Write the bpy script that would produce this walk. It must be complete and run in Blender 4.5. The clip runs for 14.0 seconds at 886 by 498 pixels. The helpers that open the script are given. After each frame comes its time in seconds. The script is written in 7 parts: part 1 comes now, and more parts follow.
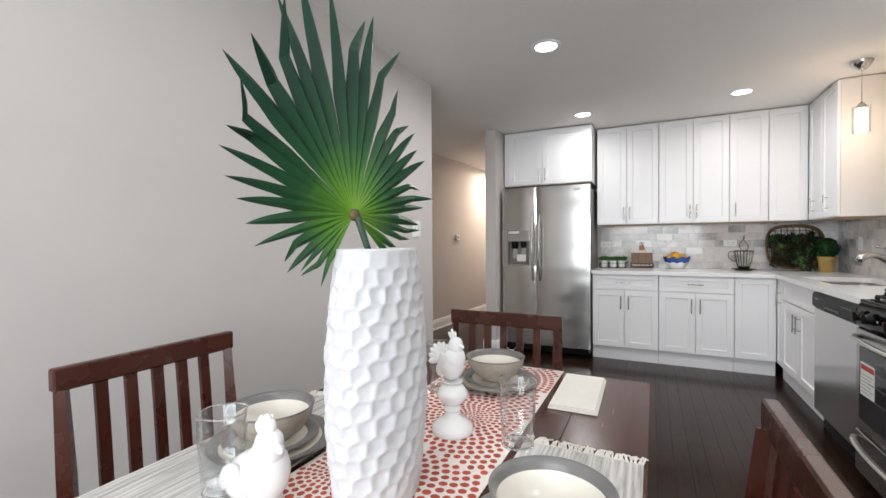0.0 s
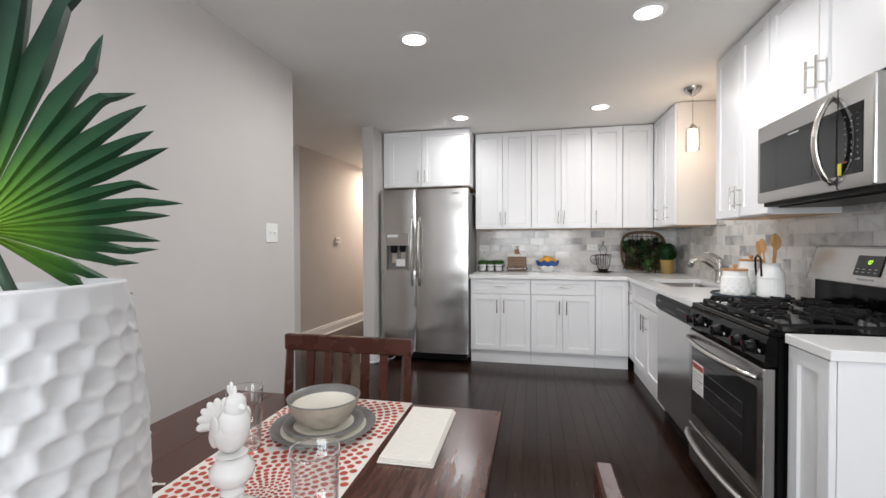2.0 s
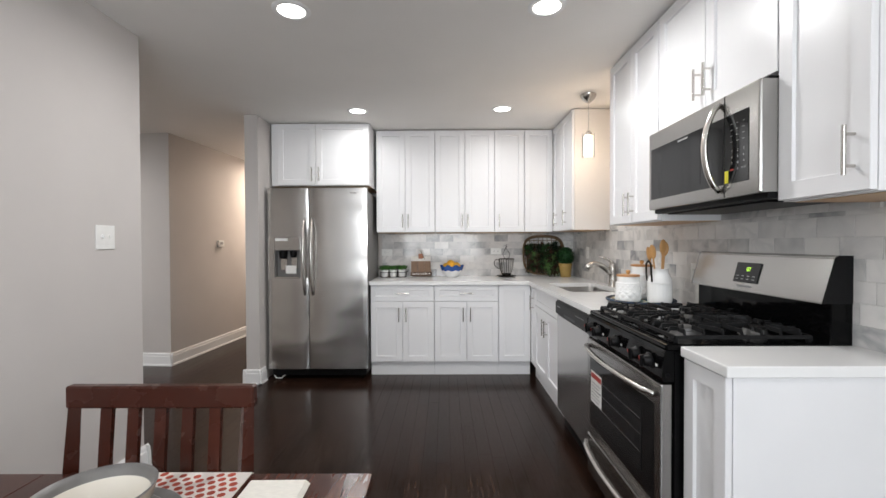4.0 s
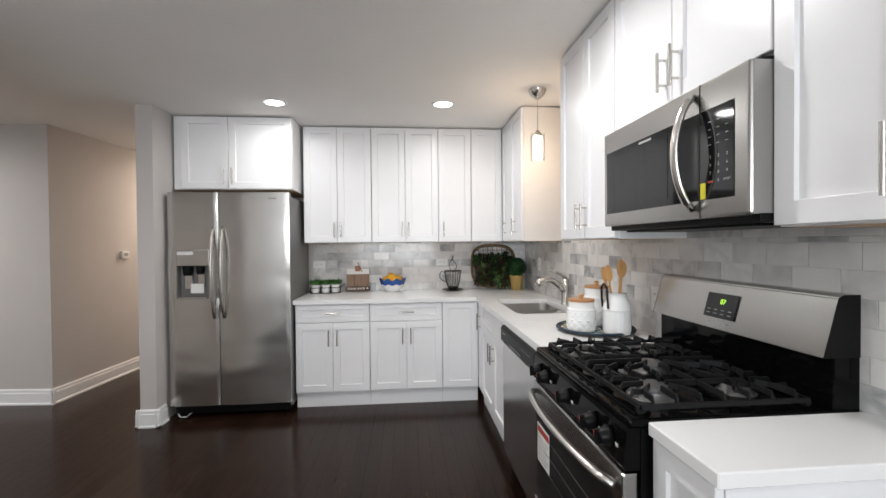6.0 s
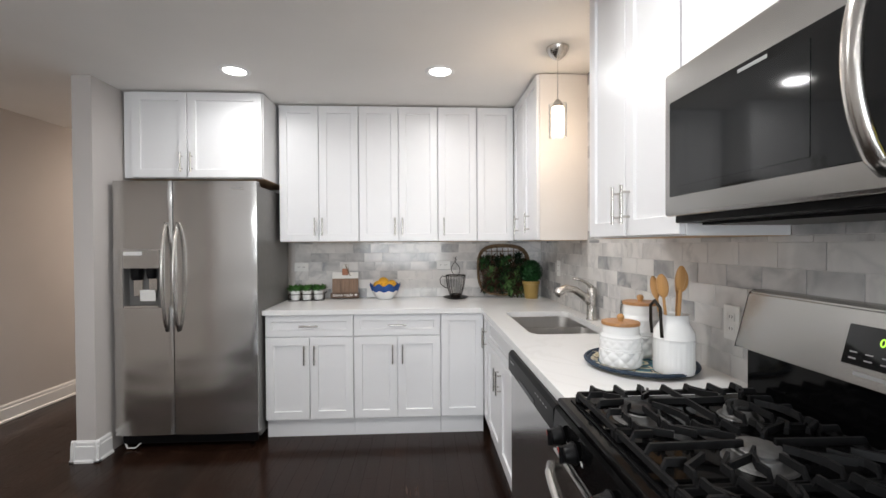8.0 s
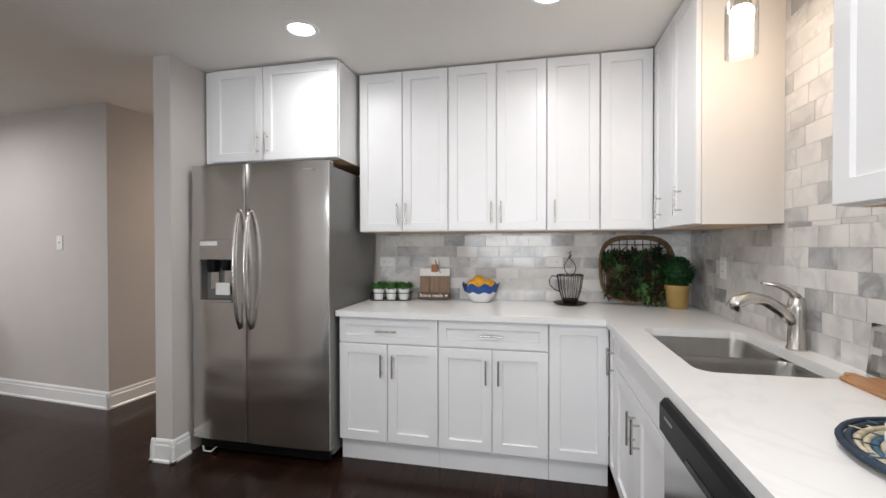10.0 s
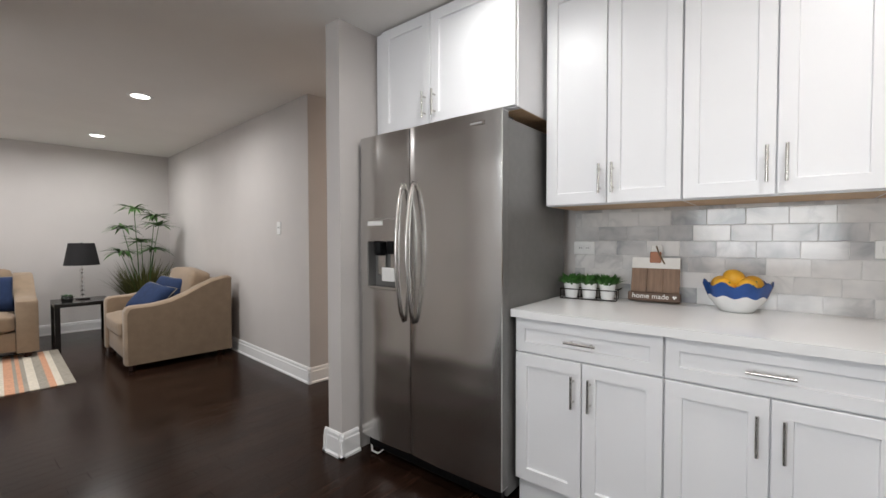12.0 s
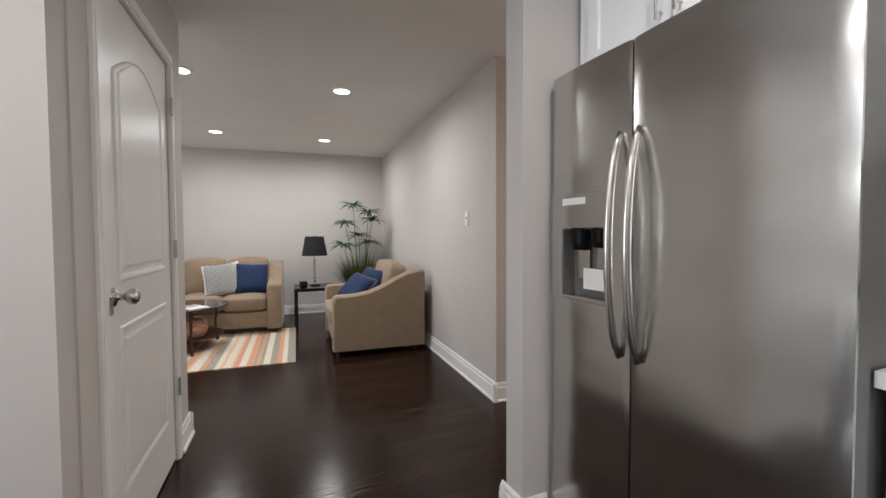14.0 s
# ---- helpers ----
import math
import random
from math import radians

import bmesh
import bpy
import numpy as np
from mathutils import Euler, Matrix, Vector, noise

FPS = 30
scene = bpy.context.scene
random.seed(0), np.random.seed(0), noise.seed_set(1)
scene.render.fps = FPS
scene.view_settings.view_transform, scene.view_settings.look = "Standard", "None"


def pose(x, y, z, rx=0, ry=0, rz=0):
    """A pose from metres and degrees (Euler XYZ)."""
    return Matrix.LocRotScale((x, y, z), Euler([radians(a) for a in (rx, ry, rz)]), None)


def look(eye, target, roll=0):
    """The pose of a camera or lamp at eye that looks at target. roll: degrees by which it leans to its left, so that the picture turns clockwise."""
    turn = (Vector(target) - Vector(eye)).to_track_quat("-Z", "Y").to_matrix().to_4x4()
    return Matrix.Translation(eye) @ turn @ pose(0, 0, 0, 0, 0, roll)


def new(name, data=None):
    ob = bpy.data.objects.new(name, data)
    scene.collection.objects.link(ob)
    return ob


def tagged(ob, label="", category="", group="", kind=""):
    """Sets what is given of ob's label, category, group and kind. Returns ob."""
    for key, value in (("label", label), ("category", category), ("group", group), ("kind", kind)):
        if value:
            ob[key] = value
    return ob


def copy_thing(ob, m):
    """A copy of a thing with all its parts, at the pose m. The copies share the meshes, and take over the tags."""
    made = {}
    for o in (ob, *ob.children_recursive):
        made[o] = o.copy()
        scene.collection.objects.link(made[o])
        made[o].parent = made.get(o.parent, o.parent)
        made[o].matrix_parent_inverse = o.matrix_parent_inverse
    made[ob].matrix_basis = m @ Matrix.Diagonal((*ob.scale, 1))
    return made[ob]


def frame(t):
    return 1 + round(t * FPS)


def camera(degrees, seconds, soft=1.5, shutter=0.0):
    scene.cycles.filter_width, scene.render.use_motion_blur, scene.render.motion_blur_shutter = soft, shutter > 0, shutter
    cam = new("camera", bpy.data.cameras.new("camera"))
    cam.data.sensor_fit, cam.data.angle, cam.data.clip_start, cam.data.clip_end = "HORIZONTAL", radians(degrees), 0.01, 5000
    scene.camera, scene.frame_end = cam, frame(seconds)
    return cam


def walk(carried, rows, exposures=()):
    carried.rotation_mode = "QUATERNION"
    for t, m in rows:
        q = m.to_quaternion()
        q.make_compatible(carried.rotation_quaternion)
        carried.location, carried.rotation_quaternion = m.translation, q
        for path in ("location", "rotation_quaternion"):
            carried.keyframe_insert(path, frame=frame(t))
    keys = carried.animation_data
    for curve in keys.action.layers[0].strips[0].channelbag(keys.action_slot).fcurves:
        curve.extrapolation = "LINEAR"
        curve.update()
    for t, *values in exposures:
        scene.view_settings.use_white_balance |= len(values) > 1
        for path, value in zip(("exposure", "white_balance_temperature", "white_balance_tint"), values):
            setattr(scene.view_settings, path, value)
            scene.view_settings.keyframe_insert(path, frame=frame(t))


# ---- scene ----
cam = camera(92.8, 14.0)
PATH = [
    (0, (0.49, 0.45, 1.218), (-0.398, 2.242, 1.185), -0.4),
    (0.5, (0.503, 0.526, 1.231), (-0.275, 2.368, 1.197), -0.4),
    (1, (0.531, 0.602, 1.238), (-0.134, 2.488, 1.205), -0.3),
    (1.5, (0.563, 0.673, 1.247), (0.023, 2.598, 1.213), -0.3),
    (2, (0.578, 0.73, 1.253), (0.157, 2.685, 1.22), -0.2),
    (2.5, (0.599, 0.792, 1.261), (0.29, 2.767, 1.231), -0.2),
    (3, (0.628, 0.851, 1.269), (0.418, 2.839, 1.239), -0.2),
    (3.5, (0.635, 0.929, 1.27), (0.532, 2.926, 1.243), -0.2),
    (6, (0.86, 1.469, 1.379), (1.035, 3.461, 1.352), -0.5),
    (6.5, (0.922, 1.597, 1.398), (1.102, 3.589, 1.368), -0.6),
    (7, (0.955, 1.736, 1.391), (1.148, 3.726, 1.365), -0.3),
    (9.5, (1.115, 2.572, 1.325), (0.846, 4.554, 1.301), -0.2),
    (10, (1.09, 2.717, 1.307), (0.666, 4.671, 1.287), -0.1),
    (10.5, (1.048, 2.877, 1.306), (0.441, 4.782, 1.276), -0.0),
    (11, (0.988, 3.033, 1.286), (0.173, 4.859, 1.244), -0.1),
    (11.5, (0.942, 3.213, 1.26), (-0.095, 4.923, 1.214), -0.0),
    (12, (0.881, 3.373, 1.237), (-0.374, 4.93, 1.184), -0.1),
    (12.5, (0.783, 3.524, 1.218), (-0.649, 4.919, 1.158), -0.2),
    (13, (0.66, 3.657, 1.215), (-0.935, 4.862, 1.154), -0.2),
    (13.5, (0.517, 3.771, 1.201), (-1.213, 4.773, 1.136), -0.3),
    (14, (0.355, 3.894, 1.199), (-1.477, 4.693, 1.13), -0.3),
]
walk(cam, [(t, look(eye, target, roll)) for t, eye, target, roll in PATH])

# ---- world and light ----
CEIL = 2.445
world = bpy.data.worlds.new("daylight")
scene.world = world
world.use_nodes = True
sky = world.node_tree.nodes.new("ShaderNodeTexSky")
sky.sky_type, sky.sun_disc = "NISHITA", False
sky.sun_elevation, sky.sun_rotation = radians(40), radians(200)
world.node_tree.nodes["Background"].inputs["Strength"].default_value = 0.12
world.node_tree.links.new(sky.outputs[0], world.node_tree.nodes["Background"].inputs["Color"])
sun = new("sun", bpy.data.lights.new("sun", "SUN"))
sun.data.energy, sun.data.angle, sun.data.color = 2.5, radians(0.6), (1, 0.95, 0.88)
sun.matrix_basis = look((0, 0, 5), (-0.5, -1.2, 3.6))
scene.view_settings.exposure = 0.02

# entries 4, 5 (dining) and 10 (hall) are unseen, added to light those areas
DOWNLIGHTS = [(-0.11, 3.14), (1.16, 3.12), (-0.11, 4.74), (1.155, 4.70), (-0.11, 0.9), (1.16, 0.9),
              (-3.386, 4.576), (-5.398, 4.708), (-5.41, 3.44), (-3.38, 3.37), (-1.65, 7.3)]


def lamp(name, kind, energy, m, color=(1, 1, 1), size=0.1, sy=None, spread=None):
    d = bpy.data.lights.new(name, kind)
    d.energy, d.color = energy, color
    if kind == "AREA":
        d.shape = "DISK" if sy is None else "RECTANGLE"
        d.size = size
        if sy:
            d.size_y = sy
        if spread:
            d.spread = radians(spread)
    else:
        d.shadow_soft_size = size
    ob = new(name, d)
    ob.matrix_basis = m
    return ob


for i, (x, y) in enumerate(DOWNLIGHTS):
    hall = i == 10
    lamp("downlight_lamp", "AREA", 34 if hall else (12.0, 12.0, 5.5, 5.5, 4.5, 4.5)[i] if i < 6 else 14.5, pose(x, y, CEIL - 0.012), (1, 0.82, 0.66) if hall else (1, 0.99, 0.985), 0.13, spread=172)
lamp("pendant_lamp", "POINT", 2.9, pose(1.785, 4.36, 2.03), (1, 0.78, 0.58), 0.02)
# daylight in the dining window; the living room window's fill light is added, unseen
lamp("window_lamp", "AREA", 94, pose(0.55, -1.62, 1.5, -90, 0, 180), (0.89, 0.945, 1.0), 2.1, 1.3)
lamp("window_lamp", "AREA", 28, pose(-4.4, 0.64, 1.5, -90, 0, 180), (0.95, 0.97, 1.0), 1.6, 1.2)

# ---- materials ----
def mat(name, col, rough=0.5, metal=0.0, var=0.06, scale=6.0, bump=0.0, bscale=60.0, stretch=(1, 1, 1), rvar=0.0, coat=0.0, objrand=0.0, island=0.0, emit=None, trans=0.0, ior=1.45, sheen=0.0, spec=0.5):
    m = bpy.data.materials.new(name)
    m.use_nodes = True
    nt = m.node_tree
    N, L = nt.nodes, nt.links
    b = N["Principled BSDF"]
    b.inputs["Base Color"].default_value = (*col, 1)
    b.inputs["Roughness"].default_value = rough
    b.inputs["Metallic"].default_value = metal
    b.inputs["Coat Weight"].default_value = coat
    b.inputs["Transmission Weight"].default_value = trans
    b.inputs["IOR"].default_value = ior
    b.inputs["Sheen Weight"].default_value = sheen
    b.inputs["Specular IOR Level"].default_value = spec
    if emit:
        b.inputs["Emission Color"].default_value = (*emit[:3], 1)
        b.inputs["Emission Strength"].default_value = emit[3]
    tc = N.new("ShaderNodeTexCoord")
    mp = N.new("ShaderNodeMapping")
    mp.inputs["Scale"].default_value = stretch
    L.new(tc.outputs["Object"], mp.inputs["Vector"])
    m["vec"] = 1
    if var:
        n = N.new("ShaderNodeTexNoise")
        n.inputs["Scale"].default_value, n.inputs["Detail"].default_value = scale, 6
        L.new(mp.outputs[0], n.inputs["Vector"])
        r = N.new("ShaderNodeMapRange")
        r.inputs["From Min"].default_value, r.inputs["From Max"].default_value = 0.3, 0.7
        r.inputs["To Min"].default_value, r.inputs["To Max"].default_value = 1 - var, 1 + var
        L.new(n.outputs["Fac"], r.inputs["Value"])
        out = r.outputs[0]
        for amount, node, sock in ((objrand, "ShaderNodeObjectInfo", "Random"), (island, "ShaderNodeNewGeometry", "Random Per Island")):
            if amount:
                o = N.new(node)
                r2 = N.new("ShaderNodeMapRange")
                r2.inputs["To Min"].default_value, r2.inputs["To Max"].default_value = 1 - amount, 1 + amount
                L.new(o.outputs[sock], r2.inputs["Value"])
                mu = N.new("ShaderNodeMath")
                mu.operation = "MULTIPLY"
                L.new(out, mu.inputs[0])
                L.new(r2.outputs[0], mu.inputs[1])
                out = mu.outputs[0]
        v = N.new("ShaderNodeVectorMath")
        v.operation = "SCALE"
        v.inputs[0].default_value = col
        L.new(out, v.inputs["Scale"])
        L.new(v.outputs[0], b.inputs["Base Color"])
        if rvar:
            r3 = N.new("ShaderNodeMapRange")
            r3.inputs["From Min"].default_value, r3.inputs["From Max"].default_value = 0.3, 0.7
            r3.inputs["To Min"].default_value, r3.inputs["To Max"].default_value = rough - rvar, rough + rvar
            L.new(n.outputs["Fac"], r3.inputs["Value"])
            L.new(r3.outputs[0], b.inputs["Roughness"])
    if bump:
        n2 = N.new("ShaderNodeTexNoise")
        n2.inputs["Scale"].default_value, n2.inputs["Detail"].default_value = bscale, 4
        L.new(mp.outputs[0], n2.inputs["Vector"])
        bp = N.new("ShaderNodeBump")
        bp.inputs["Strength"].default_value, bp.inputs["Distance"].default_value = bump, 0.003
        L.new(n2.outputs["Fac"], bp.inputs["Height"])
        L.new(bp.outputs[0], b.inputs["Normal"])
    return m


def veined(name, base, vein, rough, scale, width, objrand=False, amount=0.7):
    """Stone with soft veins and clouds."""
    m = mat(name, base, rough, var=0)
    nt = m.node_tree
    N, L = nt.nodes, nt.links
    tc = N.new("ShaderNodeTexCoord")
    vec = tc.outputs["Object"]
    if objrand:
        oi = N.new("ShaderNodeObjectInfo")
        sc = N.new("ShaderNodeMath")
        sc.operation = "MULTIPLY"
        sc.inputs[1].default_value = 37.0
        L.new(oi.outputs["Random"], sc.inputs[0])
        add = N.new("ShaderNodeVectorMath")
        L.new(vec, add.inputs[0])
        L.new(sc.outputs[0], add.inputs[1])
        vec = add.outputs[0]
    n = N.new("ShaderNodeTexNoise")
    n.inputs["Scale"].default_value, n.inputs["Detail"].default_value, n.inputs["Distortion"].default_value = scale, 8, 0.8
    L.new(vec, n.inputs["Vector"])
    sub = N.new("ShaderNodeMath")
    sub.operation = "SUBTRACT"
    sub.inputs[1].default_value = 0.5
    L.new(n.outputs["Fac"], sub.inputs[0])
    ab = N.new("ShaderNodeMath")
    ab.operation = "ABSOLUTE"
    L.new(sub.outputs[0], ab.inputs[0])
    r = N.new("ShaderNodeMapRange")
    r.inputs["From Max"].default_value = width
    r.inputs["To Min"].default_value, r.inputs["To Max"].default_value = amount, 0
    L.new(ab.outputs[0], r.inputs["Value"])
    n2 = N.new("ShaderNodeTexNoise")
    n2.inputs["Scale"].default_value, n2.inputs["Detail"].default_value = scale * 0.6, 3
    L.new(vec, n2.inputs["Vector"])
    r2 = N.new("ShaderNodeMapRange")
    r2.inputs["From Min"].default_value, r2.inputs["From Max"].default_value = 0.35, 0.7
    L.new(n2.outputs["Fac"], r2.inputs["Value"])
    mu = N.new("ShaderNodeMath")
    mu.operation = "MULTIPLY"
    L.new(r.outputs[0], mu.inputs[0])
    L.new(r2.outputs[0], mu.inputs[1])
    fac = mu.outputs[0]
    if objrand:
        # each tile has its own share of grey cloud
        r4 = N.new("ShaderNodeMapRange")
        r4.inputs["To Min"].default_value, r4.inputs["To Max"].default_value = -0.25, 1.0
        L.new(oi.outputs["Random"], r4.inputs["Value"])
        ad = N.new("ShaderNodeMath")
        ad.operation = "MULTIPLY_ADD"
        ad.use_clamp = True
        L.new(r4.outputs[0], ad.inputs[0])
        L.new(r2.outputs[0], ad.inputs[1])
        L.new(fac, ad.inputs[2])
        fac = ad.outputs[0]
    mix = N.new("ShaderNodeMix")
    mix.data_type = "RGBA"
    mix.inputs[6].default_value, mix.inputs[7].default_value = (*base, 1), (*vein, 1)
    L.new(fac, mix.inputs[0])
    L.new(mix.outputs[2], N["Principled BSDF"].inputs["Base Color"])
    return m


PAINT = mat("wall_paint", (0.57, 0.54, 0.52), 0.7, var=0.02, scale=3, bump=0.06, bscale=220)
CEILPAINT = mat("ceiling_paint", (0.82, 0.80, 0.775), 0.85, var=0.02, scale=2, bump=0.05, bscale=200)
TRIM = mat("trim_paint", (0.82, 0.82, 0.82), 0.35, var=0.02, scale=5)
CAB = mat("cabinet_paint", (0.83, 0.83, 0.84), 0.33, var=0.012, scale=4, bump=0.02, bscale=90)
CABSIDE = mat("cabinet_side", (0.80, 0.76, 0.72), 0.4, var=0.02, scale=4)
PLY = mat("plywood", (0.62, 0.42, 0.25), 0.5, var=0.12, scale=5, stretch=(1, 12, 12))
QUARTZ = veined("quartz", (0.84, 0.84, 0.835), (0.56, 0.54, 0.52), 0.16, 1.3, 0.018, amount=0.16)
MARBLE = veined("marble_tile", (0.75, 0.735, 0.715), (0.33, 0.335, 0.345), 0.10, 6.0, 0.12, objrand=True, amount=0.55)
GROUT = mat("grout", (0.70, 0.69, 0.67), 0.9, var=0.06, scale=30)
STEEL = mat("brushed_steel", (0.58, 0.57, 0.555), 0.21, 1.0, var=0.006, scale=3, stretch=(1, 1, 6))
STEELH = mat("brushed_steel_horizontal", (0.43, 0.42, 0.405), 0.26, 1.0, var=0.01, scale=3, stretch=(1, 1, 20))
STEELSINK = mat("satin_sink_steel", (0.66, 0.645, 0.625), 0.30, 1.0, var=0.04, scale=4, stretch=(6, 6, 1))
STEELSIDE = mat("grey_painted_steel", (0.20, 0.195, 0.19), 0.45, 0.4, var=0.04, scale=30, bump=0.05, bscale=300)
NICKEL = mat("satin_nickel", (0.58, 0.56, 0.53), 0.25, 1.0, var=0.03, scale=40)
CHROME = mat("chrome", (0.75, 0.75, 0.75), 0.08, 1.0, var=0.02, scale=40)
BLACKGLOSS = mat("black_enamel", (0.003, 0.003, 0.0032), 0.08, spec=0.14, var=0.15, scale=20)
BLACKGLASS = mat("black_glass", (0.008, 0.0085, 0.009), 0.05, var=0.1, scale=20)
OVENWIN = mat("oven_window", (0.014, 0.015, 0.016), 0.06, var=0.1, scale=20)
BLACKPLA = mat("black_plastic", (0.005, 0.005, 0.0055), 0.4, spec=0.18, var=0.15, scale=40)
IRON = mat("cast_iron", (0.009, 0.009, 0.0095), 0.5, spec=0.22, var=0.2, scale=60, bump=0.2, bscale=350)
BURNER = mat("burner_metal", (0.15, 0.148, 0.145), 0.45, 0.6, var=0.15, scale=60)
WHITEPLA = mat("white_plastic", (0.80, 0.80, 0.78), 0.35, var=0.02, scale=30)
PAPER = mat("paper", (0.80, 0.79, 0.76), 0.8, var=0.03, scale=30)
GREYINK = mat("grey_print", (0.35, 0.35, 0.35), 0.6, var=0.05)
REDINK = mat("red_print", (0.45, 0.05, 0.04), 0.5, var=0.05)
YELLOW = mat("yellow_sticker", (0.75, 0.68, 0.04), 0.5, var=0.05)
DIGIT = mat("lit_digit", (0.1, 0.3, 0.02), 0.5, var=0, emit=(0.55, 1.0, 0.1, 1.2))
FLOORW = mat("dark_oak", (0.020, 0.0095, 0.006), 0.20, spec=0.22, var=0.6, scale=7, stretch=(9, 0.9, 9), rvar=0.06, bump=0.06, bscale=40, objrand=0.3, island=0.3)
SUBFLOOR = mat("floor_joint", (0.008, 0.005, 0.004), 0.6, var=0.2)
LENS = mat("lamp_lens", (0.9, 0.9, 0.9), 0.4, var=0, emit=(1, 0.96, 0.9, 9.0))
PENDGLOW = mat("frosted_glow", (0.9, 0.85, 0.8), 0.4, var=0, emit=(1, 0.80, 0.58, 5.0))
GLASS = mat("clear_glass", (0.97, 0.98, 0.98), 0.02, var=0, trans=1.0, ior=1.45)

def thin_glass(name):
    """Clear glass of no bulk: sees straight through, with a Fresnel gloss."""
    m = bpy.data.materials.new(name)
    m.use_nodes = True
    N, L = m.node_tree.nodes, m.node_tree.links
    N.remove(N["Principled BSDF"])
    tr, gl, fr, mx = N.new("ShaderNodeBsdfTransparent"), N.new("ShaderNodeBsdfGlossy"), N.new("ShaderNodeLayerWeight"), N.new("ShaderNodeMixShader")
    tr.inputs["Color"].default_value = (0.975, 0.98, 0.98, 1)
    gl.inputs["Roughness"].default_value = 0.02
    pw = N.new("ShaderNodeMath")
    pw.operation = "POWER"
    pw.inputs[1].default_value = 2.2
    sc = N.new("ShaderNodeMapRange")
    sc.inputs["To Min"].default_value, sc.inputs["To Max"].default_value = 0.06, 0.85
    L.new(fr.outputs["Facing"], pw.inputs[0])
    L.new(pw.outputs[0], sc.inputs["Value"])
    L.new(sc.outputs[0], mx.inputs[0])
    L.new(tr.outputs[0], mx.inputs[1])
    L.new(gl.outputs[0], mx.inputs[2])
    L.new(mx.outputs[0], N["Material Output"].inputs["Surface"])
    return m


THIN = thin_glass("thin_clear_glass")
DOORPAINT = mat("door_paint", (0.78, 0.78, 0.78), 0.32, var=0.02, scale=5)
MAHOG = mat("mahogany", (0.050, 0.013, 0.0075), 0.27, var=0.12, scale=3, stretch=(3, 3, 3), rvar=0.05, bump=0.04, bscale=25, objrand=0.12)
TABLEW = mat("table_wood", (0.060, 0.018, 0.011), 0.22, var=0.4, scale=4, stretch=(16, 1.6, 16), rvar=0.06, bump=0.04, bscale=20)

# ---- building helpers ----
def thing(name, label, category, m=None, group="", kind=""):
    ob = new(name)
    ob.empty_display_size = 0.05
    if m is not None:
        ob.matrix_basis = m
    return tagged(ob, label, category, group, kind)


def mesh_of(name, bm, material, smooth=False):
    me = bpy.data.meshes.new(name)
    bm.normal_update()
    bm.to_mesh(me)
    bm.free()
    me.materials.append(material)
    if smooth:
        for p in me.polygons:
            p.use_smooth = True
        if smooth is not True:
            me.set_sharp_from_angle(angle=radians(smooth))
    return me


def part(name, bm, material, parent=None, label="", smooth=False):
    ob = new(name, mesh_of(name, bm, material, smooth))
    ob.parent = parent
    return tagged(ob, label)


def solo(name, bm, material, label="", category="", kind="", group="", m=None, smooth=False):
    ob = part(name, bm, material, None, "", smooth)
    if m is not None:
        ob.matrix_basis = m
    return tagged(ob, label, category, group, kind)


def box(x0, x1, y0, y1, z0, z1, bev=0.0, bm=None, seg=1):
    b = bm if (bm is not None and not bev) else bmesh.new()
    c = [b.verts.new((x, y, z)) for z in (z0, z1) for y in (y0, y1) for x in (x0, x1)]
    for f in ((0, 2, 3, 1), (4, 5, 7, 6), (0, 1, 5, 4), (2, 6, 7, 3), (0, 4, 6, 2), (1, 3, 7, 5)):
        b.faces.new([c[i] for i in f])
    if bev:
        bmesh.ops.bevel(b, geom=b.edges[:], offset=bev, segments=seg, affect="EDGES", profile=0.5)
        if bm is not None:
            merge(bm, b)
            return bm
    return b


def merge(bm, other, m=None):
    me = bpy.data.meshes.new("tmp")
    other.to_mesh(me)
    other.free()
    if m is not None:
        me.transform(m)
    bm.from_mesh(me)
    bpy.data.meshes.remove(me)
    return bm


def lathe(profile, n=32, bm=None, sx=1.0, sy=1.0, cx=0.0, cy=0.0):
    """A turned body; profile: (radius, z) from the bottom up."""
    b = bm or bmesh.new()
    rings = []
    for r, z in profile:
        if r < 1e-5:
            rings.append([b.verts.new((cx, cy, z))])
        else:
            rings.append([b.verts.new((cx + sx * r * math.cos(2 * math.pi * i / n), cy + sy * r * math.sin(2 * math.pi * i / n), z)) for i in range(n)])
    for a, c in zip(rings, rings[1:]):
        for i in range(n):
            j = (i + 1) % n
            if len(a) == 1 and len(c) == 1:
                continue
            if len(a) == 1:
                b.faces.new((a[0], c[j], c[i]))
            elif len(c) == 1:
                b.faces.new((a[i], a[j], c[0]))
            else:
                b.faces.new((a[i], a[j], c[j], c[i]))
    return b


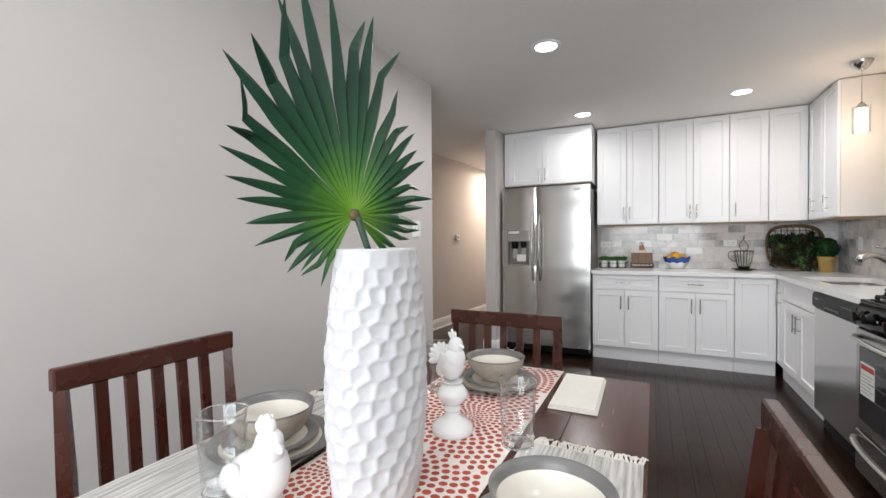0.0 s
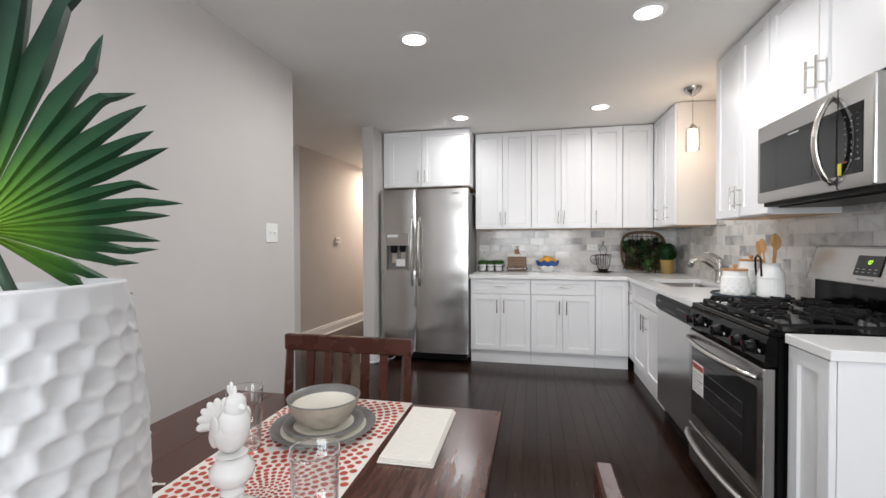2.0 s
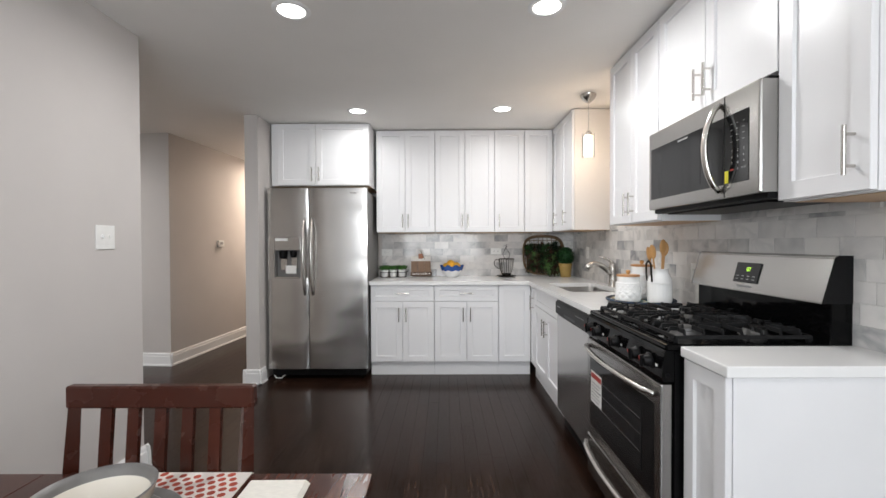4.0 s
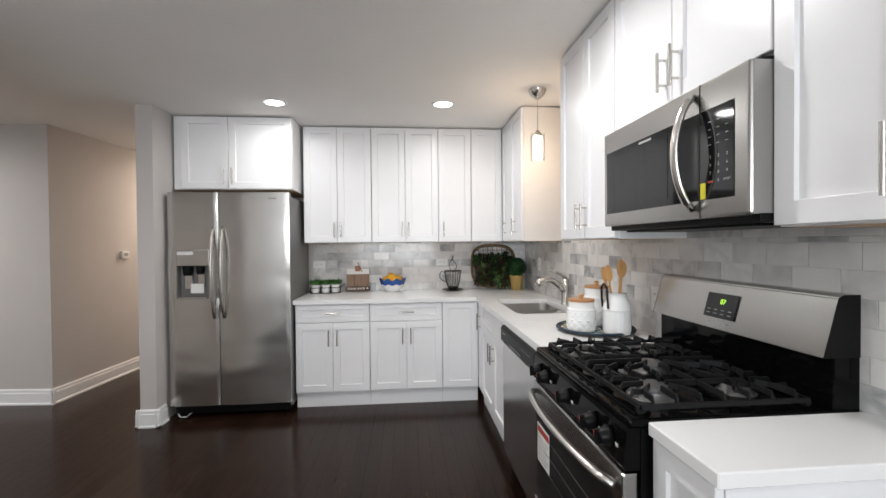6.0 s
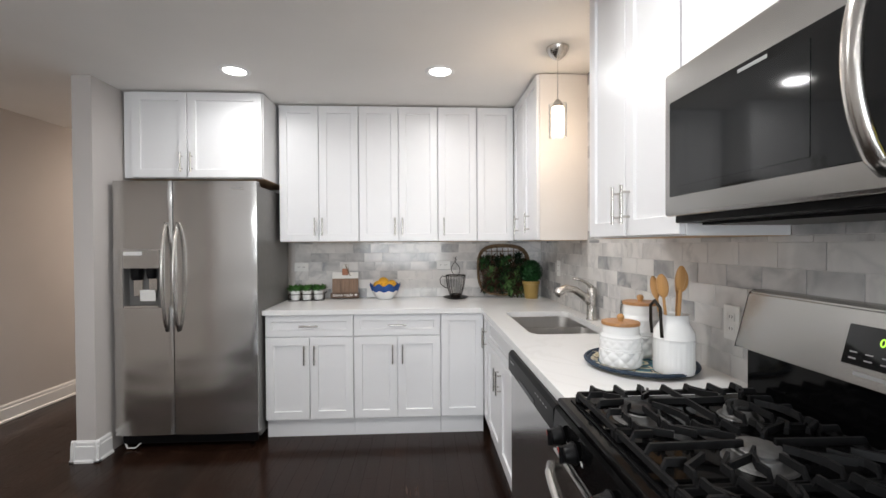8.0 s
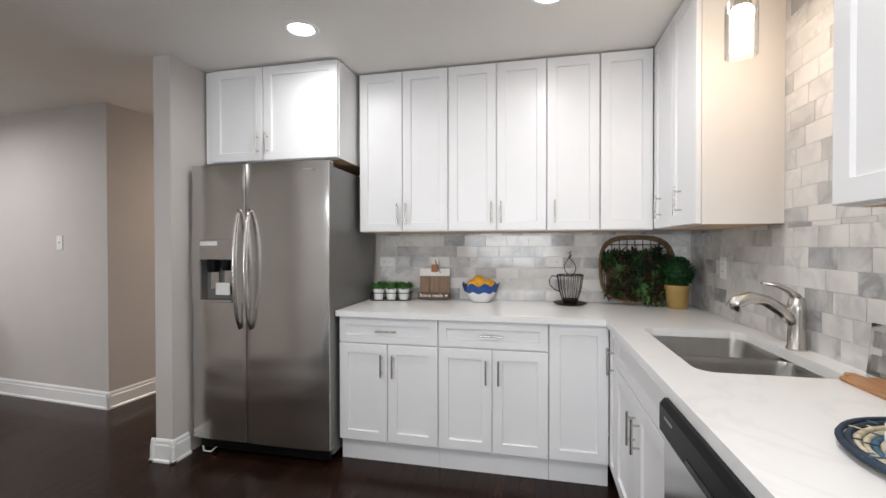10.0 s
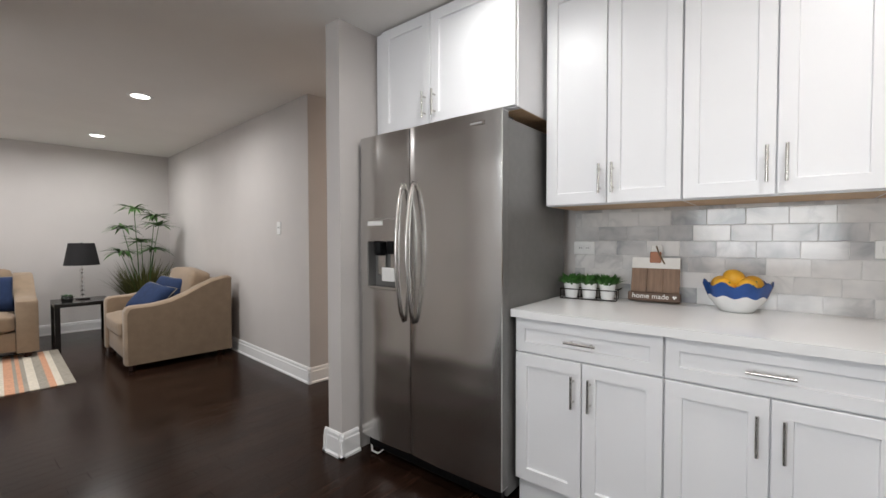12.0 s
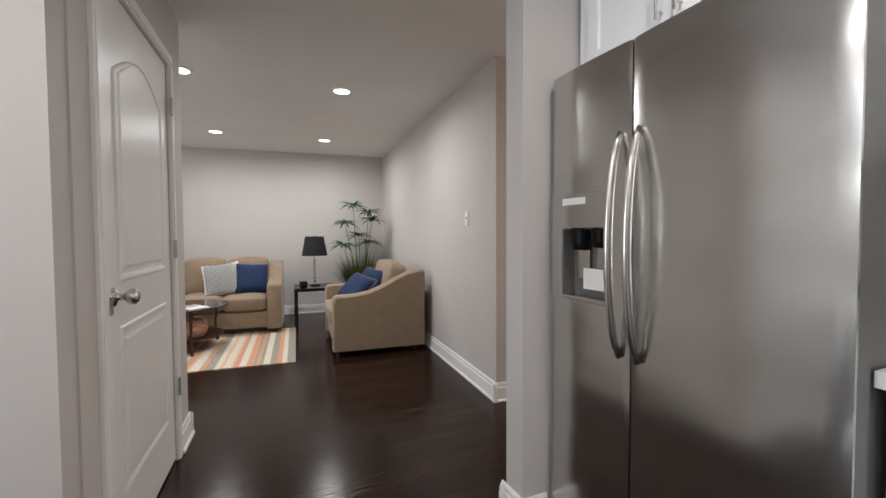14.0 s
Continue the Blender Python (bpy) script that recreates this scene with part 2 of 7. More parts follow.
def tube(points, r, n=8, bm=None, cap=True, flat=1.0, closed=False):
    """A rod along points; r a radius or one for each point."""
    b = bm or bmesh.new()
    pts = [Vector(p) for p in points]
    rs = r if isinstance(r, (list, tuple)) else [r] * len(pts)
    rings, up = [], None
    for i, p in enumerate(pts):
        if closed:
            d = (pts[(i + 1) % len(pts)] - pts[i - 1]).normalized()
        else:
            d = (pts[min(i + 1, len(pts) - 1)] - pts[max(i - 1, 0)]).normalized()
        if up is None:
            up = Vector((0, 0, 1)) if abs(d.z) < 0.9 else Vector((1, 0, 0))
        s = d.cross(up).normalized()
        up = s.cross(d).normalized()
        rings.append([b.verts.new(p + rs[i] * (math.cos(2 * math.pi * k / n) * s + flat * math.sin(2 * math.pi * k / n) * up)) for k in range(n)])
    pairs = list(zip(rings, rings[1:])) + ([(rings[-1], rings[0])] if closed else [])
    for a, c in pairs:
        for k in range(n):
            b.faces.new((a[k], a[(k + 1) % n], c[(k + 1) % n], c[k]))
    if cap and not closed:
        b.faces.new(rings[0][::-1])
        b.faces.new(rings[-1])
    return b


def prism(outline, z0, z1, bm=None):
    """An upright body over an outline of (x, y), anticlockwise."""
    b = bm or bmesh.new()
    lo = [b.verts.new((x, y, z0)) for x, y in outline]
    hi = [b.verts.new((x, y, z1)) for x, y in outline]
    n = len(lo)
    for i in range(n):
        b.faces.new((lo[i], lo[(i + 1) % n], hi[(i + 1) % n], hi[i]))
    b.faces.new(lo[::-1])
    b.faces.new(hi)
    return b


def text_bm(words, size, depth=0.0006):
    c = bpy.data.curves.new("words", "FONT")
    c.body, c.size, c.extrude, c.align_x, c.align_y = words, size, depth, "CENTER", "CENTER"
    o = bpy.data.objects.new("words", c)
    scene.collection.objects.link(o)
    me = bpy.data.meshes.new_from_object(o.evaluated_get(bpy.context.evaluated_depsgraph_get()))
    b = bmesh.new()
    b.from_mesh(me)
    bpy.data.objects.remove(o)
    bpy.data.meshes.remove(me)
    return b

# ---- setting ----
def wall(name, ax, ay, bx, by, thick, z1=CEIL, holes=(), label="greige painted plaster wall", material=None):
    """A wall whose visible face runs from a to b with the room on its left-hand side; holes: (from, to, z0, z1) along it."""
    n = math.hypot(bx - ax, by - ay)
    bm = bmesh.new()
    s = 0.0
    for u0, u1, h0, h1 in sorted(holes):
        box(s, u0, -thick, 0, 0, z1, bm=bm)
        if h0 > 0:
            box(u0, u1, -thick, 0, 0, h0, bm=bm)
        box(u0, u1, -thick, 0, h1, z1, bm=bm)
        s = u1
    box(s, n, -thick, 0, 0, z1, bm=bm)
    return solo(name, bm, material or PAINT, label, "wall", "structure", m=pose(ax, ay, 0, 0, 0, math.degrees(math.atan2(by - ay, bx - ax))))


# room on the left of a -> b
wall("wall_north", 2.095, 5.75, -1.04, 5.75, 0.12)
wall("wall_east", 2.095, -1.6, 2.095, 5.87, 0.12)
wall("wall_south", -1.185, -1.6, 2.215, -1.6, 0.12, holes=[(0.7, 2.8, 0.85, 2.15)])
wall("wall_dining", -1.065, 3.40, -1.065, -1.6, 0.12)
CL0, CL1 = Vector((-2.55, 3.486, 0)), Vector((-1.185, 3.407, 0))
CLN = (CL1 - CL0).length
CLANG = math.degrees(math.atan2(CL1.y - CL0.y, CL1.x - CL0.x))


def along(x):
    """Distance along the closet wall at the plan's x."""
    return (x - CL0.x) / math.cos(radians(CLANG))


wall("wall_closet", CL0.x, CL0.y, CL1.x, CL1.y, 0.12, holes=[(along(-2.245), along(-1.385), 0, 2.085)])
wall("wall_living_east", -2.552, 0.6, -2.552, 3.36, 0.12)
wall("wall_living_south", -6.9, 0.6, -2.43, 0.6, 0.12, holes=[(1.7, 3.3, 0.9, 2.1)])
wall("wall_living_west", -6.31, 5.735, -6.755, 0.6, 0.12)
wall("wall_living_north", -2.235, 5.435, -6.33, 5.737, 0.12)
wall("wall_hall_west", -2.0, 8.6, -2.235, 5.435, 0.12)
wall("wall_hall_end", -1.0, 8.6, -2.2, 8.6, 0.12)
wall("wall_fridge_side", -1.16, 4.845, -1.16, 8.6, 0.12)
wall("wall_closet_back", -2.43, 2.3, -1.185, 2.3, 0.1)
solo("ceiling", box(-7.1, 2.3, -1.8, 8.75, CEIL, CEIL + 0.1), CEILPAINT, "matt off-white painted ceiling", "ceiling", "structure")


def skirting(name, ax, ay, bx, by, h=0.135):
    """A stepped baseboard along a wall face."""
    n = math.hypot(bx - ax, by - ay)
    prof = [(0, 0), (0.028, 0), (0.028, 0.012), (0.018, 0.02), (0.016, h - 0.035), (0.011, h - 0.03), (0.011, h - 0.012), (0.005, h), (0, h)]
    bm = bmesh.new()
    ends = [[bm.verts.new((u, y, z)) for y, z in prof] for u in (0, n)]
    k = len(prof)
    for i in range(k):
        bm.faces.new((ends[0][i], ends[1][i], ends[1][(i + 1) % k], ends[0][(i + 1) % k]))
    bm.faces.new(ends[0])
    bm.faces.new(ends[1][::-1])
    bmesh.ops.recalc_face_normals(bm, faces=bm.faces[:])
    return solo(name, bm, TRIM, "white painted stepped baseboard", "baseboard", "structure", m=pose(ax, ay, 0, 0, 0, math.degrees(math.atan2(by - ay, bx - ax))))


skirting("baseboard", -2.207, 5.433, -6.31, 5.735)
skirting("baseboard", -2.0, 8.6, -2.237, 5.407)
skirting("baseboard", -6.31, 5.735, -6.755, 0.6)
skirting("baseboard", -1.16, 4.817, -1.16, 8.6)
skirting("baseboard", -1.012, 4.845, -1.188, 4.845)
skirting("baseboard", -1.04, 4.96, -1.04, 4.817)
skirting("baseboard", -1.065, 3.428, -1.065, -1.6)
a0 = CL0 + (CL1 - CL0).normalized() * along(-2.31)
skirting("baseboard", CL0.x - 0.028, CL0.y + 0.0015, a0.x, a0.y)
skirting("baseboard", -2.552, 0.6, -2.552, 3.51)
a1 = CL0 + (CL1 - CL0).normalized() * along(-1.315)
skirting("baseboard", a1.x, a1.y, -1.037, 3.4005)


def window(name, m, w, h, label):
    w_ob = thing(name, label, "window", m, kind="structure")
    bm = bmesh.new()
    for x0, x1, z0, z1 in ((-w / 2, w / 2, 0, 0.05), (-w / 2, w / 2, h - 0.05, h), (-w / 2, -w / 2 + 0.05, 0.05, h - 0.05), (w / 2 - 0.05, w / 2, 0.05, h - 0.05), (-0.03, 0.03, 0.05, h - 0.05)):
        box(x0, x1, -0.08, -0.03, z0, z1, bm=bm)
    part("window_frame", bm, TRIM, w_ob)
    part("window_sill", box(-w / 2 - 0.05, w / 2 + 0.05, -0.03, 0.03, -0.03, -0.002, 0.004), TRIM, w_ob)
    for x0, x1 in ((-w / 2 + 0.052, -0.032), (0.032, w / 2 - 0.052)):
        p = part("pane", box(x0, x1, -0.058, -0.052, 0.052, h - 0.052), GLASS, w_ob)
        p.visible_shadow = False
    return w_ob


window("window_1", pose(0.565, -1.6, 0.85, 0, 0, 0), 2.1, 1.3, "white framed double dining room window")
# unseen living room window, added to go with its fill lamp
window("window_2_added", pose(-4.4, 0.6, 0.9, 0, 0, 0), 1.6, 1.2, "unseen white framed living room window, added for fill light")
solo("ground", box(-60, 60, -60, 60, -0.4, -0.3), mat("lawn", (0.06, 0.10, 0.03), 0.9, var=0.3, scale=1.5), "green lawn round the house", "ground", "structure")

# ---- closet door in its frame ----
def closet_door():
    rot = pose(CL0.x, CL0.y, 0, 0, 0, CLANG)
    fr = thing("door_frame", "white painted door casing and jamb", "door frame", rot, kind="structure")
    u0, u1 = along(-2.245), along(-1.385)
    for name, x0, x1, z0, z1 in (("casing", u0 - 0.058, u0, 0, 2.085), ("casing", u1, u1 + 0.07, 0, 2.085), ("casing", u0 - 0.058, u1 + 0.07, 2.085, 2.15)):
        bm = box(x0, x1, -0.002, 0.016, z0, z1, 0.003)
        if z0 == 0:
            box(x0 + 0.012, x1 - 0.012, 0.014, 0.021, z0, z1, 0.002, bm=bm)
        else:
            box(x0 + 0.012, x1 - 0.012, 0.014, 0.021, z0 + 0.012, z1 - 0.012, 0.002, bm=bm)
        part(name, bm, TRIM, fr)
    d = thing("door_1", "white two-panel arched-top closet door, closed", "door", rot, kind="structure")
    w, h, base = u1 - u0 - 0.008, 2.07, 0.012
    x0 = u0 + 0.004
    bm = box(x0, x0 + w, -0.038, -0.002, base, base + h, 0.002)
    part("door_leaf", bm, DOORPAINT, d)

    def panel(pts, name):
        # raised field with a sunk moulding round it
        bm = bmesh.new()
        cx = sum(p[0] for p in pts) / len(pts)
        cz = sum(p[1] for p in pts) / len(pts)
        rings = []
        for inset, y in ((0, -0.0015), (0.006, 0.005), (0.016, 0.004), (0.03, -0.001), (0.045, -0.001), (0.06, 0.0035)):
            ring = []
            for px, pz in pts:
                dx, dz = px - cx, pz - cz
                hw, hh = max(abs(p[0] - cx) for p in pts), max(abs(p[1] - cz) for p in pts)
                ring.append(bm.verts.new((cx + dx * (1 - inset / hw), y, cz + dz * (1 - inset / hh))))
            rings.append(ring)
        for r0, r1 in zip(rings, rings[1:]):
            for i in range(len(pts)):
                j = (i + 1) % len(pts)
                bm.faces.new((r0[i], r0[j], r1[j], r1[i]))
        bm.faces.new(rings[-1])
        bmesh.ops.recalc_face_normals(bm, faces=bm.faces[:])
        part(name, bm, DOORPAINT, d)

    l, r = x0 + 0.12, x0 + w - 0.12
    panel([(l, 0.25), (l, 0.87), (r, 0.87), (r, 0.25)], "panel")
    arch = [(l, 1.03), (l, 1.80)] + [(l + (r - l) * k / 12, 1.80 + 0.11 * math.sin(math.pi * k / 12)) for k in range(1, 12)] + [(r, 1.80), (r, 1.03)]
    panel(arch, "panel")
    kx, kz = x0 + w - 0.065, 0.985
    bm = lathe([(0, 0), (0.034, 0), (0.034, 0.006), (0.02, 0.012), (0.012, 0.016), (0.012, 0.036), (0.022, 0.042), (0.029, 0.055), (0.027, 0.068), (0.018, 0.076), (0, 0.078)], 24)
    bm.transform(pose(kx, 0.0, kz, -90))
    part("door_knob", bm, NICKEL, d, "satin nickel round knob", True)
    part("latch_plate", box(u1 + 0.004, u1 + 0.032, 0.0215, 0.024, kz - 0.05, kz + 0.012, 0.001), NICKEL, d, "satin nickel strike plate")
    for hz in (0.40, 1.13, 1.87):
        bm = box(u0 - 0.018, u0 + 0.008, 0.0175, 0.0225, hz - 0.045, hz + 0.045, 0.001)
        tube([(u0 + 0.004, 0.024, hz - 0.047), (u0 + 0.004, 0.024, hz + 0.047)], 0.006, 10, bm)
        part("hinge", bm, NICKEL, d, "satin nickel hinge")


closet_door()

# ---- kitchen cabinets ----
def shaker(x0, x1, z0, z1, rail=0.055, y=0.0, t=0.019):
    """A framed door with a sunk flat panel; front at y, facing -y."""
    bm = bmesh.new()

    def ring(d, yy):
        return [bm.verts.new(p) for p in ((x0 + d, yy, z0 + d), (x1 - d, yy, z0 + d), (x1 - d, yy, z1 - d), (x0 + d, yy, z1 - d))]

    rs = [ring(0, y + t), ring(0, y + 0.002), ring(0.002, y), ring(rail, y), ring(rail + 0.003, y + 0.0105)]
    for a, b in zip(rs, rs[1:]):
        for i in range(4):
            bm.faces.new((a[i], a[(i + 1) % 4], b[(i + 1) % 4], b[i]))
    bm.faces.new(rs[-1])
    bm.faces.new(rs[0][::-1])
    return bm


def pull(x, z, length=0.13, vertical=True, y=0.0):
    d = Vector((0, 0, 1)) if vertical else Vector((1, 0, 0))
    c = Vector((x, y - 0.03, z))
    bm = tube([c - d * length / 2, c + d * length / 2], 0.0058, 10)
    for s in (-1, 1):
        p = c + d * s * length * 0.32
        tube([p, p + Vector((0, 0.031, 0))], 0.0045, 8, bm)
    return bm


def cabinet(label, m, w, h, depth, doors, drawer=0.0, group="", kick=0.0, bottom=PLY, side=None, name="wall_cabinet", rail=0.055, panel_only=False, body_top=None):
    """One unit; local x along its front, y to the wall, z up. doors: (from, to, handle x or None, handle z)."""
    cb = thing(name, label, "cabinet", m, group)
    body = box(0, w, 0.021, depth, kick, body_top or h, 0.001)
    if body_top:
        box(0, w, 0.021, 0.06, body_top, h, 0.001, bm=body)
    bd = part("body", body, side or CAB, cb)
    if kick:
        part("toe_kick", box(0, w, 0.045, 0.06, 0, kick), CAB, cb)
    elif bottom:
        part("underside", box(0.004, w - 0.004, 0.06, depth - 0.004, -0.002, -0.0004), bottom, cb, "raw wood cabinet underside")
    lo, hi = kick + 0.012 if kick else 0.004, h - 0.004
    if drawer:
        d = part("drawer_front", shaker(0.003, w - 0.003, hi - drawer, hi, 0.045), CAB, cb)
        if drawer < 0.3 and not panel_only:
            part("handle", pull(w / 2, hi - drawer / 2, 0.13, False), NICKEL, d, "satin nickel bar pull", 40)
        hi = hi - drawer - 0.008
    for x0, x1, hx, hz in doors:
        d = part("door", shaker(x0 + 0.0026, x1 - 0.0026, lo, hi, rail), CAB, cb)
        if hx is not None:
            part("handle", pull(hx, hz, 0.135), NICKEL, d, "satin nickel bar pull", 40)
    return cb


UB, UH = 1.392, 2.437 - 1.392
UP = "white shaker wall cabinets"
cabinet("white shaker double-door wall cabinet above the counter", pose(-0.05, 5.35, UB), 0.601, UH, 0.395, [(0, 0.298, 0.27, 0.115), (0.298, 0.601, 0.328, 0.115)], group=UP)
cabinet("white shaker double-door wall cabinet above the counter", pose(0.553, 5.35, UB), 0.608, UH, 0.395, [(0, 0.305, 0.277, 0.115), (0.305, 0.608, 0.335, 0.115)], group=UP)
cabinet("white shaker single-door wall cabinet above the counter", pose(1.163, 5.35, UB), 0.304, UH, 0.395, [(0, 0.304, 0.045, 0.115)], group=UP)
cabinet("white shaker corner wall cabinet with no visible handle", pose(1.469, 5.35, UB), 0.29, UH, 0.395, [(0, 0.29, None, 0)], group=UP)
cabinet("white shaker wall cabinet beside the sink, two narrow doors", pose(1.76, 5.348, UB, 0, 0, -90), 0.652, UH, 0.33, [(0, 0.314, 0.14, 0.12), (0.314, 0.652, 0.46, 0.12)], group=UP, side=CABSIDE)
cabinet("white shaker double-door wall cabinet beside the microwave", pose(1.76, 3.862, UB, 0, 0, -90), 0.64, UH, 0.33, [(0, 0.32, 0.285, 0.115), (0.32, 0.64, 0.353, 0.115)], group=UP)
cabinet("white shaker short wall cabinet above the microwave", pose(1.76, 3.218, 1.845, 0, 0, -90), 0.782, 2.437 - 1.845, 0.33, [(0, 0.39, 0.355, 0.115), (0.39, 0.782, 0.425, 0.115)], group=UP)
cabinet("white shaker single-door wall cabinet beside the microwave", pose(1.76, 2.434, UB + 0.02, 0, 0, -90), 0.31, UH - 0.02, 0.33, [(0, 0.31, 0.265, 0.115)], group=UP)
cabinet("white shaker double-door cabinet above the refrigerator", pose(-1.023, 5.09, 1.84), 0.948, 2.437 - 1.84, 0.655, [(0.06, 0.433, 0.40, 0.105), (0.433, 0.945, 0.468, 0.105)], group=UP)

BASE = "white shaker base cabinets"
BH = 0.878
cabinet("white shaker base cabinet with one drawer and two doors", pose(-0.067, 5.075, 0), 0.614, BH, 0.61, [(0, 0.308, 0.275, 0.595), (0.308, 0.614, 0.345, 0.595)], 0.15, BASE, 0.125, name="base_cabinet")
cabinet("white shaker base cabinet with one drawer and two doors", pose(0.549, 5.075, 0), 0.616, BH, 0.61, [(0, 0.309, 0.276, 0.595), (0.309, 0.616, 0.346, 0.595)], 0.15, BASE, 0.125, name="base_cabinet")
cabinet("white shaker corner base cabinet with one tall door", pose(1.167, 5.075, 0), 0.309, BH, 0.61, [(0, 0.309, None, 0)], 0, BASE, 0.125, name="base_cabinet")
cabinet("white shaker corner base cabinet, narrow door with bar pull", pose(1.477, 5.072, 0, 0, 0, -90), 0.165, BH, 0.61, [(0.0, 0.165, 0.12, 0.72)], 0, BASE, 0.125, name="base_cabinet", rail=0.04)
cabinet("white shaker sink base cabinet with two doors", pose(1.477, 4.905, 0, 0, 0, -90), 0.893, BH, 0.61, [(0, 0.445, 0.41, 0.58), (0.445, 0.893, 0.485, 0.58)], 0.16, BASE, 0.125, name="base_cabinet", panel_only=True, body_top=0.69)
cabinet("white shaker narrow base cabinet at the counter's end", pose(1.487, 2.498, 0, 0, 0, -90), 0.225, BH, 0.6, [(0, 0.225, None, 0)], 0, BASE, 0.0, bottom=None, name="base_cabinet")

# ---- worktops and sink ----
SX0, SX1, SY0, SY1 = 1.585, 2.0, 4.155, 4.86
SYM = 4.50


def rounded(x0, x1, y0, y1, r, n=5):
    pts = []
    for cx, cy, a in ((x1 - r, y0 + r, -90), (x1 - r, y1 - r, 0), (x0 + r, y1 - r, 90), (x0 + r, y0 + r, 180)):
        pts += [(cx + r * math.cos(radians(a + 90 * k / n)), cy + r * math.sin(radians(a + 90 * k / n))) for k in range(n + 1)]
    return pts


def worktop():
    """Corner top with a round-cornered sink cut-out."""
    bm = bmesh.new()
    z0, z1, r = 0.879, 0.914, 0.06
    for x0, x1, y0, y1 in ((-0.078, 1.455, 5.05, 5.748), (1.455, 2.093, SY1, 5.748), (1.455, 2.093, 3.293, SY0), (1.455, SX0, SY0, SY1), (SX1, 2.093, SY0, SY1)):
        box(x0, x1, y0, y1, z0, z1, bm=bm)
    for cx, cy, sx, sy in ((SX0, SY0, 1, 1), (SX1, SY0, -1, 1), (SX1, SY1, -1, -1), (SX0, SY1, 1, -1)):
        arc = [(cx + sx * (r - r * math.cos(radians(a))), cy + sy * (r - r * math.sin(radians(a)))) for a in range(0, 91, 15)]
        pts = [(cx, cy)] + (arc[::-1] if sx * sy > 0 else arc)
        prism(pts, z0, z1, bm)
    bmesh.ops.remove_doubles(bm, verts=bm.verts[:], dist=1e-5)
    bmesh.ops.recalc_face_normals(bm, faces=bm.faces[:])
    return bm


solo("worktop", worktop(), QUARTZ, "white quartz worktop with faint grey veins, corner-shaped", "countertop")
solo("worktop", box(1.478, 2.093, 2.255, 2.502, 0.879, 0.914, 0.003), QUARTZ, "short white veined quartz worktop beside the range", "countertop")


def sink():
    s = thing("sink", "double-bowl stainless steel undermount sink", "sink")
    for y0, y1 in ((SY0 - 0.004, SYM - 0.008), (SYM + 0.008, SY1 + 0.004)):
        bm = bmesh.new()
        levels = [(0.0, 0.8785), (0.006, 0.86), (0.012, 0.73), (0.035, 0.705)]
        rings = [[bm.verts.new((x, y, z)) for x, y in rounded(SX0 - 0.004 + d, SX1 + 0.004 - d, y0 + d, y1 - d, 0.055)] for d, z in levels]
        for a, b in zip(rings, rings[1:]):
            for i in range(len(a)):
                j = (i + 1) % len(a)
                bm.faces.new((a[j], a[i], b[i], b[j]))
        bm.faces.new(rings[-1])
        bmesh.ops.solidify(bm, geom=bm.faces[:], thickness=0.0015)
        bw = part("bowl", bm, STEELSINK, s, "", 50)
        cx, cy = (SX0 + SX1) / 2, (y0 + y1) / 2
        part("drain", lathe([(0, 0.7065), (0.03, 0.7065), (0.042, 0.709), (0.044, 0.7065)], 20, cx=cx, cy=cy), CHROME, bw, "round chrome drain", True)
    part("divider", box(SX0, SX1, SYM - 0.0075, SYM + 0.0075, 0.78, 0.868, 0.004), STEELSINK, s)
    f = thing("faucet", "brushed nickel single-lever pull-out kitchen faucet", "faucet", pose(2.045, 4.53, 0.914))
    part("base", lathe([(0, 0), (0.034, 0), (0.034, 0.006), (0.029, 0.012), (0.027, 0.10), (0.029, 0.15), (0.026, 0.19), (0.012, 0.2), (0, 0.202)], 20), NICKEL, f, "", True)
    part("spout", tube([(-0.005, 0, 0.10), (-0.05, 0, 0.145), (-0.10, 0, 0.18), (-0.155, 0, 0.19), (-0.20, 0, 0.17), (-0.215, 0, 0.145)], [0.024, 0.023, 0.022, 0.023, 0.027, 0.025], 14), NICKEL, f, "", True)
    part("lever", tube([(0, 0, 0.195), (-0.03, 0, 0.222), (-0.07, 0, 0.24), (-0.115, 0, 0.247)], [0.024, 0.019, 0.014, 0.009], 10, flat=0.6), NICKEL, f, "", True)


sink()

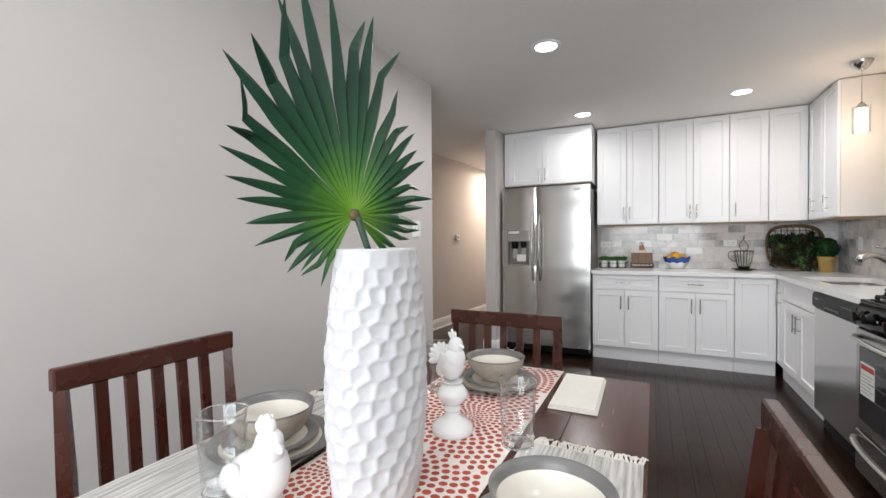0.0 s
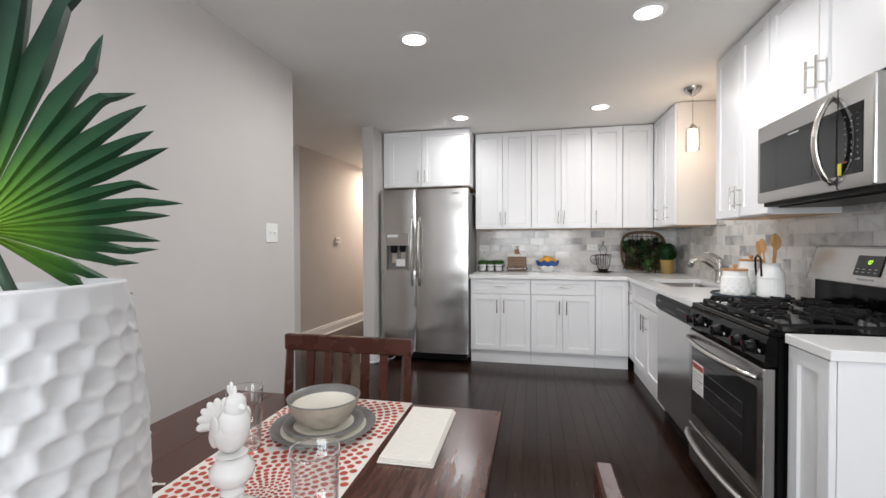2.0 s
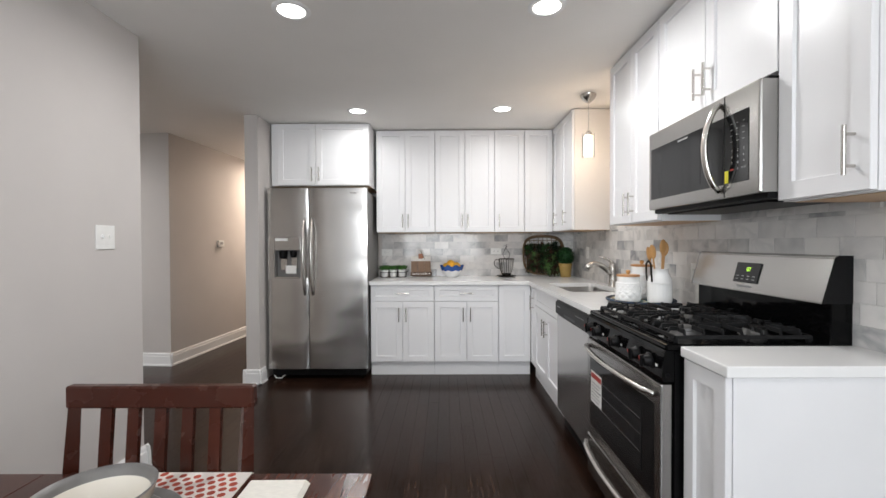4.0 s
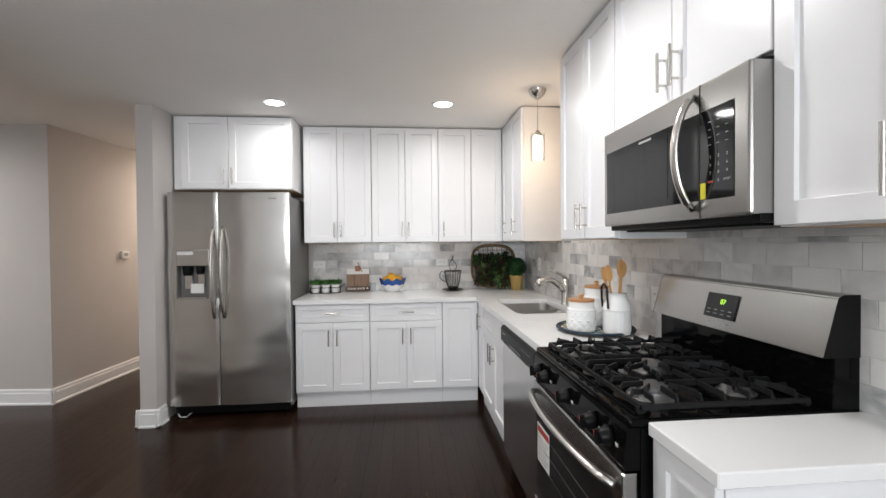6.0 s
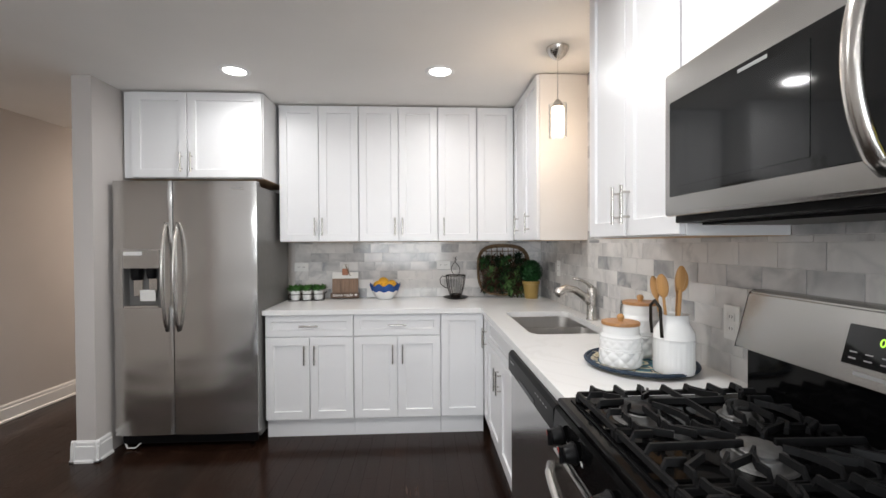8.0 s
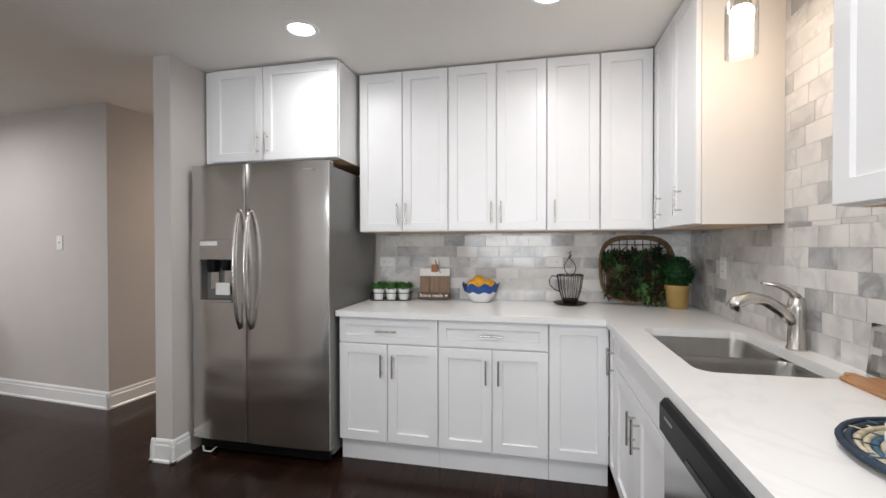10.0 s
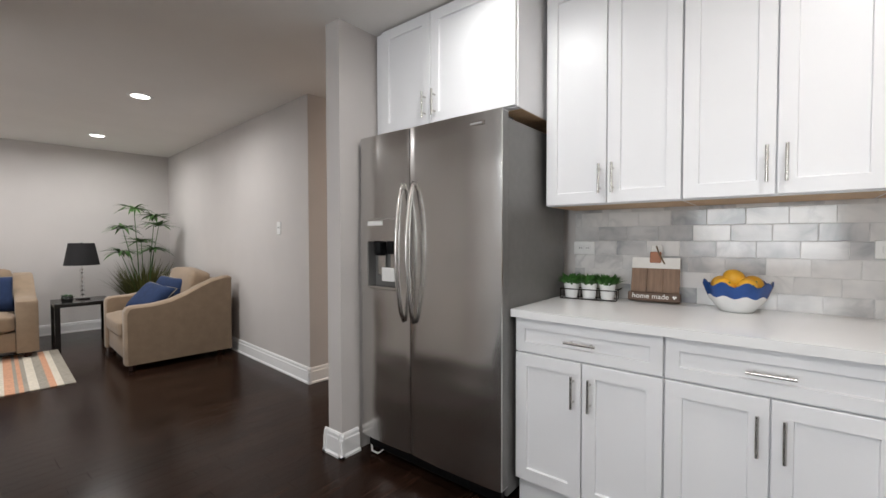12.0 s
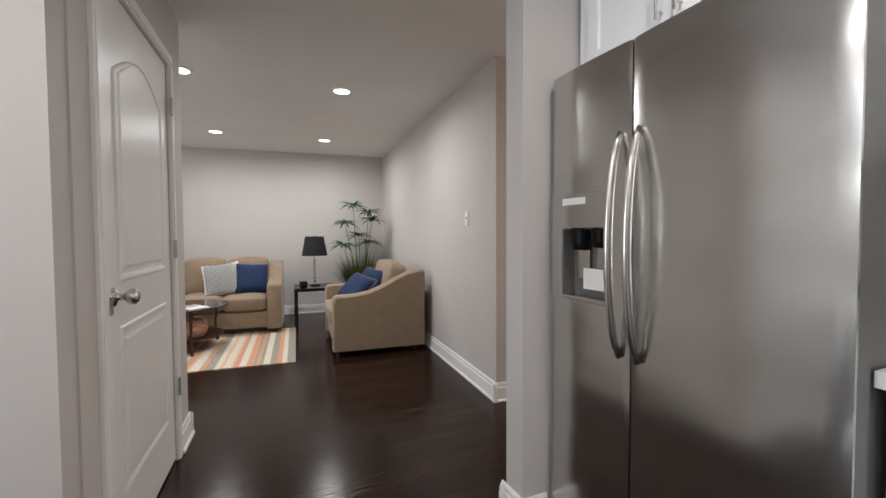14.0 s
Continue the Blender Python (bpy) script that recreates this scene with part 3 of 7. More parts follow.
# ---- refrigerator ----
def curved_front(x0, x1, z0, z1, yb, bulge, n=22):
    """A door leaf with a gently bowed front of slightly uneven sheet metal."""
    rows = max(2, int((z1 - z0) / 0.035))
    bm = bmesh.new()
    grid = []
    for j in range(rows + 1):
        z = z0 + (z1 - z0) * j / rows
        row = []
        for i in range(n + 1):
            u = i / n
            x = x0 + (x1 - x0) * u
            e = min(1.0, 22 * min(u, 1 - u))
            wave = 0.0019 * math.sin(8.0 * z + 2.0 * x) + 0.0009 * math.sin(23.0 * z - 4.0 * x + 1.0) + 0.00032 * math.sin(47.0 * z + 5.0 * x + 2.0 * math.sin(6.0 * x))
            row.append(bm.verts.new((x, -0.068 - 0.002 * e ** 0.5 - bulge * math.sin(math.pi * u) - wave * e, z)))
        grid.append(row)
    for a, b in zip(grid, grid[1:]):
        for i in range(n):
            bm.faces.new((a[i], a[i + 1], b[i + 1], b[i]))
    back = [[bm.verts.new((x, yb, z)) for x in (x0, x1)] for z in (z0, z1)]
    bm.faces.new([r[0] for r in grid][::-1] + [back[0][0], back[1][0]][:2])
    bm.faces.new([r[-1] for r in grid] + [back[1][1], back[0][1]])
    bm.faces.new(grid[0][::-1] + [back[0][0], back[0][1]])
    bm.faces.new(grid[-1] + [back[1][1], back[1][0]])
    bm.faces.new((back[0][0], back[1][0], back[1][1], back[0][1]))
    bmesh.ops.recalc_face_normals(bm, faces=bm.faces[:])
    return bm


def fridge():
    f = thing("refrigerator", "stainless steel side-by-side refrigerator with ice dispenser", "refrigerator", pose(-1.005, 5.035, 0))
    w = 0.93
    part("body", box(0.008, w - 0.008, 0.0, 0.63, 0.05, 1.775, 0.004), STEELSIDE, f, "grey painted steel cabinet")
    part("hinge_cover", box(0.75, w - 0.03, -0.04, 0.09, 1.7755, 1.795, 0.004), BLACKPLA, f)
    part("hinge_cover", box(0.03, 0.14, -0.04, 0.09, 1.7755, 1.795, 0.004), BLACKPLA, f)
    part("gasket", box(0.012, w - 0.012, -0.011, -0.001, 0.115, 1.77), BLACKPLA, f)
    sp = 0.383
    for name, x0, x1 in (("freezer_door", 0.0, sp - 0.003), ("fresh_food_door", sp + 0.003, w)):
        if name == "freezer_door":
            # door with an opening for the dispenser
            a0, a1, b0, b1 = 0.062, 0.305, 0.955, 1.345
            bm = bmesh.new()
            for p in ((x0, x1, 0.105, b0), (x0, x1, b1, 1.80)):
                merge(bm, curved_front(p[0], p[1], p[2], p[3], -0.012, 0.006))
            for p in ((x0, a0), (a1, x1)):
                bx = box(p[0], p[1], -0.0735, -0.012, b0, b1)
                merge(bm, bx)
            d = part(name, bm, STEEL, f, "", 30)
            part("control_panel", box(a0, a1, -0.083, -0.03, 1.215, b1, 0.006), STEEL, d)
            part("display", box(a0 + 0.01, a0 + 0.13, -0.0845, -0.082, 1.305, 1.33), WHITEPLA, d, "pale dispenser label strip")
            bmr = bmesh.new()
            box(a0, a1, -0.022, -0.0125, b0, 1.215, bm=bmr)
            box(a0, a0 + 0.008, -0.078, -0.022, b0, 1.215, bm=bmr)
            box(a1 - 0.008, a1, -0.078, -0.022, b0, 1.215, bm=bmr)
            part("dispenser_recess", bmr, STEELSIDE, d, "dark dispenser recess")
            part("drip_tray", box(a0 + 0.0085, a1 - 0.0085, -0.088, -0.024, b0, b0 + 0.016, 0.004), NICKEL, d)
            part("chute", lathe([(0.03, 1.14), (0.036, 1.16), (0.04, 1.214)], 16, cx=a0 + 0.075, cy=-0.05), BLACKPLA, d)
            part("chute", lathe([(0.024, 1.15), (0.03, 1.17), (0.034, 1.214)], 16, cx=a0 + 0.17, cy=-0.05), BLACKPLA, d)
            part("paddle", box(a0 + 0.045, a0 + 0.105, -0.04, -0.034, 1.03, 1.14, 0.002), NICKEL, d)
            part("paddle", box(a0 + 0.145, a0 + 0.2, -0.04, -0.034, 1.05, 1.15, 0.002), NICKEL, d)
            part("paper_tag", box(a0 + 0.10, a0 + 0.2, -0.062, -0.0605, 1.0, 1.075), PAPER, d, "white paper tag")
        else:
            d = part(name, curved_front(x0, x1, 0.105, 1.80, -0.012, 0.009), STEEL, f, "", 30)
            part("badge", box(0.76, 0.845, -0.078, -0.0765, 1.742, 1.762, 0.001), NICKEL, d, "small metal badge")
            part("badge_bars", box(0.772, 0.833, -0.0788, -0.0782, 1.748, 1.756), GREYINK, d)
        part("edge_trim", box(x1 - 0.0015 if x0 > 0.1 else x0 - 0.0005, x1 + 0.0005 if x0 > 0.1 else x0 + 0.0015, -0.058, -0.013, 0.11, 1.795), STEELSIDE, d)
    for hx in (sp - 0.037, sp + 0.037):
        pts = []
        for k in range(17):
            s = k / 16
            z = 0.80 + 0.72 * s
            pts.append((hx, -0.078 - 0.052 * math.sin(math.pi * s) ** 0.55, z))
        part("door_handle", tube(pts, [0.012 + 0.004 * math.sin(math.pi * k / 16) for k in range(17)], 12, flat=0.75), NICKEL, f, "long bowed satin metal handle", True)
    part("kick_grille", box(0.02, w - 0.02, -0.035, -0.005, 0.03, 0.098, 0.004), BLACKPLA, f, "black plastic kick grille")
    for wx in (0.07, w - 0.07):
        bm = lathe([(0, -0.012), (0.022, -0.012), (0.025, -0.006), (0.025, 0.006), (0.022, 0.012), (0, 0.012)], 16)
        bm.transform(pose(wx, 0.03, 0.0255, 0, 90))
        part("roller", bm, BLACKPLA, f)
    part("power_strap", tube([(0.02, -0.02, 0.05), (0.06, -0.05, 0.012), (0.11, -0.05, 0.012), (0.14, -0.03, 0.04)], 0.006, 8, flat=0.4), WHITEPLA, f, "loose clear plastic strap", True)


fridge()

# ---- gas range ----
def gas_range():
    # local: x along the front (0 at the sink side), y to the wall, z up
    r = thing("gas_range", "stainless and black gas range with five burners", "stove", pose(1.46, 3.288, 0, 0, 0, -90) @ Matrix.Diagonal((0.982, 1, 1, 1)))
    w, D = 0.796, 0.635
    part("body", box(0.003, w - 0.003, 0.0, D - 0.02, 0.05, 0.895, 0.003), BLACKGLOSS, r, "black enamel sides")
    for x in (0.05, w - 0.05):
        for y in (0.06, D - 0.1):
            part("foot", lathe([(0, 0), (0.018, 0), (0.018, 0.01), (0.01, 0.014), (0.01, 0.05)], 12, cx=x, cy=y), BLACKPLA, r)
    # cooktop pan with raised rim
    bm = box(0, w, -0.03, D - 0.09, 0.896, 0.918, 0.007, seg=2)
    part("cooktop", bm, BLACKGLOSS, r, "glossy black enamel cooktop")
    part("cooktop_rim", box(0.03, w - 0.03, 0.0, 0.012, 0.918, 0.922, 0.001), BLACKGLOSS, r)
    part("cooktop_rim", box(0.03, w - 0.03, D - 0.125, D - 0.113, 0.918, 0.922, 0.001), BLACKGLOSS, r)
    # sloped control panel
    pr = [(-0.03, 0.897), (-0.036, 0.885), (-0.045, 0.80), (-0.04, 0.785), (-0.001, 0.785), (-0.001, 0.897)]
    bm = bmesh.new()
    e = [[bm.verts.new((x, y, z)) for y, z in pr] for x in (0, w)]
    for i in range(len(pr)):
        j = (i + 1) % len(pr)
        bm.faces.new((e[0][i], e[0][j], e[1][j], e[1][i]))
    bm.faces.new(e[0][::-1])
    bm.faces.new(e[1])
    bmesh.ops.recalc_face_normals(bm, faces=bm.faces[:])
    part("control_panel", bm, BLACKGLOSS, r)
    for kx in (0.085, 0.185, 0.40, 0.61, 0.71):
        kb = lathe([(0, 0), (0.027, 0), (0.029, 0.006), (0.024, 0.012), (0.021, 0.03), (0.018, 0.033), (0, 0.034)], 20)
        box(-0.0055, 0.0055, -0.022, 0.022, 0.012, 0.042, 0.002, bm=kb)
        kb.transform(pose(kx, -0.0425, 0.842, 95))
        k = part("knob", kb, BLACKPLA, r, "black burner knob", 35)
        mk = box(-0.0015, 0.0015, 0.006, 0.02, 0.0425, 0.0432)
        mk.transform(pose(kx, -0.0425, 0.842, 95))
        part("knob_mark", mk, REDINK, k, "red pointer mark")
        lb = box(0.036, 0.05, -0.012, -0.002, 0.0005, 0.0012)
        lb.transform(pose(kx, -0.0425, 0.842, 95))
        part("dial_print", lb, WHITEPLA, r, "white dial marks")
    # oven door
    d = part("oven_door", box(0.006, w - 0.006, -0.045, -0.002, 0.275, 0.775, 0.006, seg=2), STEELH, r, "stainless oven door with black window")
    part("door_glass", box(0.055, w - 0.055, -0.0475, -0.0455, 0.33, 0.69, 0.001), BLACKGLASS, d)
    part("window", box(0.15, w - 0.15, -0.0488, -0.0478, 0.385, 0.635), OVENWIN, d)
    rk = bmesh.new()
    for z in (0.46, 0.53, 0.59):
        box(0.16, w - 0.16, -0.0493, -0.0489, z, z + 0.0025, bm=rk)
    part("oven_rack_lines", rk, BURNER, d, "oven racks behind the glass")
    st = part("energy_label", box(0.075, 0.225, -0.0492, -0.0485, 0.46, 0.62), PAPER, d, "white paper sticker with printed lines")
    part("label_band", box(0.08, 0.22, -0.0496, -0.0492, 0.585, 0.61), REDINK, st)
    lb = bmesh.new()
    for i in range(6):
        box(0.085, 0.19 + 0.02 * (i % 2), -0.0496, -0.0492, 0.475 + 0.017 * i, 0.479 + 0.017 * i, bm=lb)
    part("label_lines", lb, GREYINK, st)

    def bar(z, name, dip):
        pts = [(0.03 + (w - 0.06) * k / 14, -0.055 - 0.045 * math.sin(math.pi * k / 14) ** 0.5, z - dip * math.sin(math.pi * k / 14)) for k in range(15)]
        part(name, tube(pts, 0.015, 12, flat=0.8), NICKEL, r, "bowed stainless handle", True)

    bar(0.735, "oven_handle", 0.0)
    part("drawer", box(0.006, w - 0.006, -0.045, -0.002, 0.06, 0.265, 0.006, seg=2), STEELH, r, "stainless storage drawer")
    bar(0.225, "drawer_handle", 0.0)
    # burners
    for bx, by, br in ((0.17, 0.13, 0.048), (0.17, 0.40, 0.036), (0.398, 0.265, 0.052), (0.63, 0.13, 0.056), (0.63, 0.40, 0.04)):
        b = part("burner", lathe([(br + 0.016, 0.9185), (br + 0.013, 0.922), (br + 0.007, 0.923), (br + 0.003, 0.928), (br, 0.94), (br * 0.9, 0.943)], 24, cx=bx, cy=by), BURNER, r, "", 40)
        part("burner_cap", lathe([(br * 0.92, 0.943), (br * 0.92, 0.949), (br * 0.82, 0.953), (0, 0.954)], 24, cx=bx, cy=by), IRON if br < 0.05 else BURNER, b, "", 40)
    # cast iron grates: three sections, a low frame with ribs that rise and run in over the burners
    top = 0.957
    y0, y1 = 0.022, D - 0.128
    for gx0, gx1 in ((0.033, 0.277), (0.281, 0.515), (0.519, 0.763)):
        g = bmesh.new()
        cx, cym = (gx0 + gx1) / 2, (y0 + y1) / 2

        def bar(pts, wd=0.0042, hi=0.0075):
            """A flat-sided upright bar along points."""
            rings = []
            for i, q in enumerate(pts):
                q = Vector(q)
                dv = Vector(pts[min(i + 1, len(pts) - 1)]) - Vector(pts[max(i - 1, 0)])
                sv = Vector((-dv.y, dv.x, 0)).normalized() if abs(dv.x) + abs(dv.y) > 1e-6 else Vector((1, 0, 0))
                rings.append([g.verts.new(q + sv * a * wd + Vector((0, 0, b * hi))) for a, b in ((-1.15, -1), (1.15, -1), (0.8, 1), (-0.8, 1))])
            for a, b in zip(rings, rings[1:]):
                for i in range(4):
                    g.faces.new((a[i], a[(i + 1) % 4], b[(i + 1) % 4], b[i]))
            g.faces.new(rings[0][::-1])
            g.faces.new(rings[-1])

        low = top - 0.020
        for x in (gx0, gx1):
            bar([(x, y0, low), (x, y1, low)], 0.0055, 0.006)
        for y in (y0, y1):
            bar([(gx0, y, low), (gx1, y, low)], 0.0055, 0.006)
        centre = gx0 > 0.28 and gx0 < 0.3
        burners = (cym,) if centre else (0.13, 0.40)
        bar([(gx0, cym, low), (gx0 + 0.012, cym, top), (cx - 0.055 if centre else cx, cym, top)])
        bar([(gx1, cym, low), (gx1 - 0.012, cym, top), (cx + 0.055 if centre else cx, cym, top)])
        for k in range(7):
            y = y0 + (y1 - y0) * (k + 0.5) / 7
            if abs(y - cym) < 0.02:
                continue
            near = min(burners, key=lambda q: abs(q - y))
            off = y - near
            reach = 0.058 if abs(off) > 0.03 else 0.064
            for x, sg in ((gx0, 1), (gx1, -1)):
                tip = near + off * (0.45 if abs(off) > 0.03 else 1.0)
                bar([(x, y, low), (x + sg * 0.008, y, top), (x + sg * reach * 0.55, y, top), (x + sg * (reach + 0.012), (y + tip) / 2, top + 0.002)])
        for by in burners:
            for sg in (-1, 1):
                end = y0 if sg < 0 else (y1 if centre or by > cym else cym)
                if not centre and sg < 0 and by > cym:
                    end = cym
                bar([(cx, end, low if end in (y0, y1) else top), (cx, end - sg * 0.012, top), (cx, by + sg * 0.035, top + 0.002)])
        for by in burners:
            for a in (45, 135, 225, 315):
                ca, sa = math.cos(radians(a)), math.sin(radians(a))
                bar([(cx + 0.118 * ca, by + 0.118 * sa * (1.5 if centre else 0.9), top), (cx + 0.075 * ca, by + 0.085 * sa, top), (cx + 0.036 * ca, by + 0.042 * sa, top + 0.002)], 0.0036)
        for x in (cx - 0.06, cx + 0.06):
            bar([(x, y0, low), (x, y0 + 0.01, top), (x, y0 + 0.05, top)])
            bar([(x, y1, low), (x, y1 - 0.01, top), (x, y1 - 0.05, top)])
        for x in (gx0 + 0.008, gx1 - 0.008):
            for y in (y0, y1):
                box(x - 0.008, x + 0.008, y - 0.008, y + 0.008, 0.9185, low, bm=g)
        part("grate", g, IRON, r, "black cast iron grate")
    # backguard
    part("backguard_base", box(0.002, w - 0.002, D - 0.085, D - 0.005, 0.9, 1.075, 0.004), BLACKGLOSS, r, "black enamel lower backguard")
    pr = [(D - 0.12, 1.06), (D - 0.075, 1.222), (D - 0.06, 1.23), (D - 0.012, 1.23), (D - 0.012, 1.06)]
    bm = bmesh.new()
    e = [[bm.verts.new((x, y, z)) for y, z in pr] for x in (0.0, w)]
    for i in range(len(pr)):
        j = (i + 1) % len(pr)
        bm.faces.new((e[0][i], e[0][j], e[1][j], e[1][i]))
    bmesh.ops.recalc_face_normals(bm, faces=bm.faces[:])
    bmesh.ops.bevel(bm, geom=bm.edges[:], offset=0.004, segments=2, affect="EDGES")
    bg = part("backguard", bm, STEELH, r, "sloped stainless backguard", 35)
    for x0, x1 in ((-0.003, -0.0002), (w + 0.0002, w + 0.003)):
        sd = bmesh.new()
        vs = [[sd.verts.new((x, y, z)) for y, z in pr] for x in (x0, x1)]
        for i in range(len(pr)):
            j = (i + 1) % len(pr)
            sd.faces.new((vs[0][i], vs[0][j], vs[1][j], vs[1][i]))
        sd.faces.new(vs[0][::-1])
        sd.faces.new(vs[1])
        bmesh.ops.recalc_face_normals(sd, faces=sd.faces[:])
        part("end_cap", sd, BLACKPLA, bg)
    # local plane of the slope: clock panel and print
    tilt = math.degrees(math.atan2(0.045, 0.162))
    S = pose(w * 0.495, D - 0.0985, 1.143, 90 - tilt)
    c = part("clock_display", box(-0.075, 0.075, -0.045, 0.045, 0.0, 0.0035, 0.001), BLACKGLASS, bg, "black glass clock panel")
    c.data.transform(S)
    dg = text_bm("07", 0.026)
    dg.transform(S @ pose(0.01, 0.014, 0.0048))
    part("clock_digits", dg, DIGIT, c, "lit green clock digits")
    pb = bmesh.new()
    for i in range(4):
        for j in range(2):
            box(-0.06 + 0.034 * i, -0.044 + 0.034 * i, -0.032 + 0.014 * j, -0.029 + 0.014 * j, 0.0036, 0.0042, bm=pb)
    pb.transform(S)
    part("button_print", pb, GREYINK, c)
    nb = box(-0.045, 0.045, -0.066, -0.058, 0.0, 0.001)
    nb.transform(S)
    part("name_bar", nb, GREYINK, bg, "small dark name mark")


gas_range()

# ---- microwave ----
def microwave():
    m = thing("microwave", "stainless over-the-range microwave with black glass door", "microwave", pose(1.702, 3.2, 1.412, 0, 0, -90) @ Matrix.Diagonal((0.957, 1, 0.965, 1)))
    w, h = 0.80, 0.43
    part("body", box(0.002, w - 0.002, 0.03, 0.385, 0.014, h + 0.008, 0.003), BLACKPLA, m, "black case")
    part("front_frame", box(0, w, 0.0, 0.031, 0.032, h, 0.008, seg=2), STEELH, m, "brushed stainless front")
    part("side_trim", box(w - 0.001, w + 0.0015, 0.008, 0.06, 0.036, h - 0.004), STEELH, m)
    part("door_window", box(0.03, 0.608, -0.002, 0.001, 0.085, 0.345, 0.001), BLACKGLASS, m, "dark glass door window")
    part("inner_window", box(0.06, 0.46, -0.003, -0.0021, 0.11, 0.32), OVENWIN, m)
    pn = part("control_panel", box(0.618, 0.748, -0.002, 0.001, 0.085, 0.345, 0.001), BLACKGLASS, m, "black glass keypad")
    part("door_gap", box(0.6125, 0.6145, -0.0015, 0.0011, 0.034, h - 0.002), BLACKPLA, m)
    keys = ("1", "2", "3", "4", "5", "6", "7", "8", "9", "", "0", "START")
    for i, k in enumerate(keys):
        if k:
            t = text_bm(k, 0.013 if len(k) < 2 else 0.009, 0.0002)
            t.transform(pose(0.66 + 0.032 * (i % 3), -0.0023, 0.205 - 0.023 * (i // 3), 90))
            part("key_print", t, GREYINK, pn)
    b = bmesh.new()
    for i in range(3):
        for j in range(4):
            box(0.651 + 0.033 * i, 0.662 + 0.033 * i, -0.0024, -0.0021, 0.24 + 0.022 * j, 0.2416 + 0.022 * j, bm=b)
    part("key_print", b, GREYINK, pn)
    part("key_print", box(0.65, 0.67, -0.0024, -0.0021, 0.132, 0.138), REDINK, pn, "red stop key print")
    part("sticker", box(0.62, 0.641, -0.0026, -0.0021, 0.088, 0.135), YELLOW, m, "yellow sticker")
    part("name_bar", box(0.285, 0.365, -0.0026, -0.0021, 0.327, 0.335), GREYINK, m, "small name mark")
    pts = []
    for k in range(17):
        s = k / 16
        pts.append((0.59, -0.004 - 0.058 * math.sin(math.pi * s) ** 0.6, 0.06 + 0.34 * s))
    part("door_handle", tube(pts, [0.015] * 17, 12, flat=0.7), NICKEL, m, "bowed stainless handle", True)
    v = bmesh.new()
    box(0.06, w - 0.06, 0.07, 0.33, 0.006, 0.0135, bm=v)
    part("vent_grille", v, BLACKPLA, m)


microwave()

# ---- dishwasher ----
def dishwasher():
    d = thing("dishwasher", "stainless steel dishwasher with black top controls", "dishwasher", pose(1.445, 4.006, 0, 0, 0, -90) @ Matrix.Diagonal((1.07, 1, 1, 1)))
    w = 0.632
    part("tub", box(0.006, w - 0.006, 0.032, 0.60, 0.1, 0.878), BLACKPLA, d)
    part("door_panel", box(0.006, w - 0.006, 0.0, 0.031, 0.115, 0.775, 0.005, seg=2), STEEL, d, "stainless door panel")
    pr = [(-0.012, 0.79), (0.0, 0.778), (0.031, 0.778), (0.031, 0.878), (0.0, 0.878), (-0.012, 0.862)]
    bm = bmesh.new()
    e = [[bm.verts.new((x, y, z)) for y, z in pr] for x in (0.006, w - 0.006)]
    for i in range(len(pr)):
        j = (i + 1) % len(pr)
        bm.faces.new((e[0][i], e[0][j], e[1][j], e[1][i]))
    bm.faces.new(e[0][::-1])
    bm.faces.new(e[1])
    bmesh.ops.recalc_face_normals(bm, faces=bm.faces[:])
    c = part("control_panel", bm, BLACKPLA, d, "black plastic control panel")
    part("pocket_handle", box(w / 2 - 0.11, w / 2 + 0.11, -0.014, -0.011, 0.795, 0.812, 0.001), BLACKGLOSS, c)
    b = bmesh.new()
    for i in range(5):
        box(w - 0.2 + 0.03 * i, w - 0.188 + 0.03 * i, -0.0128, -0.0121, 0.838, 0.843, bm=b)
    box(0.05, 0.11, -0.0128, -0.0121, 0.836, 0.843, bm=b)
    part("button_print", b, GREYINK, c)
    part("toe_kick", box(0.006, w - 0.006, 0.05, 0.06, 0.0, 0.1), BLACKPLA, d)


dishwasher()

# ---- ceiling lights ----
def downlights():
    d = thing("recessed_downlight", "round white recessed ceiling downlight, lit", "ceiling light", pose(*DOWNLIGHTS[0], CEIL), "recessed ceiling lights")
    part("trim_ring", lathe([(0.066, -0.002), (0.07, -0.007), (0.088, -0.006), (0.094, -0.0005)], 36), TRIM, d, "", True)
    part("lens", lathe([(0, -0.0035), (0.067, -0.0035), (0.067, -0.002)], 36), LENS, d, "glowing lens")
    # fittings for the added dining and hall lamps are included
    for x, y in DOWNLIGHTS[1:]:
        copy_thing(d, pose(x, y, CEIL))
    p = thing("pendant_light", "glass cylinder pendant lamp with nickel canopy, lit", "pendant lamp", pose(1.785, 4.36, 0))
    part("canopy", lathe([(0.062, CEIL - 0.001), (0.061, CEIL - 0.012), (0.045, CEIL - 0.04), (0.02, CEIL - 0.062), (0.008, CEIL - 0.068), (0, CEIL - 0.068)], 28), NICKEL, p, "domed satin nickel canopy", True)
    part("cord", tube([(0, 0, 2.16), (0, 0, CEIL - 0.06)], 0.0025, 6), CHROME, p)
    part("socket_cap", lathe([(0.0, 2.165), (0.012, 2.16), (0.022, 2.145), (0.03, 2.13), (0.03, 2.12)], 20), NICKEL, p, "", True)
    part("inner_shade", lathe([(0.0, 1.962), (0.03, 1.965), (0.034, 1.975), (0.034, 2.11), (0.028, 2.12)], 24), PENDGLOW, p, "glowing frosted inner glass", True)
    g = part("outer_glass", lathe([(0.048, 1.955), (0.049, 1.955), (0.049, 2.135), (0.048, 2.135), (0.048, 1.955)], 28), THIN, p, "clear glass sleeve", 40)
    g.visible_shadow = False


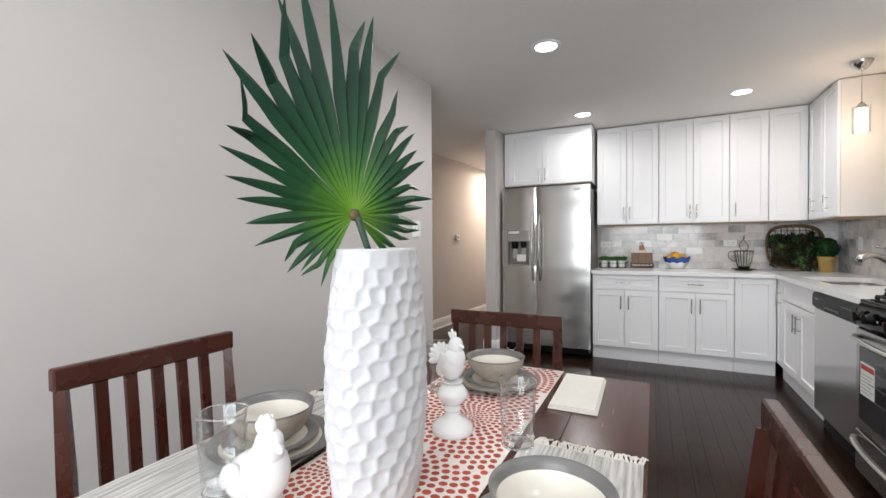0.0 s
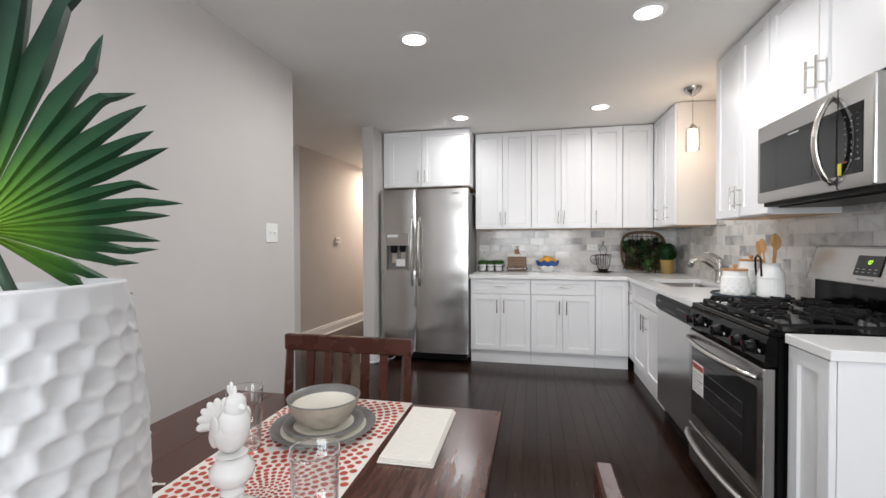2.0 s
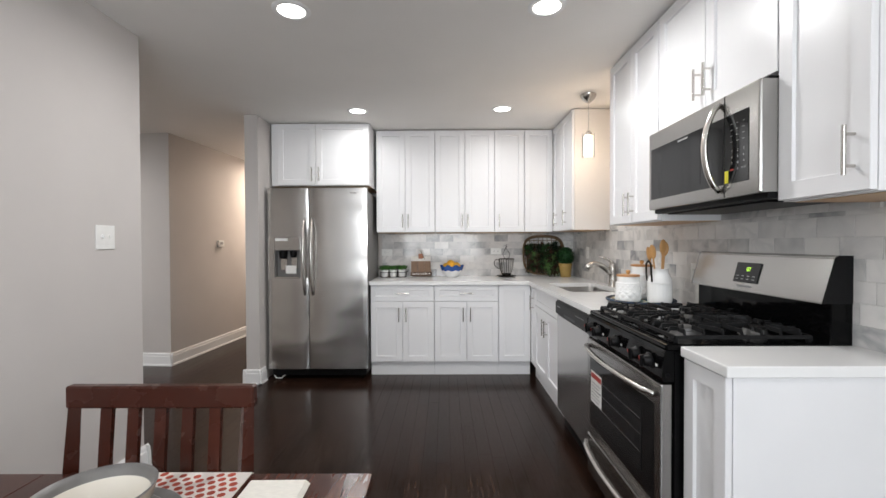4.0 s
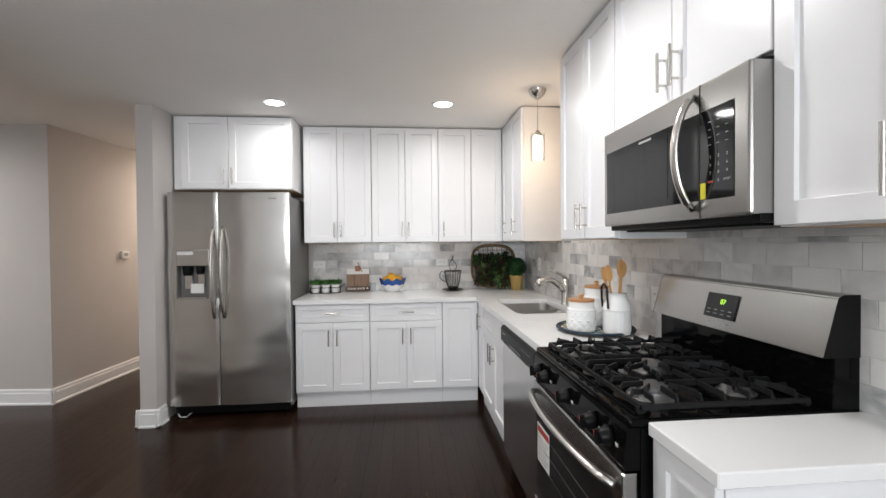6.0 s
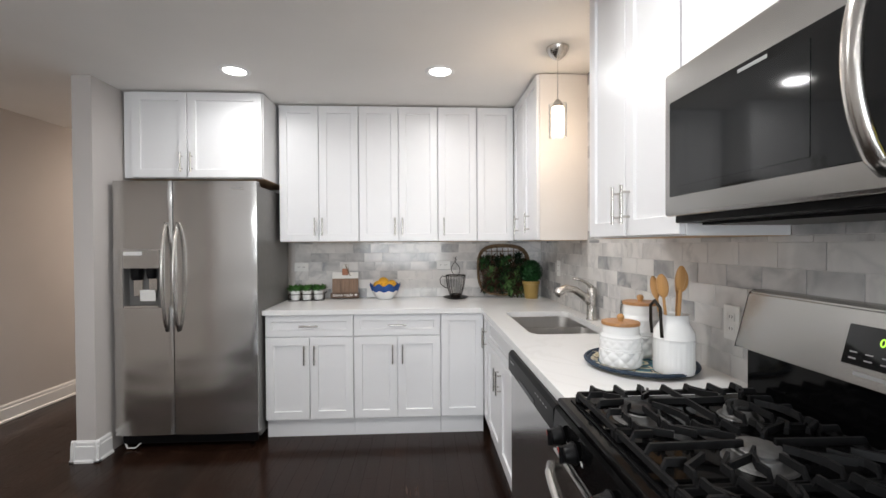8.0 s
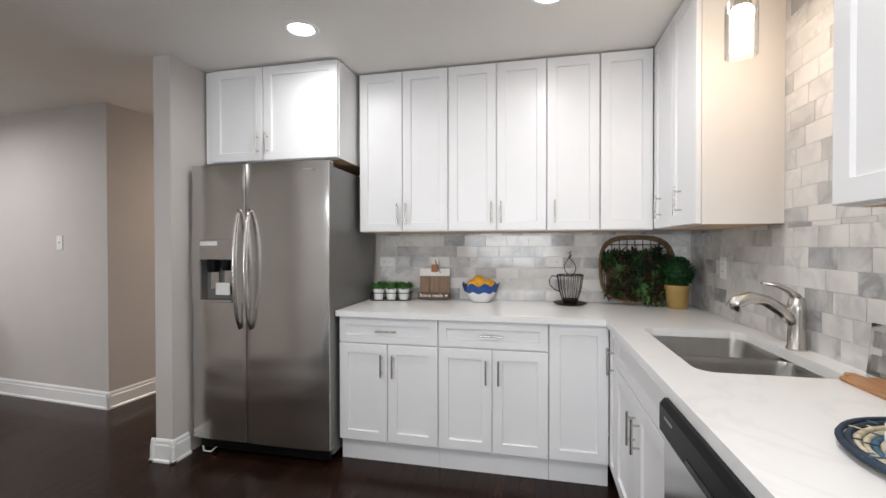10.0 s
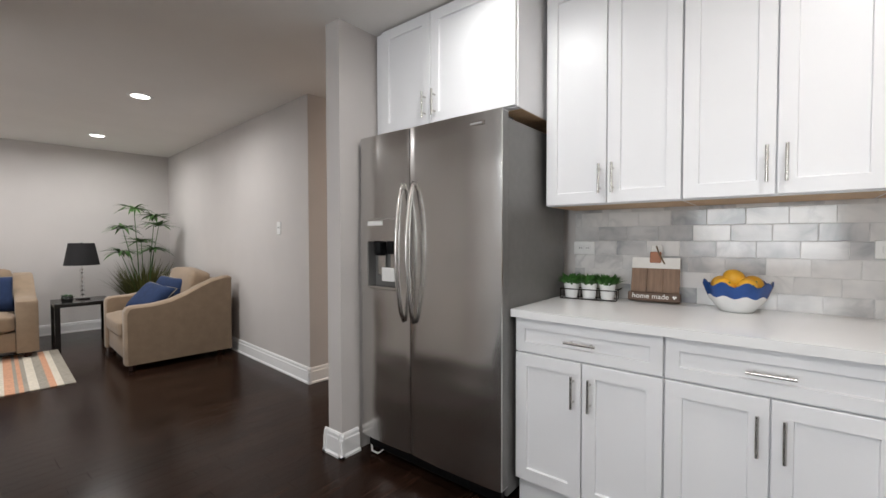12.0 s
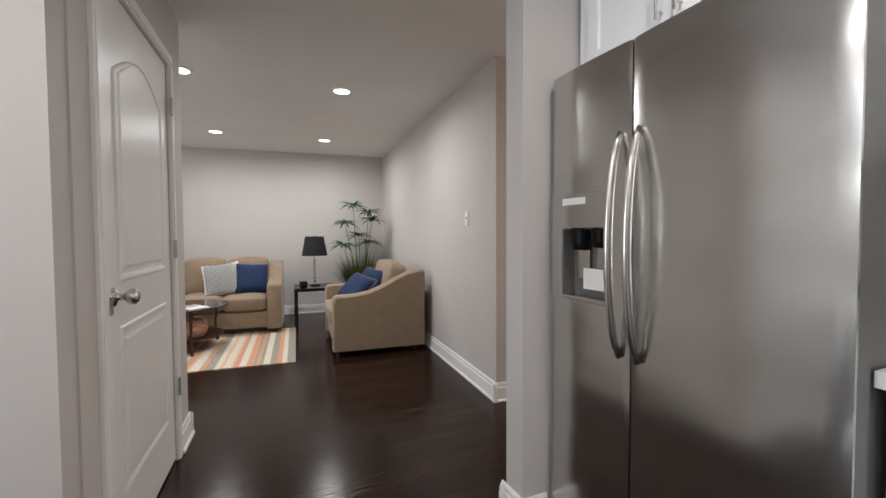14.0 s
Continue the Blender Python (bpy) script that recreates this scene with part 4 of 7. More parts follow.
downlights()
for o in bpy.data.objects:
    if o.name.startswith("inner_shade"):
        o.visible_shadow = False

# ---- switches, outlets, thermostat ----
def plate(name, label, cat, m, w, h, slots, toggles=0):
    """A wall plate; local -y faces the room."""
    p = thing(name, label, cat, m)
    part("cover", box(-w / 2, w / 2, -0.006, 0, -h / 2, h / 2, 0.002), WHITEPLA, p)
    for x, z in slots:
        if toggles:
            part("toggle", box(x - 0.005, x + 0.005, -0.016, -0.0055, z - 0.004, z + 0.012, 0.001), WHITEPLA, p)
        else:
            s = part("socket", box(x - 0.017, x + 0.017, -0.0075, -0.0055, z - 0.014, z + 0.014, 0.002), WHITEPLA, p)
            for dx in (-0.006, 0.006):
                part("slot", box(x + dx - 0.0012, x + dx + 0.0012, -0.0079, -0.0074, z - 0.004, z + 0.005), BLACKPLA, s)
    return p


plate("light_switch", "white double light switch plate on painted wall", "light switch", pose(-1.065, 3.143, 1.315, 0, 0, 90), 0.118, 0.122, [(-0.023, 0), (0.023, 0)], 1)
plate("light_switch", "white single light switch plate on painted wall", "light switch", pose(-2.77, 5.4745, 1.33, 0, 0, -4.2), 0.072, 0.118, [(0, 0)], 1)
plate("wall_outlet", "white double outlet set in marble tile", "outlet", pose(0.005, 5.739, 1.178), 0.118, 0.072, [(-0.02, 0), (0.02, 0)])
plate("wall_outlet", "white double outlet set in marble tile", "outlet", pose(1.222, 5.739, 1.188), 0.118, 0.072, [(-0.02, 0), (0.02, 0)])
plate("wall_outlet", "white upright outlet in marble tile near the range", "outlet", pose(2.084, 3.44, 1.10, 0, 0, -90), 0.072, 0.118, [(0, -0.02), (0, 0.02)])
plate("wall_outlet", "white upright outlet in marble tile beside the corner", "outlet", pose(2.084, 5.25, 1.18, 0, 0, -90), 0.072, 0.118, [(0, -0.02), (0, 0.02)])
t = thing("thermostat", "small white wall thermostat with grey screen", "thermostat", pose(-2.1705, 6.30, 1.285, 0, 0, 85.8))
part("case", box(-0.055, 0.055, -0.026, 0, -0.04, 0.04, 0.005, seg=2), WHITEPLA, t)
part("screen", box(-0.03, 0.03, -0.0275, -0.0258, -0.012, 0.02), GREYINK, t)

# ---- things on the worktop ----
CERAMIC = mat("white_ceramic", (0.80, 0.80, 0.79), 0.18, var=0.02, scale=10)
CREAM = mat("cream_ceramic", (0.78, 0.74, 0.66), 0.15, var=0.03, scale=10)
BLUEGL = mat("blue_glaze", (0.02, 0.075, 0.27), 0.14, var=0.2, scale=14)
ORANGE = mat("orange_peel", (0.85, 0.44, 0.035), 0.42, var=0.1, scale=8, bump=0.25, bscale=160)
GREEN = mat("leaf_green", (0.05, 0.15, 0.03), 0.5, var=0.35, scale=25, island=0.35)
DARKGREEN = mat("dark_leaf_green", (0.022, 0.065, 0.018), 0.5, var=0.35, scale=25, island=0.5)
BLACKGREEN = mat("black_green_leaf", (0.010, 0.022, 0.010), 0.5, var=0.35, scale=25, island=0.5)
TOPIARY = mat("topiary_green", (0.02, 0.075, 0.022), 0.5, var=0.3, scale=25, island=0.45)
GOLDPOT = mat("tan_pot", (0.36, 0.24, 0.075), 0.4, var=0.08, scale=15)
WIRE = mat("dark_wire", (0.02, 0.016, 0.013), 0.45, 0.6, var=0.2, scale=50)
WICKER = mat("brown_wicker", (0.17, 0.11, 0.06), 0.7, var=0.35, scale=40, bump=0.2, bscale=120)
BOARD = mat("board_wood", (0.22, 0.135, 0.085), 0.5, var=0.25, scale=7, stretch=(12, 12, 1.2), bump=0.05, bscale=40, island=0.15)
BOARDDARK = mat("dark_board_wood", (0.09, 0.05, 0.03), 0.5, var=0.25, scale=7, stretch=(1.5, 12, 12))
LIDWOOD = mat("lid_wood", (0.42, 0.21, 0.085), 0.4, var=0.15, scale=8, stretch=(10, 1, 10))
SPOONWOOD = mat("spoon_wood", (0.50, 0.27, 0.10), 0.45, var=0.12, scale=8, stretch=(8, 8, 1))
LEATHER = mat("copper_tag", (0.35, 0.14, 0.07), 0.4, var=0.1, scale=20)
CT = 0.9145


def blade(bm, p, d, length, width, droop=0.3, n=4, fold=0.15):
    """A pointed leaf from p along d that bends down."""
    d = Vector(d).normalized()
    s = d.cross(Vector((0, 0, 1)))
    s = s.normalized() if s.length > 1e-3 else Vector((1, 0, 0))
    up = s.cross(d)
    rows = []
    for i in range(n + 1):
        t = i / n
        w = width * (math.sin(math.pi * (0.12 + 0.88 * t)) ** 0.8) * 0.5
        c = Vector(p) + d * length * t - Vector((0, 0, 1)) * droop * length * t * t
        if i == n:
            rows.append([bm.verts.new(c)])
        else:
            rows.append([bm.verts.new(c - s * w + up * w * fold), bm.verts.new(c), bm.verts.new(c + s * w + up * w * fold)])
    for a, b in zip(rows, rows[1:]):
        if len(b) == 3:
            bm.faces.new((a[0], a[1], b[1], b[0]))
            bm.faces.new((a[1], a[2], b[2], b[1]))
        else:
            bm.faces.new((a[0], a[1], b[0]))
            bm.faces.new((a[1], a[2], b[0]))


def tuft(bm, rng, c, count, length, width, up=(0.3, 1.0), droop=0.35, spread=0.02):
    for _ in range(count):
        a = rng.uniform(0, 2 * math.pi)
        r = spread * rng.random() ** 0.5
        blade(bm, (c[0] + r * math.cos(a), c[1] + r * math.sin(a), c[2]), (math.cos(a), math.sin(a), rng.uniform(*up) * 1.6), length * rng.uniform(0.7, 1.15), width * rng.uniform(0.8, 1.2), droop, 3)


def pot_trio():
    rng = random.Random(3)
    tray = thing("wire_planter", "black wire rack holding three small pots", "planter", pose(0.095, 5.565, CT, 0, 0, 10) @ Matrix.Scale(1.2, 4))
    bm = bmesh.new()
    for z in (0.004, 0.045):
        tube([(-0.115, -0.036, z), (0.115, -0.036, z), (0.115, 0.036, z), (-0.115, 0.036, z)], 0.0025, 6, bm, closed=True)
    for x in (-0.115, -0.038, 0.038, 0.115):
        for y in (-0.036, 0.036):
            tube([(x, y, 0.004), (x, y, 0.045)], 0.002, 6, bm)
    for x in (-0.06, 0, 0.06):
        tube([(x, -0.036, 0.003), (x, 0.036, 0.003)], 0.002, 6, bm)
    part("rack", bm, WIRE, tray)
    part("handle", tube([(0.115, -0.02, 0.045), (0.13, -0.02, 0.055), (0.13, 0.02, 0.055), (0.115, 0.02, 0.045)], 0.002, 6), WIRE, tray)
    for x in (-0.075, 0.0, 0.075):
        p = thing("potted_plant", "small white dimpled pot with bright green foliage", "potted plant", pose(0, 0, 0), "three small pots")
        p.matrix_basis = tray.matrix_basis @ pose(x, 0, 0.006)
        bm = lathe([(0, 0), (0.024, 0), (0.026, 0.004), (0.034, 0.066), (0.0335, 0.07), (0.030, 0.069), (0.029, 0.055), (0, 0.055)], 24)
        for v in bm.verts:
            if 0.006 < v.co.z < 0.06 and math.hypot(v.co.x, v.co.y) > 0.02:
                a = math.atan2(v.co.y, v.co.x)
                k = 1 - 0.03 * math.cos(a * 12) ** 2
                v.co.x *= k
                v.co.y *= k
        part("pot", bm, CERAMIC, p, "", 50)
        b = bmesh.new()
        tuft(b, rng, (0, 0, 0.056), 170, 0.062, 0.014, (0.35, 1.8), 0.2, 0.03)
        part("foliage", b, GREEN, p, "bright green leaves")


def cutting_board():
    b = thing("recipe_stand", "brown wood home made sign board with whitewashed top", "cutting board", pose(0.388, 5.655, CT + 0.002, -14, 0, 4) @ Matrix.Scale(1.02, 4))
    w = 0.212
    for i in range(3):
        x0 = -w / 2 + w * i / 3
        part("plank", box(x0 + 0.0004, x0 + w / 3 - 0.0004, -0.018, 0, 0.0, 0.215, 0.0015), BOARD, b)
    for i in range(3):
        x0 = -w / 2 + w * i / 3
        part("white_band", box(x0, x0 + w / 3, -0.0195, -0.0175, 0.215 - 0.052, 0.2155), PAPER, b, "whitewashed band")
    part("top_edge", box(-w / 2, w / 2, -0.0174, -0.0005, 0.2152, 0.262 - 0.045), PAPER, b)
    part("neck", box(-0.026, 0.026, -0.016, -0.002, 0.217, 0.285, 0.006), PAPER, b, "whitewashed board handle")
    part("tag", box(-0.026, 0.024, -0.0225, -0.0196, 0.19, 0.245, 0.004), LEATHER, b, "round copper coloured tag")
    part("twine", tube([(0.0, -0.02, 0.275), (0.012, -0.024, 0.24), (0.03, -0.023, 0.205), (0.04, -0.021, 0.185)], 0.004, 6), WICKER, b, "knotted twine", True)
    sh = part("ledge", box(-w / 2 - 0.008, w / 2 + 0.008, -0.04, -0.0185, 0.0, 0.042, 0.003), BOARDDARK, b, "dark wood ledge with white words")
    tx = text_bm("home made", 0.034)
    tx.transform(pose(-0.014, -0.0405, 0.022, 90))
    part("words", tx, PAPER, sh, "white words home made")
    ht = bmesh.new()
    pts = [(16 * math.sin(a) ** 3, 13 * math.cos(a) - 5 * math.cos(2 * a) - 2 * math.cos(3 * a) - math.cos(4 * a)) for a in [2 * math.pi * k / 24 for k in range(24)]]
    vs = [ht.verts.new((0.09 + x * 0.0006, -0.0408, 0.022 + z * 0.0006)) for x, z in pts]
    ht.faces.new(vs)
    part("heart", ht, PAPER, sh, "white heart")


def fruit_bowl():
    b = thing("fruit_bowl", "blue and white scalloped ceramic bowl", "bowl", pose(0.727, 5.61, CT))
    n = 48

    def shell(prof, wav, name, material):
        bm = bmesh.new()
        rings = []
        for r, z, amp in prof:
            rings.append([bm.verts.new((r * math.cos(2 * math.pi * i / n), r * math.sin(2 * math.pi * i / n), z + amp * math.sin(2 * math.pi * i * wav / n))) for i in range(n)])
        for a, c in zip(rings, rings[1:]):
            for i in range(n):
                j = (i + 1) % n
                bm.faces.new((a[i], a[j], c[j], c[i]))
        if prof[0][0] < 0.06:
            bm.faces.new(rings[0][::-1])
        return part(name, bm, material, b, "", True)

    shell([(0.055, 0, 0), (0.062, 0.003, 0), (0.085, 0.03, 0), (0.105, 0.06, 0.004), (0.1085, 0.07, 0.006)], 9, "white_base", CERAMIC)
    shell([(0.1085, 0.069, 0.006), (0.117, 0.09, 0.006), (0.126, 0.120, 0.011), (0.128, 0.124, 0.011), (0.124, 0.124, 0.011), (0.112, 0.085, 0.002), (0.08, 0.03, 0), (0.05, 0.02, 0)], 9, "blue_rim", BLUEGL)
    rng = random.Random(5)
    for x, y, z, r in ((-0.045, -0.03, 0.105, 0.043), (0.04, -0.035, 0.105, 0.042), (0.0, 0.045, 0.105, 0.043), (-0.01, -0.012, 0.142, 0.042), (0.055, 0.035, 0.115, 0.04), (-0.06, 0.04, 0.11, 0.04)):
        bm = bmesh.new()
        bmesh.ops.create_uvsphere(bm, u_segments=20, v_segments=14, radius=r)
        bm.transform(Matrix.Diagonal((1.05, 1, 0.94, 1)))
        o = thing("orange", "ripe orange lying in the blue bowl", "orange", pose(0.727 + x, 5.61 + y, CT + z, rng.uniform(0, 60), rng.uniform(0, 60), 0), "oranges in the bowl")
        part("peel", bm, ORANGE, o, "", True)
        part("stem_end", lathe([(0.0045, r * 0.93), (0.003, r * 0.955), (0, r * 0.955)], 8), GREEN, o)


def wire_cup():
    c = thing("wire_cup", "dark wire coffee cup ornament with saucer", "ornament", pose(1.318, 5.60, CT) @ Matrix.Scale(0.94, 4))
    part("saucer", lathe([(0, 0), (0.06, 0), (0.112, 0.012), (0.113, 0.015), (0.06, 0.006), (0, 0.006)], 32), WIRE, c, "", True)
    part("cup_base", lathe([(0.0, 0.007), (0.045, 0.007), (0.052, 0.03), (0.0, 0.032)], 24), WIRE, c)
    for k in range(18):
        a = 2 * math.pi * k / 18
        pts = [(r * math.cos(a), r * math.sin(a), z) for r, z in ((0.05, 0.028), (0.062, 0.06), (0.076, 0.11), (0.088, 0.205))]
        part("cup_wire", tube(pts, 0.0022, 5), WIRE, c)
    for r, z in ((0.088, 0.205), (0.0515, 0.035)):
        part("cup_ring", tube([(r * math.cos(2 * math.pi * k / 28), r * math.sin(2 * math.pi * k / 28), z) for k in range(28)], 0.004, 6, closed=True), WIRE, c)
    part("cup_handle", tube([(-0.086, 0, 0.19), (-0.12, 0, 0.20), (-0.14, 0, 0.17), (-0.135, 0, 0.13), (-0.10, 0, 0.10), (-0.072, 0, 0.09)], 0.004, 6), WIRE, c, "", True)
    for s, h in ((1, 0.0), (-1, 0.02)):
        pts = [(s * 0.038 * math.sin(3.6 * k / 14) * (1 - 0.2 * k / 14) + 0.004 * s, 0.0, 0.19 + h * 0.5 + 0.145 * k / 14) for k in range(15)]
        pts += [(pts[-1][0] + s * 0.012 * math.sin(q), 0, pts[-1][2] + 0.012 - 0.012 * math.cos(q)) for q in (0.8, 1.6, 2.4, 3.2)]
        part("steam_curl", tube(pts, 0.0032, 6), WIRE, c, "", True)


def leaning_basket():
    rng = random.Random(11)
    b = thing("wicker_tray", "round-cornered wicker tray with dark succulents, leaning on tile", "basket", pose(1.735, 5.635, CT + 0.004, -12, 0, -3))
    W, H = 0.455, 0.44

    def rr(sc, y):
        pts = []
        for k in range(40):
            a = 2 * math.pi * k / 40
            ca, sa = math.cos(a), math.sin(a)
            p = 3.2
            r = (abs(ca) ** p + abs(sa) ** p) ** (-1 / p)
            pts.append((W / 2 * sc * r * ca, y, H / 2 + 0.008 + H / 2 * sc * r * sa))
        return pts

    for sc, y, r in ((0.98, -0.035, 0.008), (0.96, -0.02, 0.007), (0.93, -0.005, 0.007)):
        part("rim", tube(rr(sc, y), r, 7, closed=True), WICKER, b, "", True)
    for k in range(9):
        x = -W * 0.42 + W * 0.84 * k / 8
        h = H * 0.46 * (1 - abs(2 * x / W) ** 4) ** 0.3
        part("upright_cane", tube([(x, -0.004, H / 2 - h), (x * 1.02, 0.004, H / 2), (x, -0.004, H / 2 + h)], 0.008, 6, flat=0.4), WICKER, b)
    for k in range(6):
        z = H * 0.12 + H * 0.78 * k / 5
        part("cross_cane", tube([(-W * 0.44, -0.003, z), (0, 0.006, z), (W * 0.44, -0.003, z)], 0.008, 6, flat=0.4), WICKER, b)
    part("back_mat", box(-W * 0.40, W * 0.40, 0.008, 0.012, H * 0.08, H * 0.62, 0.001), BOARDDARK, b, "dark woven back")
    brown = mat("dry_brown_leaf", (0.05, 0.022, 0.014), 0.6, var=0.4, scale=25, island=0.5)
    pale = mat("pale_succulent", (0.10, 0.19, 0.06), 0.5, var=0.3, scale=25, island=0.35)
    for q in range(78):
        x, z = rng.uniform(-0.42, 0.42) * W, (0.09 + 0.68 * rng.random() ** 0.9) * H
        bm = bmesh.new()
        n = rng.randint(11, 17)
        size = rng.uniform(0.045, 0.085)
        for k in range(n):
            a = 2 * math.pi * k / n + rng.uniform(-0.2, 0.2)
            blade(bm, (x, -0.014 - 0.02 * rng.random(), z), (math.cos(a), -rng.uniform(0.2, 1.2), math.sin(a)), size * rng.uniform(0.8, 1.2), rng.uniform(0.012, 0.022), 0.12, 3, 0.3)
        part("succulent", bm, rng.choice((DARKGREEN, DARKGREEN, brown, brown, BLACKGREEN, pale if z < 0.5 * H else BLACKGREEN)), b)
    bm = bmesh.new()
    for k in range(26):
        a, e = 2 * math.pi * k * 0.382, 0.25 + 1.2 * (k / 26)
        blade(bm, (0.04, -0.03, 0.1), (math.cos(a), -e, math.sin(a)), 0.055, 0.02, 0.1, 3, 0.3)
    part("rosette", bm, pale, b, "pale green succulent rosette")


def topiary():
    rng = random.Random(8)
    p = thing("potted_topiary", "clipped green ball topiary in a tan pot", "potted plant", pose(1.945, 5.545, CT))
    part("pot", lathe([(0, 0), (0.05, 0), (0.053, 0.004), (0.066, 0.118), (0.071, 0.12), (0.073, 0.142), (0.068, 0.145), (0.063, 0.142), (0.06, 0.12), (0, 0.118)], 32), GOLDPOT, p, "", 40)
    part("stem", tube([(0, 0, 0.115), (0, 0, 0.2)], 0.008, 8), BOARDDARK, p)
    bm = bmesh.new()
    bmesh.ops.create_icosphere(bm, subdivisions=2, radius=0.07, matrix=pose(0, 0, 0.225))
    for k in range(1900):
        z = rng.uniform(-0.95, 1)
        a = rng.uniform(0, 2 * math.pi)
        r = math.sqrt(1 - z * z)
        d = Vector((r * math.cos(a), r * math.sin(a), z))
        rad = 0.083 * rng.uniform(0.8, 1.06)
        blade(bm, Vector((0, 0, 0.225)) + d * rad, d + Vector((rng.uniform(-0.8, 0.8), rng.uniform(-0.8, 0.8), rng.uniform(-0.6, 0.8))), 0.019, 0.011, 0.2, 2)
    part("crown", bm, TOPIARY, p, "dense small dark green leaves")


def canister(name, label, x, y, r, h, lid):
    c = thing(name, label, "canister", pose(x, y, 0.9275), "white canisters on the tray")
    n, rows = 132, 64
    bm = bmesh.new()
    body = h * 0.80
    rings = []
    for j in range(rows + 1):
        t = j / rows
        z = body * t
        if t < 0.04:
            rr = r * (0.93 + 0.07 * t / 0.04)
        elif t < 0.70:
            rr = r
        elif t < 0.76:
            rr = r * (1 + 0.02 * math.sin((t - 0.70) / 0.06 * math.pi))
        else:
            rr = r * (0.9 if t > 0.79 else 0.95)
        ring = []
        for i in range(n):
            a = 2 * math.pi * i / n
            d = 0.0
            if 0.06 < t < 0.42:
                u, v = a * r / 0.021, z / 0.021
                d = 0.005 * abs(math.sin(math.pi * (u + v) * 0.5)) ** 0.6 * abs(math.sin(math.pi * (u - v) * 0.5)) ** 0.6
            elif 0.47 < t < 0.68:
                u, v = a * r / 0.016, z / 0.016
                d = 0.0025 * abs(math.sin(math.pi * (u + v) * 0.5)) * abs(math.sin(math.pi * (u - v) * 0.5))
            elif 0.43 < t < 0.46:
                d = 0.002
            ring.append(bm.verts.new(((rr + d) * math.cos(a), (rr + d) * math.sin(a), z)))
        rings.append(ring)
    for p, q in zip(rings, rings[1:]):
        for i in range(n):
            j = (i + 1) % n
            bm.faces.new((p[i], p[j], q[j], q[i]))
    bm.faces.new(rings[0][::-1])
    bm.faces.new(rings[-1])
    part("jar", bm, CERAMIC, c, "white glazed jar with quilted relief", 60)
    ld = part("lid", lathe([(0, body + 0.001), (r * 0.94, body + 0.001), (r * 0.95, body + 0.006), (r * 0.93, body + 0.012), (0, body + 0.013)], 40), LIDWOOD, c, "round wooden lid", 40)
    z = body + 0.013
    part("lid_knob", lathe([(0.009, z), (0.008, z + 0.004), (0.013, z + 0.012), (0.013, z + 0.018), (0.008, z + 0.025), (0, z + 0.026)], 18), SPOONWOOD, ld, "turned wooden knob", True)


